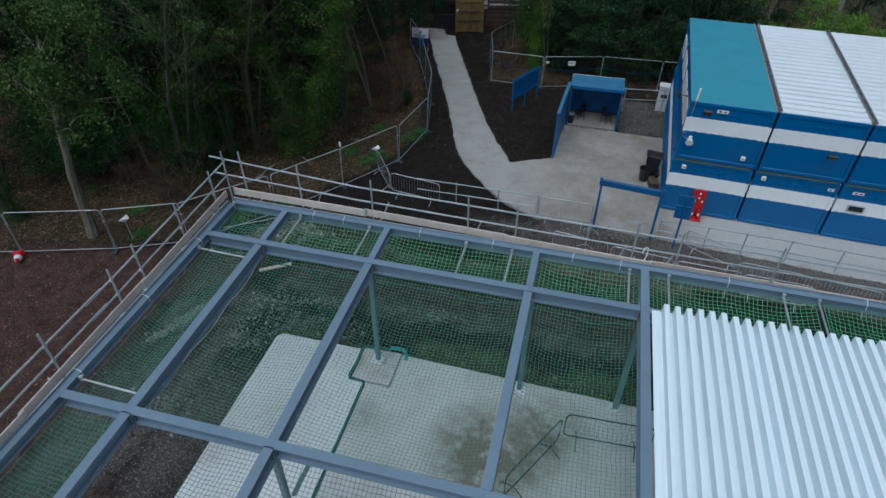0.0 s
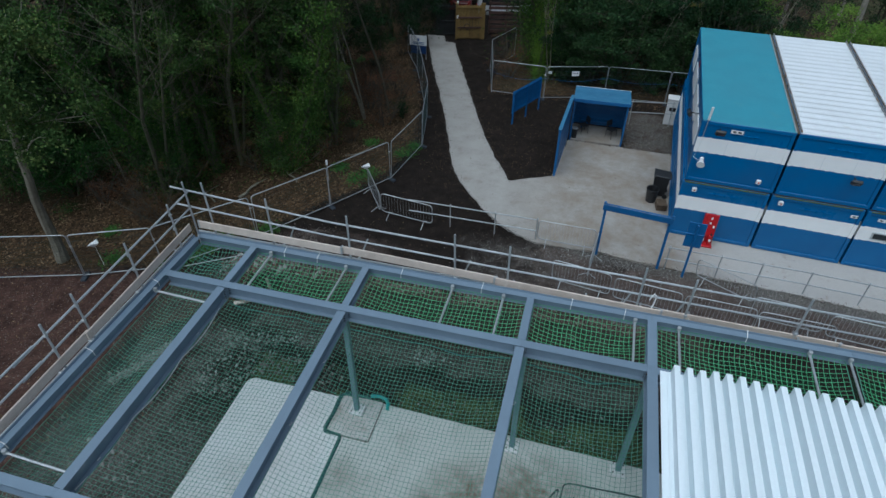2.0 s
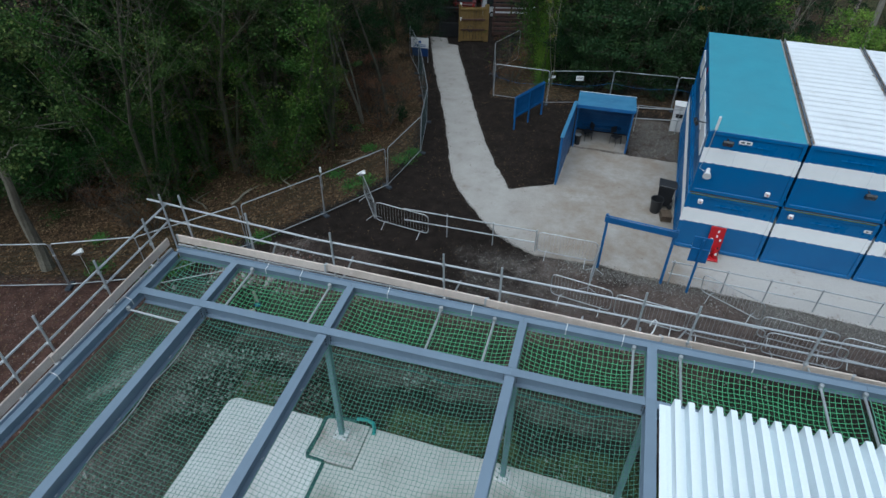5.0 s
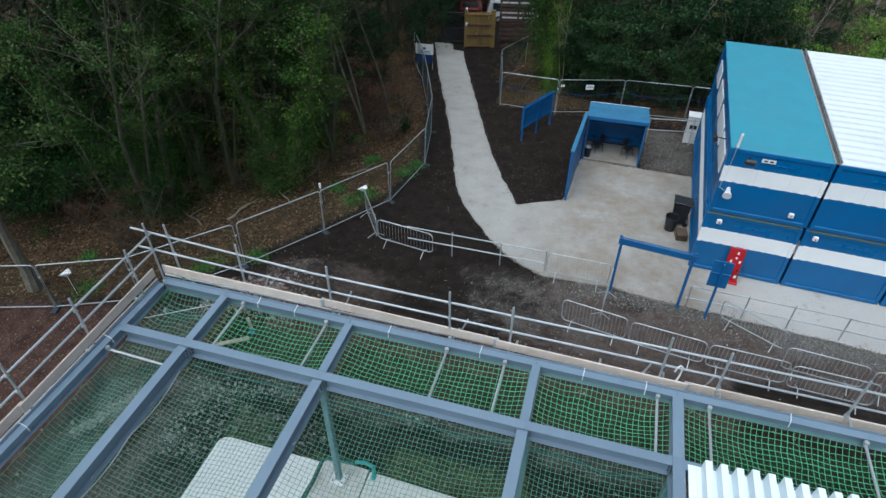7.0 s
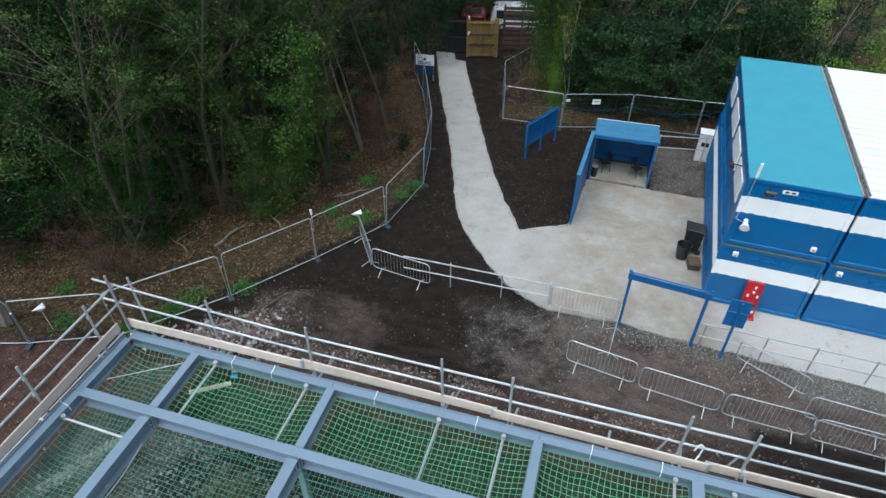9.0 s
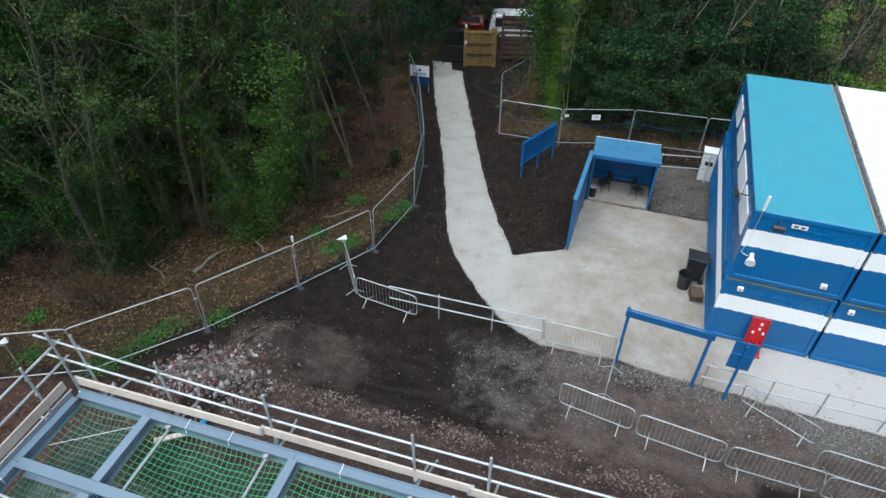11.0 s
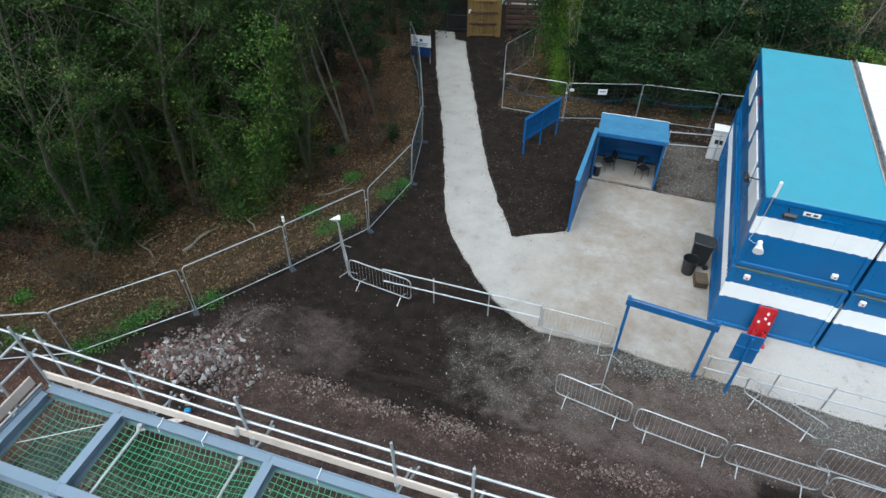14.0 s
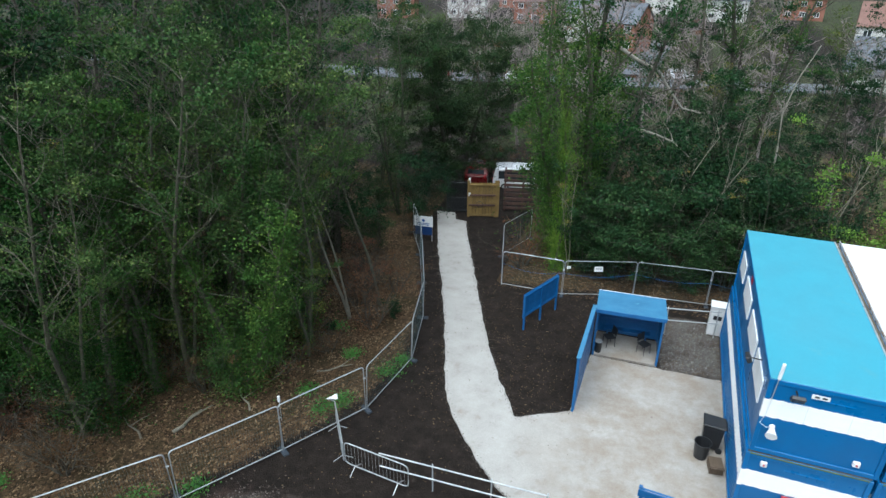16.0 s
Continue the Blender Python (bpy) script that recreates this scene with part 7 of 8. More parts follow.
def bush(kind, seed, height, width, leaf_mat, label, leaves=3500, leaf=0.13, category="shrub"):
    """A dense shrub of several stems, leafy to the ground, with an uneven outline."""
    rng = random.Random(seed)
    t = thing(kind, label, category, "woodland shrubs")
    verts, faces, tips = [], [], []
    for _ in range(7):
        a = rng.uniform(0, 6.283)
        grow(rng, verts, faces, tips, Vector((0.15 * math.cos(a), 0.15 * math.sin(a), -0.1)), Vector((math.cos(a) * width / height * 0.5, math.sin(a) * width / height * 0.5, 1)), height * rng.uniform(0.6, 0.95), 0.045, 2, 0.16, 0.06, 0.008)
    raw("branchwork", verts, faces, bark, t)
    places = []
    for _ in range(leaves // 50):
        c, _d = tips[rng.randrange(len(tips))]
        r = rng.uniform(0.14, 0.36)
        for _ in range(100):
            o = Vector((rng.gauss(0, r), rng.gauss(0, r), rng.gauss(0, r * 0.6)))
            q = c + o
            if q.z > 0.02:
                places.append((tuple(q), leaf * rng.uniform(0.42, 0.9)))
    leaf_object("crown", places, leaf_mat, seed, t)
    return t


def build_wood():
    kinds = {
        "ivy": [tree("ivy_tree", 40 + k, 13.5 + k, 0.2, leaf_ivy, bark, "tall tree with its trunk clad in dense green ivy", 3600, 4200, 0.13, 0.3, 2, 0.8) for k in range(3)],
        "glow": [tree("ivy_tree", 48, 18.0, 0.17, leaf_glow, bark_pale, "tall bare tree with bright yellow-green ivy up its stems", 15000, 300, 0.15, 0.45, 2, 0.7, 2, 0.2, 1, 0.006, 0.42, 2.8)],
        "dark": [tree("evergreen_tree", 60 + k, 12.5 + 1.5 * k, 0.18, leaf_dark, bark, "dense dark evergreen tree leafy to the ground", 900, 5800, 0.175, 0.08, 2, 1.0, 3, 0.08, 1, 0.006, 0.42) for k in range(4)],
        "bare": [tree("bare_tree", 80 + k, 12.5 + 1.2 * k, 0.11, leaf_yellow, bark_pale, "nearly bare winter tree with pale thin limbs", 0, 420, 0.09, 0.4, 1, 0.85, 1, 0.2, 2) for k in range(4)],
        "bole": [tree("bare_tree", 155, 15.0, 0.25, leaf_yellow, bark_dead, "tall bare tree with a thick pale grey trunk", 0, 200, 0.1, 0.5, 1, 0.8, 1, 0.2, 2, 0.01)],
        "far": [tree("street_tree", 85 + k, 12.0 + k, 0.16, leaf_russet, bark_grey, "bare winter tree with a dense haze of twigs", 0, 210, 0.13, 0.3, 1, 1.1, 3, 0.14, 2, 0.02) for k in range(2)],
        "thin": [tree("mixed_tree", 90 + k, 12.0 + k, 0.12, leaf_mid, bark_pale, "slender tree with thin green foliage", 1000, 4800, 0.13, 0.34, 2, 0.9, 3, 0.14, 1, 0.008, 0.36) for k in range(3)],
        "pale": [tree("bare_tree", 150 + k, 11.0 + 2 * k, 0.085, leaf_yellow, bark_light, "slender pale-stemmed bare tree among evergreens", 0, 240, 0.1, 0.4, 2, 0.7, 1, 0.24, 1, 0.012) for k in range(3)],
        "lean": [tree("leaning_tree", 161, 9.5, 0.23, leaf_mid, bark_light, "pale forked tree leaning over the fence, leafy on top", 0, 6500, 0.15, 0.56, 1, 1.0, 3, 0.12, 1, 0.01, 0.42)],
        "column": [tree("ivy_tree", 45, 10.5, 0.16, leaf_column, bark_pale, "slender tree wrapped to the ground in a green ivy column", 9000, 2600, 0.13, 0.3, 2, 0.6, 2, 0.16, 1, 0.008, 0.34, 3.0)],
        "dome": [bush("holly_bush", 116, 4.6, 4.6, leaf_ivy, "domed green evergreen shrub at the wood's edge", 7000, 0.11)],
        "conifer": [tree("evergreen_tree", 166, 13.0, 0.2, leaf_olive, bark, "tall dark evergreen with drooping lower limbs", 0, 15000, 0.17, 0.12, 1, 1.15, 4, 0.04, 1, 0.01, 0.5)],
        "laurel": [bush("laurel_bush", 170 + k, 4.4 + 0.8 * k, 3.8, leaf_laurel, "glossy dark green laurel bank behind the mesh fence", 6000, 0.155) for k in range(3)],
        "gold": [bush("yellowing_shrub", 180, 4.6, 2.6, leaf_gold, "thin shrub with yellowing green leaves", 2400, 0.12)],
        "holly": [bush("holly_bush", 110 + k, 4.2 + k, 3.4, leaf_dark, "dark green evergreen undergrowth", 4000, 0.145) for k in range(3)],
        "shrub": [bush("green_shrub", 120 + k, 3.0 + 0.8 * k, 2.6, leaf_mid if k == 0 else leaf_ivy, "mid-green leafy shrub at the wood's edge", 5200, 0.1) for k in range(2)],
        "bright": [bush("laurel_bush", 130, 6.5, 4.5, leaf_bright, "bright yellow-green laurel behind the cabins", 7500, 0.17)],
        "brown": [bush("bare_shrub", 140 + k, 3.2, 2.6, leaf_russet, "leafless brown shrub with a few russet leaves", 900, 0.08) for k in range(2)],
    }
    used = {}

    def put(kind, x, y, s=1.0, rz=0.0, k=None, lean=(0, 0)):
        protos = kinds[kind]
        i = (used.get(kind, 0) if k is None else k) % len(protos)
        used[kind] = used.get(kind, 0) + 1
        m = pose(x, y, ground_z(x, y) - 0.02, lean[0], lean[1], rz) @ Matrix.Scale(s, 4)
        p = protos[i]
        if "placed" not in p:
            p["placed"] = 1
            p.matrix_basis = m
        else:
            copy_thing(p, m)

    # trees that stand out one by one
    put("lean", -13.85, 4.5, 0.95, 12, 0, (2, 20))
    put("ivy", -17.6, 4.6, 0.9, 80, 0, (0, -4))
    put("column", -11.9, 9.9, 1.0, 0, 0)
    put("column", -8.5, 12.9, 0.95, 120, 0)
    put("column", -14.2, 12.0, 1.15, 220, 0)
    put("column", -8.9, 17.2, 1.1, 60, 0)
    put("column", -16.8, 10.6, 1.2, 310, 0)
    put("dome", -16.6, 8.4, 1.0, 0)
    put("dome", -19.6, 10.2, 1.2, 140)
    put("gold", -13.6, 12.6, 1.3, 0)
    put("gold", -7.6, 16.4, 0.8, 160)
    put("shrub", -12.2, 9.6, 0.95, 0, 0)
    put("shrub", -9.0, 13.4, 1.1, 120, 0)
    put("thin", -10.8, 12.6, 0.9, 90, 2)
    put("thin", -7.4, 15.6, 0.75, 10, 1)
    put("ivy", -11.6, 11.8, 1.0, 30, 0)
    put("shrub", -8.3, 12.9, 0.8, 50, 1)
    put("thin", -9.6, 14.8, 1.1, 10, 0)
    put("brown", -13.6, 9.1, 0.8, 20, 0)
    put("brown", -5.7, 18.4, 0.9, 70, 1)
    put("bare", -6.2, 20.4, 0.8, 0, 1)
    put("thin", -9.0, 18.6, 1.0, 120, 2)
    put("thin", -10.9, 16.2, 1.1, 60, 1)
    put("ivy", -14.2, 13.6, 1.1, 200, 1)
    put("dark", -12.3, 17.0, 1.05, 0, 0)
    put("dark", -16.9, 12.4, 1.1, 90, 1)
    put("dark", -11.0, 25.4, 0.95, 180, 2)
    put("dark", -9.8, 21.6, 1.0, 45, 3)
    for x, y, sc, kd in ((-6.6, 16.0, 0.6, "brown"), (-6.0, 22.0, 0.8, "brown"), (-7.2, 20.2, 0.9, "brown"), (-8.4, 22.6, 0.9, "brown"), (-7.5, 15.0, 0.55, "brown"), (-9.8, 12.2, 0.7, "brown"), (-11.8, 12.6, 0.9, "brown"), (-12.6, 7.6, 0.6, "brown"), (-15.0, 8.2, 0.9, "brown"), (-10.2, 17.2, 0.9, "shrub"), (-13.4, 14.8, 1.2, "shrub"), (-16.0, 12.4, 1.2, "shrub"), (-18.5, 8.6, 1.2, "shrub"), (-5.2, 19.6, 0.25, "holly"), (-9.0, 26.5, 0.7, "holly"), (-8.2, 29.0, 0.6, "brown")):
        put(kd, x, y, sc, 53 * x)
    for x, y, s, lean in ((-13.6, 11.6, 1.0, -8), (-7.0, 18.8, 0.9, 12), (-15.13, 9.92, 0.5, -5)):
        put("pale", x, y, s, 71 * y, None, (2, lean))
    put("holly", -7.3, 17.6, 0.5, 0, 0)
    put("holly", -8.6, 31.5, 1.3, 60, 1)
    put("thin", -11.6, 35.0, 0.95, 77, 0)
    for x, y, sc in ((-10.2, 32.6, 0.9), (-12.4, 44.0, 1.1), (-13.5, 37.5, 1.0)):
        put("thin", x, y, sc, 41 * y)
    for x, y, sc in ((-26, 22, 1.1), (-31, 28, 1.1), (-24, 30, 1.0), (-36, 24, 1.15), (-28, 38, 1.1), (-20, 36, 1.0), (-38, 36, 1.1), (-33, 46, 1.1), (-23, 46, 1.0)):
        put("dark" if x < -30 else "thin", x, y, sc, 29 * y)
    put("conifer", -9.4, 36.6, 0.85, 80)
    put("conifer", -7.9, 40.0, 1.0, 20)
    put("conifer", -6.4, 43.6, 1.0, 140)
    put("conifer", -8.6, 38.4, 1.05, 250)
    # right of the gate: ivy-clad stems and the evergreen bank behind the cabins
    put("glow", 1.2, 27.4, 0.62, 130)
    put("column", 0.9, 30.2, 1.4, 30, 0, (0, -4))
    put("column", 2.2, 30.4, 1.4, 200, 0, (0, 5))
    put("ivy", 2.3, 29.6, 1.2, 20, 1, (0, 7))
    put("holly", -1.0, 36.4, 0.42, 30, 1)
    put("brown", -0.6, 27.2, 1.2, 10, 0)
    put("bare", -0.4, 31.5, 0.6, 10, 3)
    for x, y, sc in ((-5.0, 41.6, 1.1), (-1.2, 43.5, 1.2), (-3.4, 45.0, 1.2), (-6.4, 43.5, 1.1), (-0.6, 38.6, 1.0)):
        put("brown", x, y, sc, 37 * y)
    for x, y, s, kd in ((2.6, 27.6, 0.8, "laurel"), (4.3, 27.2, 0.85, "laurel"), (6.1, 27.4, 0.95, "laurel"), (8.0, 27.3, 0.95, "laurel"), (9.8, 27.8, 1.1, "laurel"), (11.6, 28.0, 1.2, "laurel"), (13.6, 28.8, 1.2, "laurel"), (3.4, 30.4, 1.2, "laurel"), (6.2, 30.4, 1.4, "laurel"), (8.9, 30.8, 1.4, "laurel"), (12.0, 31.0, 1.5, "laurel"), (7.2, 33.2, 1.5, "laurel"), (10.6, 33.6, 1.5, "laurel"), (-0.2, 33.2, 0.8, "holly"), (9.2, 34.0, 0.7, "dark"), (12.6, 34.6, 0.68, "dark"), (3.2, 33.0, 0.5, "dark"), (16.2, 33.5, 0.72, "dark"), (20.0, 32.5, 0.7, "dark"), (24.0, 32.5, 0.72, "dark"), (7.6, 39.0, 1.1, "dark"), (15.2, 39.5, 0.6, "dark"), (11.0, 47.0, 0.6, "holly"), (2.0, 41.0, 1.1, "holly"), (-9.0, 54.0, 1.4, "holly"), (8.0, 54.0, 1.5, "holly"), (15.0, 56.0, 1.5, "holly")):
        put(kd, x, y, s, x * 47)
    put("bright", 15.1, 27.0, 0.95, 0)
    put("bright", 18.6, 27.4, 0.8, 100)
    put("bare", 9.0, 36.5, 0.8, 200, 0)
    put("bare", 14.0, 36.0, 0.75, 290, 1)
    for x, y, s, lean, rz in ((5.4, 28.6, 0.75, 18, 40), (7.6, 29.4, 0.8, -14, 150), (10.2, 29.0, 0.7, 24, 260), (1.8, 27.4, 0.55, -16, 80), (13.4, 30.0, 0.75, 20, 10)):
        put("pale", x, y, s, rz, None, (-6, lean))
    put("bole", 17.5, 28.5, 0.9, 30, 0, (0, 6))
    put("ivy", 11.4, 41.0, 1.1, 340, 1)
    put("thin", 18.0, 38.0, 0.85, 140, 0)
    # the depth of the wood: dense, leafy to the ground a few metres behind the fence
    rng = random.Random(33)
    taken = []
    for kd, count, near, far, gap in (("thin", 7, 3.6, 7.0, 2.0), ("holly", 12, 3.6, 8.0, 1.7), ("shrub", 5, 3.2, 6.5, 1.7), ("dark", 9, 4.6, 9.0, 2.2), ("brown", 11, 2.0, 5.5, 1.5), ("ivy", 6, 4.0, 9.0, 2.2), ("dark", 5, 8.0, 18.0, 2.6), ("thin", 5, 8.0, 18.0, 2.4), ("ivy", 5, 8.0, 20.0, 2.4), ("bare", 3, 6.0, 18.0, 2.2)):
        made = 0
        while made < count:
            x, y = rng.uniform(-34, -5), rng.uniform(4, 44)
            d = wood_depth(x, y)
            if math.hypot(x + 13.8, y - 4.4) < 3.4 or not near < d < far or (x > -10 and y > 24) or (x < -14 and y < 8 and rng.random() < 0.6):
                continue
            if any((x - a) ** 2 + (y - b) ** 2 < gap * gap for a, b in taken) and rng.random() > 0.04:
                continue
            taken.append((x, y))
            put(kd, x, y, rng.uniform(0.85, 1.15) * (0.75 if kd == "holly" and d < 5 else 1.0), rng.uniform(0, 360))
            made += 1
    # bare roadside trees beyond
    for x, y, sc in ((-6.0, 52, 0.9), (0.6, 46, 0.95), (2.5, 44, 0.9), (-8, 47, 1.0), (6.5, 47, 0.95), (10, 45, 0.85), (14, 49, 0.95), (-12, 50, 1.0), (0.5, 53, 1.0), (-5, 56, 1.0), (5, 58, 1.0), (18, 44, 0.85), (23, 48, 0.9), (28, 45, 0.9), (-26, 100, 1.1), (-14, 103, 1.15), (-8, 96, 1.1), (-1, 104, 1.1), (11, 102, 1.15), (17, 98, 1.1), (23, 106, 1.1), (-3, 88, 0.9), (8, 84, 0.85), (-18, 90, 1.0), (30, 70, 0.9)):
        put("far", x, y, sc, x * 31)
    for x, y, sc in ((-14, 69, 1.4), (-7, 66, 1.3), (-3.5, 71, 1.4), (8, 72, 1.4), (13, 70, 1.5), (17, 76, 1.4), (24, 74, 1.5), (-22, 70, 1.5)):
        put("gold", x, y, sc, x * 17)
    for kd, count in (("far", 5), ("thin", 2)):
        for _ in range(count):
            x, y = rng.uniform(-45, 45), rng.uniform(46, 74)
            if kd in ("dark", "thin") and -16 < x < 12:
                x += 30
            put(kd, x, y, rng.uniform(0.55, 0.9), rng.uniform(0, 360))


build_wood()


# ---------------------------------------------------------------- street and houses beyond the wood
FAR_Z = -1.12


def house(x, y, rz, w, d, h, wall_mat, roof_mat, label):
    t = thing("house", label, "house", "houses beyond the wood", pose(x, y, FAR_Z, 0, 0, rz))
    bm = bmesh.new()
    box(bm, w, d, h, 0, 0, 0)
    gable = [bm.verts.new(p) for p in ((-w / 2, -d / 2, h), (-w / 2, d / 2, h), (-w / 2, 0, h + d * 0.42), (w / 2, -d / 2, h), (w / 2, d / 2, h), (w / 2, 0, h + d * 0.42))]
    bm.faces.new(gable[:3])
    bm.faces.new(gable[3:][::-1])
    part("wall", bm, wall_mat, t)
    sl = math.degrees(math.atan(0.84))
    ln = d / 2 / math.cos(radians(sl)) + 0.45
    for s in (-1, 1):
        bm = box(bmesh.new(), w + 0.6, ln, 0.14, 0, s * (d / 4 + 0.14), h + d * 0.21 - 0.12, -s * sl)
        part("roof", bm, roof_mat, t)
    part("chimney", box(bmesh.new(), 0.7, 0.6, 1.6, w * 0.3, 0.2, h + d * 0.36), house_brick, t)
    n = max(2, int(w / 2.6))
    for fl in range(int(h // 2.5)):
        for k in range(n):
            wx = (k + 0.5) * w / n - w / 2
            win = part("window", box(bmesh.new(), 1.3, 0.1, 1.25, wx, -d / 2 - 0.03, 0.9 + fl * 2.6), white_plastic, t, "white window frame")
            part("pane", box(bmesh.new(), 0.5, 0.04, 1.05, wx - 0.3, -d / 2 - 0.08, 1.0 + fl * 2.6), window_glass, win)
            part("pane", box(bmesh.new(), 0.5, 0.04, 1.05, wx + 0.3, -d / 2 - 0.08, 1.0 + fl * 2.6), window_glass, win)
        win = part("window", box(bmesh.new(), 0.1, 1.2, 1.2, -w / 2 - 0.03, 0, 0.9 + fl * 2.6), white_plastic, t)
        part("pane", box(bmesh.new(), 0.04, 1.0, 1.0, -w / 2 - 0.08, 0, 1.0 + fl * 2.6), window_glass, win)
    part("door", box(bmesh.new(), 0.95, 0.08, 2.05, w * 0.08, -d / 2 - 0.03, 0), ink_dark, t)
    return t


for x, y, rz, w, d, h, wm, rm, lb in (
    (-8, 130, 10, 9, 8, 5.4, house_render, slate, "pale rendered house with a slate roof"),
    (0.6, 116, -24, 5.5, 7, 5.2, house_brick, slate, "red brick house with white windows"),
    (-24, 160, 5, 10, 8, 5.2, house_brick, clay_tile, "brick house with a clay tile roof"),
    (-44, 168, 8, 10, 8, 5.2, house_render, clay_tile, "pale house with a clay tile roof"),
    (-62, 162, 12, 10, 8, 5.2, house_brick, slate, "brick house with a slate roof"),
    (22, 180, -5, 10, 8, 5.4, house_render, slate, "pale rendered house with a slate roof"),
    (42, 192, -10, 10, 8, 5.4, house_brick, clay_tile, "brick house with a clay tile roof"),
    (42, 122, -14, 9, 8, 5.4, house_render, clay_tile, "white house with a clay tile roof"),
    (37, 92, -24, 14, 9, 2.4, house_render, slate, "low pale building with a broad slate roof"),
    (-14, 185, 0, 10, 8, 5.4, house_brick, slate, "brick house with a slate roof"),
    (6, 198, 0, 10, 8, 5.4, house_render, clay_tile, "pale house with a clay tile roof"),
    (-38, 205, 0, 10, 8, 5.4, house_brick, slate, "brick house with a slate roof"),
    (62, 172, -14, 10, 8, 5.4, house_brick, slate, "brick house with a slate roof"),
):
    house(x, y, rz, w, d, h, wm, rm, lb)


def build_street():
    bm = bmesh.new()
    prism(bm, [(-90, 84), (-20, 86), (60, 98), (60, 92), (-20, 79.5), (-90, 77)], FAR_Z - 0.3, FAR_Z + 0.12)
    tagged(part("road", bm, asphalt), "grey asphalt street beyond the wood", "road", kind="structure")
    bm = bmesh.new()
    prism(bm, [(1, 92), (5.5, 92.5), (9, 132), (5, 132)], FAR_Z - 0.3, FAR_Z + 0.125)
    tagged(part("road", bm, asphalt), "grey asphalt side street between houses", "road", kind="structure")


build_street()


def car(x, y, rz, mat, label, z=FAR_Z, van=False):
    t = thing("car", label, "van" if van else "car", "parked vehicles", pose(x, y, z, 0, 0, rz))
    L, W, H = (4.9, 1.9, 1.75) if van else (4.2, 1.75, 1.42)
    side = [(-L / 2, 0.3), (-L / 2, 0.85), (-L * 0.46, H * 0.96 if van else 0.95), (-L * 0.33, H), (L * 0.12, H), (L * 0.27, 0.98), (L * 0.47, 0.85), (L / 2, 0.6), (L / 2, 0.3)]
    bm = bmesh.new()
    a = [bm.verts.new((px, -W / 2 + (0.12 if pz > 1 else 0), pz)) for px, pz in side]
    b = [bm.verts.new((px, W / 2 - (0.12 if pz > 1 else 0), pz)) for px, pz in side]
    bm.faces.new(a)
    bm.faces.new(b[::-1])
    for k in range(len(side)):
        j = (k + 1) % len(side)
        bm.faces.new((a[j], a[k], b[k], b[j]))
    bmesh.ops.recalc_face_normals(bm, faces=bm.faces[:])
    bmesh.ops.bevel(bm, geom=bm.edges[:], offset=0.04, segments=1, affect="EDGES")
    part("body", bm, mat, t)
    for s in (-1, 1):
        part("side_window", box(bmesh.new(), L * (0.62 if van else 0.44), 0.03, H * (0.34 if van else 0.24), -L * 0.1, s * (W / 2 - 0.02), H * (0.56 if van else 0.66), s * 7), window_glass, t)
        for px in (-L * 0.31, L * 0.31):
            wh = part("wheel", tube(bmesh.new(), (px, s * W / 2 - s * 0.2, 0.31), (px, s * W / 2 + s * 0.01, 0.31), 0.31, 16), black_plastic, t)
            part("rim", tube(bmesh.new(), (px, s * W / 2, 0.31), (px, s * W / 2 + s * 0.02, 0.31), 0.19, 12), galvanised, wh)
    part("windscreen", box(bmesh.new(), 0.02, W * 0.74, H * 0.36, L * 0.2, 0, H * 0.66, 0, -38), window_glass, t)
    part("rear_window", box(bmesh.new(), 0.02, W * 0.7, H * 0.28, -L * 0.455, 0, H * 0.64, 0, 15), window_glass, t)
    for s in (-1, 1):
        part("headlight", box(bmesh.new(), 0.06, 0.3, 0.14, L / 2 - 0.02, s * W * 0.34, 0.62), white_plastic, t)
        part("tail_light", box(bmesh.new(), 0.05, 0.16, 0.26, -L / 2, s * W * 0.4, 0.72), red_paint, t)


car(-3.3, 41.6, 12, car_white, "white van parked beyond the timber gate", -1.35, True)
car(-7.1, 41.8, 100, car_red, "red car parked beyond the timber gate", -1.05)
car(-12.0, 83, 2, car_white, "white car parked in the street")
car(-24.0, 82, 182, car_red, "red car parked in the street")
car(9.0, 90.5, 10, car_white, "white car parked in the street")
car(4.6, 100, 84, dark_steel, "dark car parked in the side street")


def build_ground_clutter():
    """A timber offcut and a blue canister on the soil below the nets."""
    t = thing("timber_offcut", "pale sawn timber offcut lying on the soil", "timber", "", pose(-4.95, 3.24, lumpy_z(-4.95, 3.24) + 0.01, 0, 0, 35))
    part("plank", box(bmesh.new(), 1.1, 0.14, 0.05, 0, 0, 0, 0, 2, 0, 0.006), timber_board, t)
    t = thing("blue_canister", "blue plastic canister lying on the soil", "canister", "", pose(-4.58, 3.83, lumpy_z(-4.58, 3.83) + 0.01, 0, 0, 20))
    part("body", box(bmesh.new(), 0.17, 0.13, 0.09, 0, 0, 0, 0, 0, 0, 0.025), blue_rope, t)
    part("cap", tube(bmesh.new(), (0.08, 0.02, 0.045), (0.11, 0.02, 0.045), 0.018, 10), black_plastic, t)
    t = thing("timber_stake", "short sawn timber stake standing in the soil", "timber", "", pose(-4.7, 4.02, lumpy_z(-4.7, 4.02) - 0.05, 4, -3, 12))
    part("stake", box(bmesh.new(), 0.09, 0.05, 0.55, 0, 0, 0, 0, 0, 0, 0.005), timber_board, t)


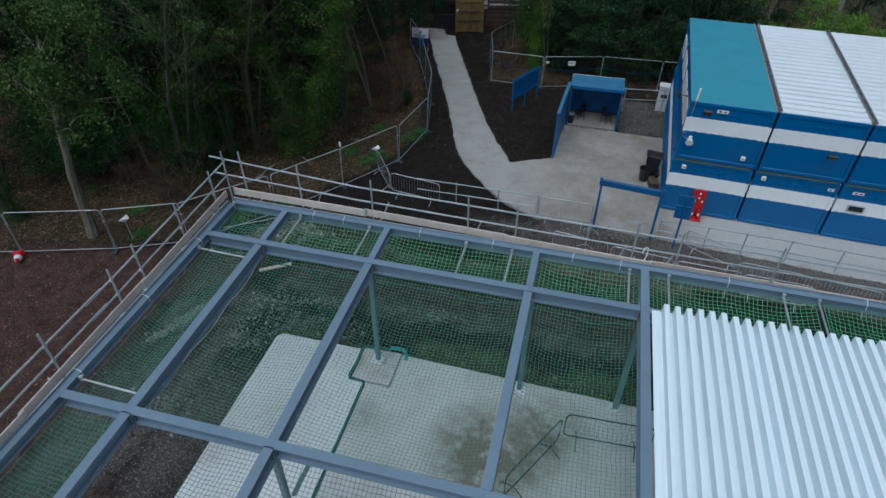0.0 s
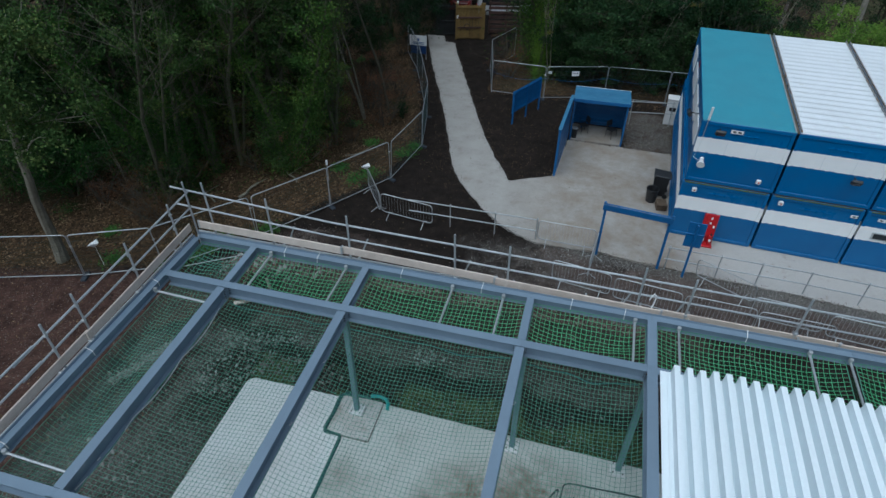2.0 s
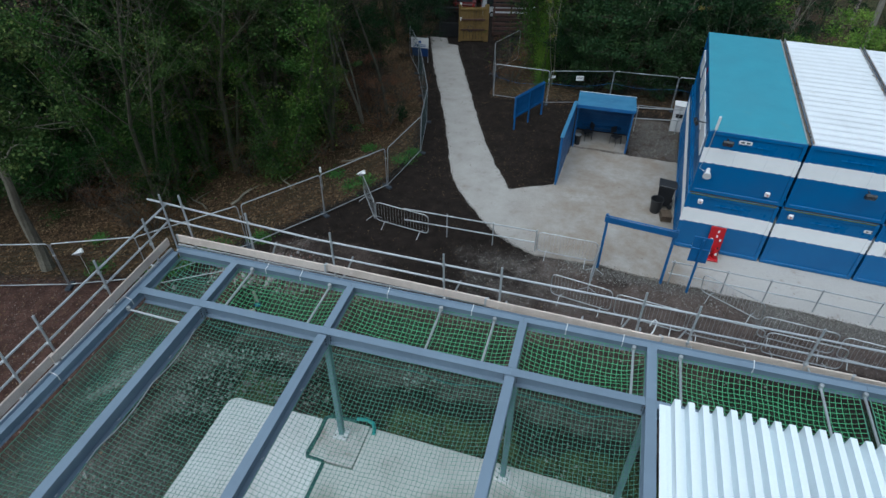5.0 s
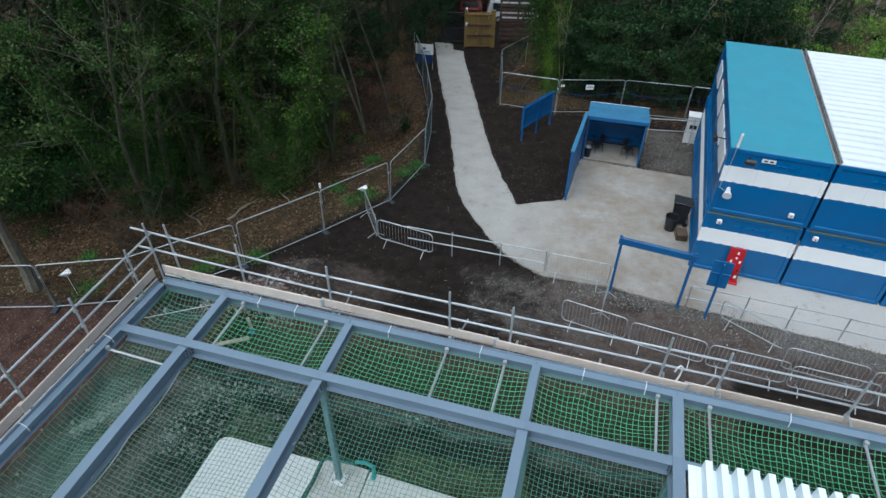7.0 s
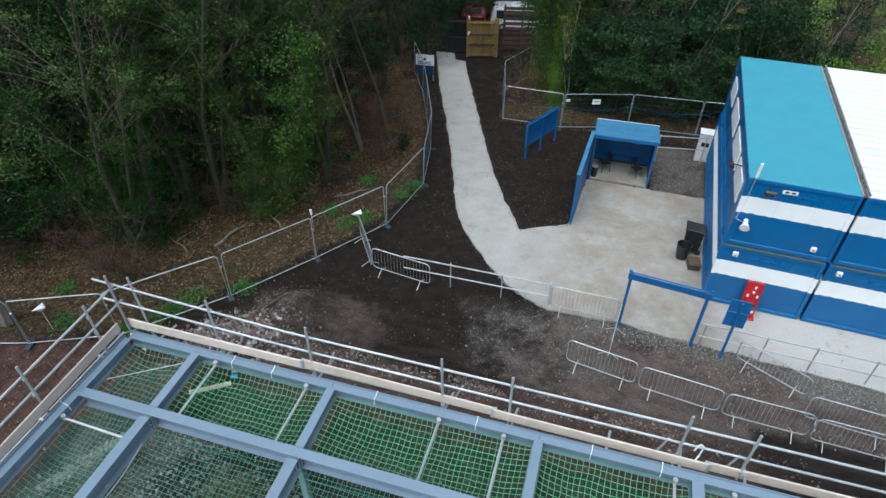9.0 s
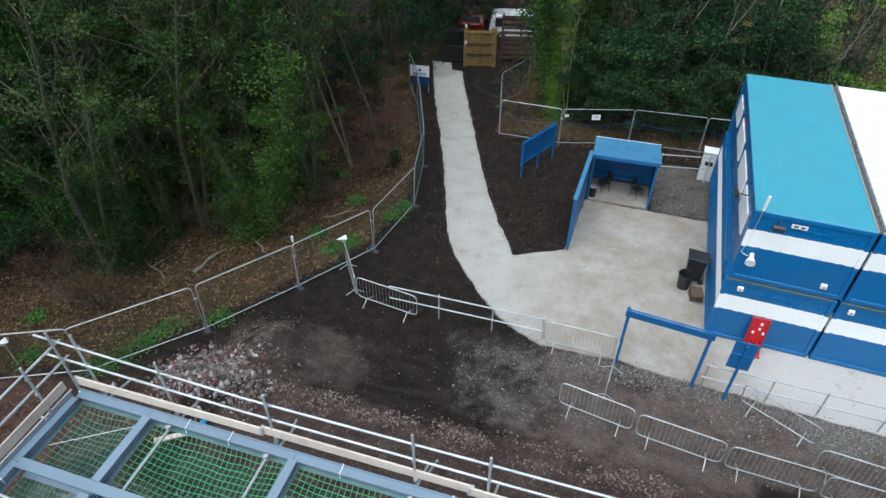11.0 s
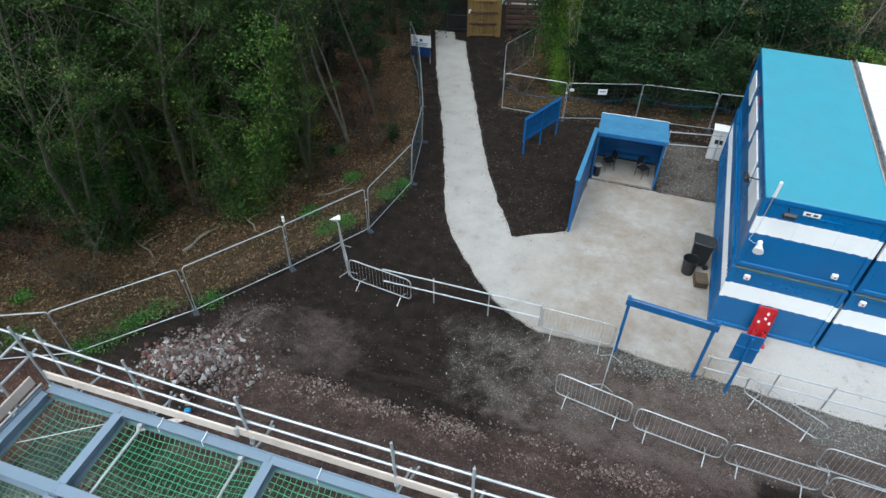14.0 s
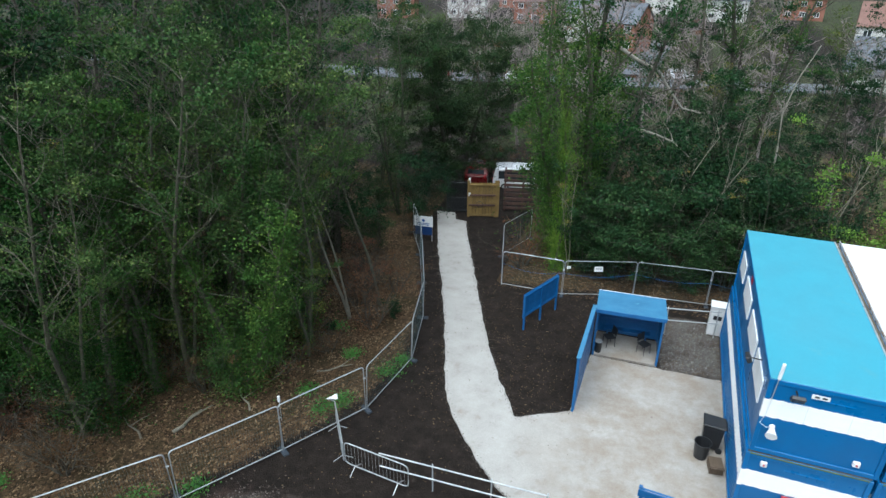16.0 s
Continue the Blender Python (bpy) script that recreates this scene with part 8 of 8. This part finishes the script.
def fallen_branch(x0, y0, x1, y1, r, z1=0.12):
    t = thing("fallen_branch", "pale dead branch lying on the leaf litter", "branch", "fallen branches")
    a, b = Vector((x0, y0, lumpy_z(x0, y0) + r * 0.7)), Vector((x1, y1, lumpy_z(x1, y1) + z1))
    verts, faces = [], []
    side = Vector((y1 - y0, x0 - x1, 0)).normalized() * 0.08
    limb(verts, faces, [a, a.lerp(b, 0.3) + side, a.lerp(b, 0.65) - side * 0.5, b], [r, r * 0.9, r * 0.7, r * 0.35], 7)
    m = a.lerp(b, 0.6)
    limb(verts, faces, [m, m + Vector((0.25, 0.35, 0.12)), m + Vector((0.4, 0.75, 0.1))], [r * 0.5, r * 0.35, r * 0.15], 5)
    raw("limb", verts, faces, bark_light, t)


fallen_branch(-9.5, 10.0, -9.2, 11.2, 0.07)
fallen_branch(-10.3, 9.4, -11.6, 10.0, 0.04)
fallen_branch(-6.4, 14.6, -5.2, 15.4, 0.035)
fallen_branch(-7.6, 11.8, -8.6, 12.6, 0.04)
build_ground_clutter()


def dead_limb(pts, r, label):
    """A bare pale limb, crooked, with two side twigs."""
    t = thing("dead_limb", label, "branch", "pale dead limbs")
    verts, faces = [], []
    way = [Vector(p) for p in pts]
    limb(verts, faces, way, [r * (1 - 0.6 * i / (len(way) - 1)) for i in range(len(way))], 7)
    for k, o in ((1, Vector((0.5, 0.3, -0.7))), (2, Vector((-0.4, 0.2, 0.6)))):
        q = way[k]
        limb(verts, faces, [q, q + o * 0.6 + Vector((0.1, 0, 0)), q + o * 1.5], [r * 0.4, r * 0.28, r * 0.12], 5)
    raw("limb", verts, faces, bark_dead, t)


dead_limb([(3.0, 31.0, 10.7), (4.0, 31.0, 10.1), (5.0, 30.9, 9.7), (5.7, 30.8, 8.75), (6.4, 30.9, 7.9), (7.35, 31.0, 7.7)], 0.1, "crooked pale dead limb caught among the evergreens")
dead_limb([(4.2, 30.2, 6.9), (5.3, 30.0, 6.67), (6.2, 29.9, 6.4), (7.1, 29.8, 5.7)], 0.07, "short pale dead limb among the evergreens")
dead_limb([(11.3, 31.2, 3.0), (11.26, 31.0, 6.0), (11.07, 31.0, 8.0), (11.4, 31.0, 9.7), (12.0, 31.1, 11.2)], 0.055, "pale upright dead stem behind the cabins")
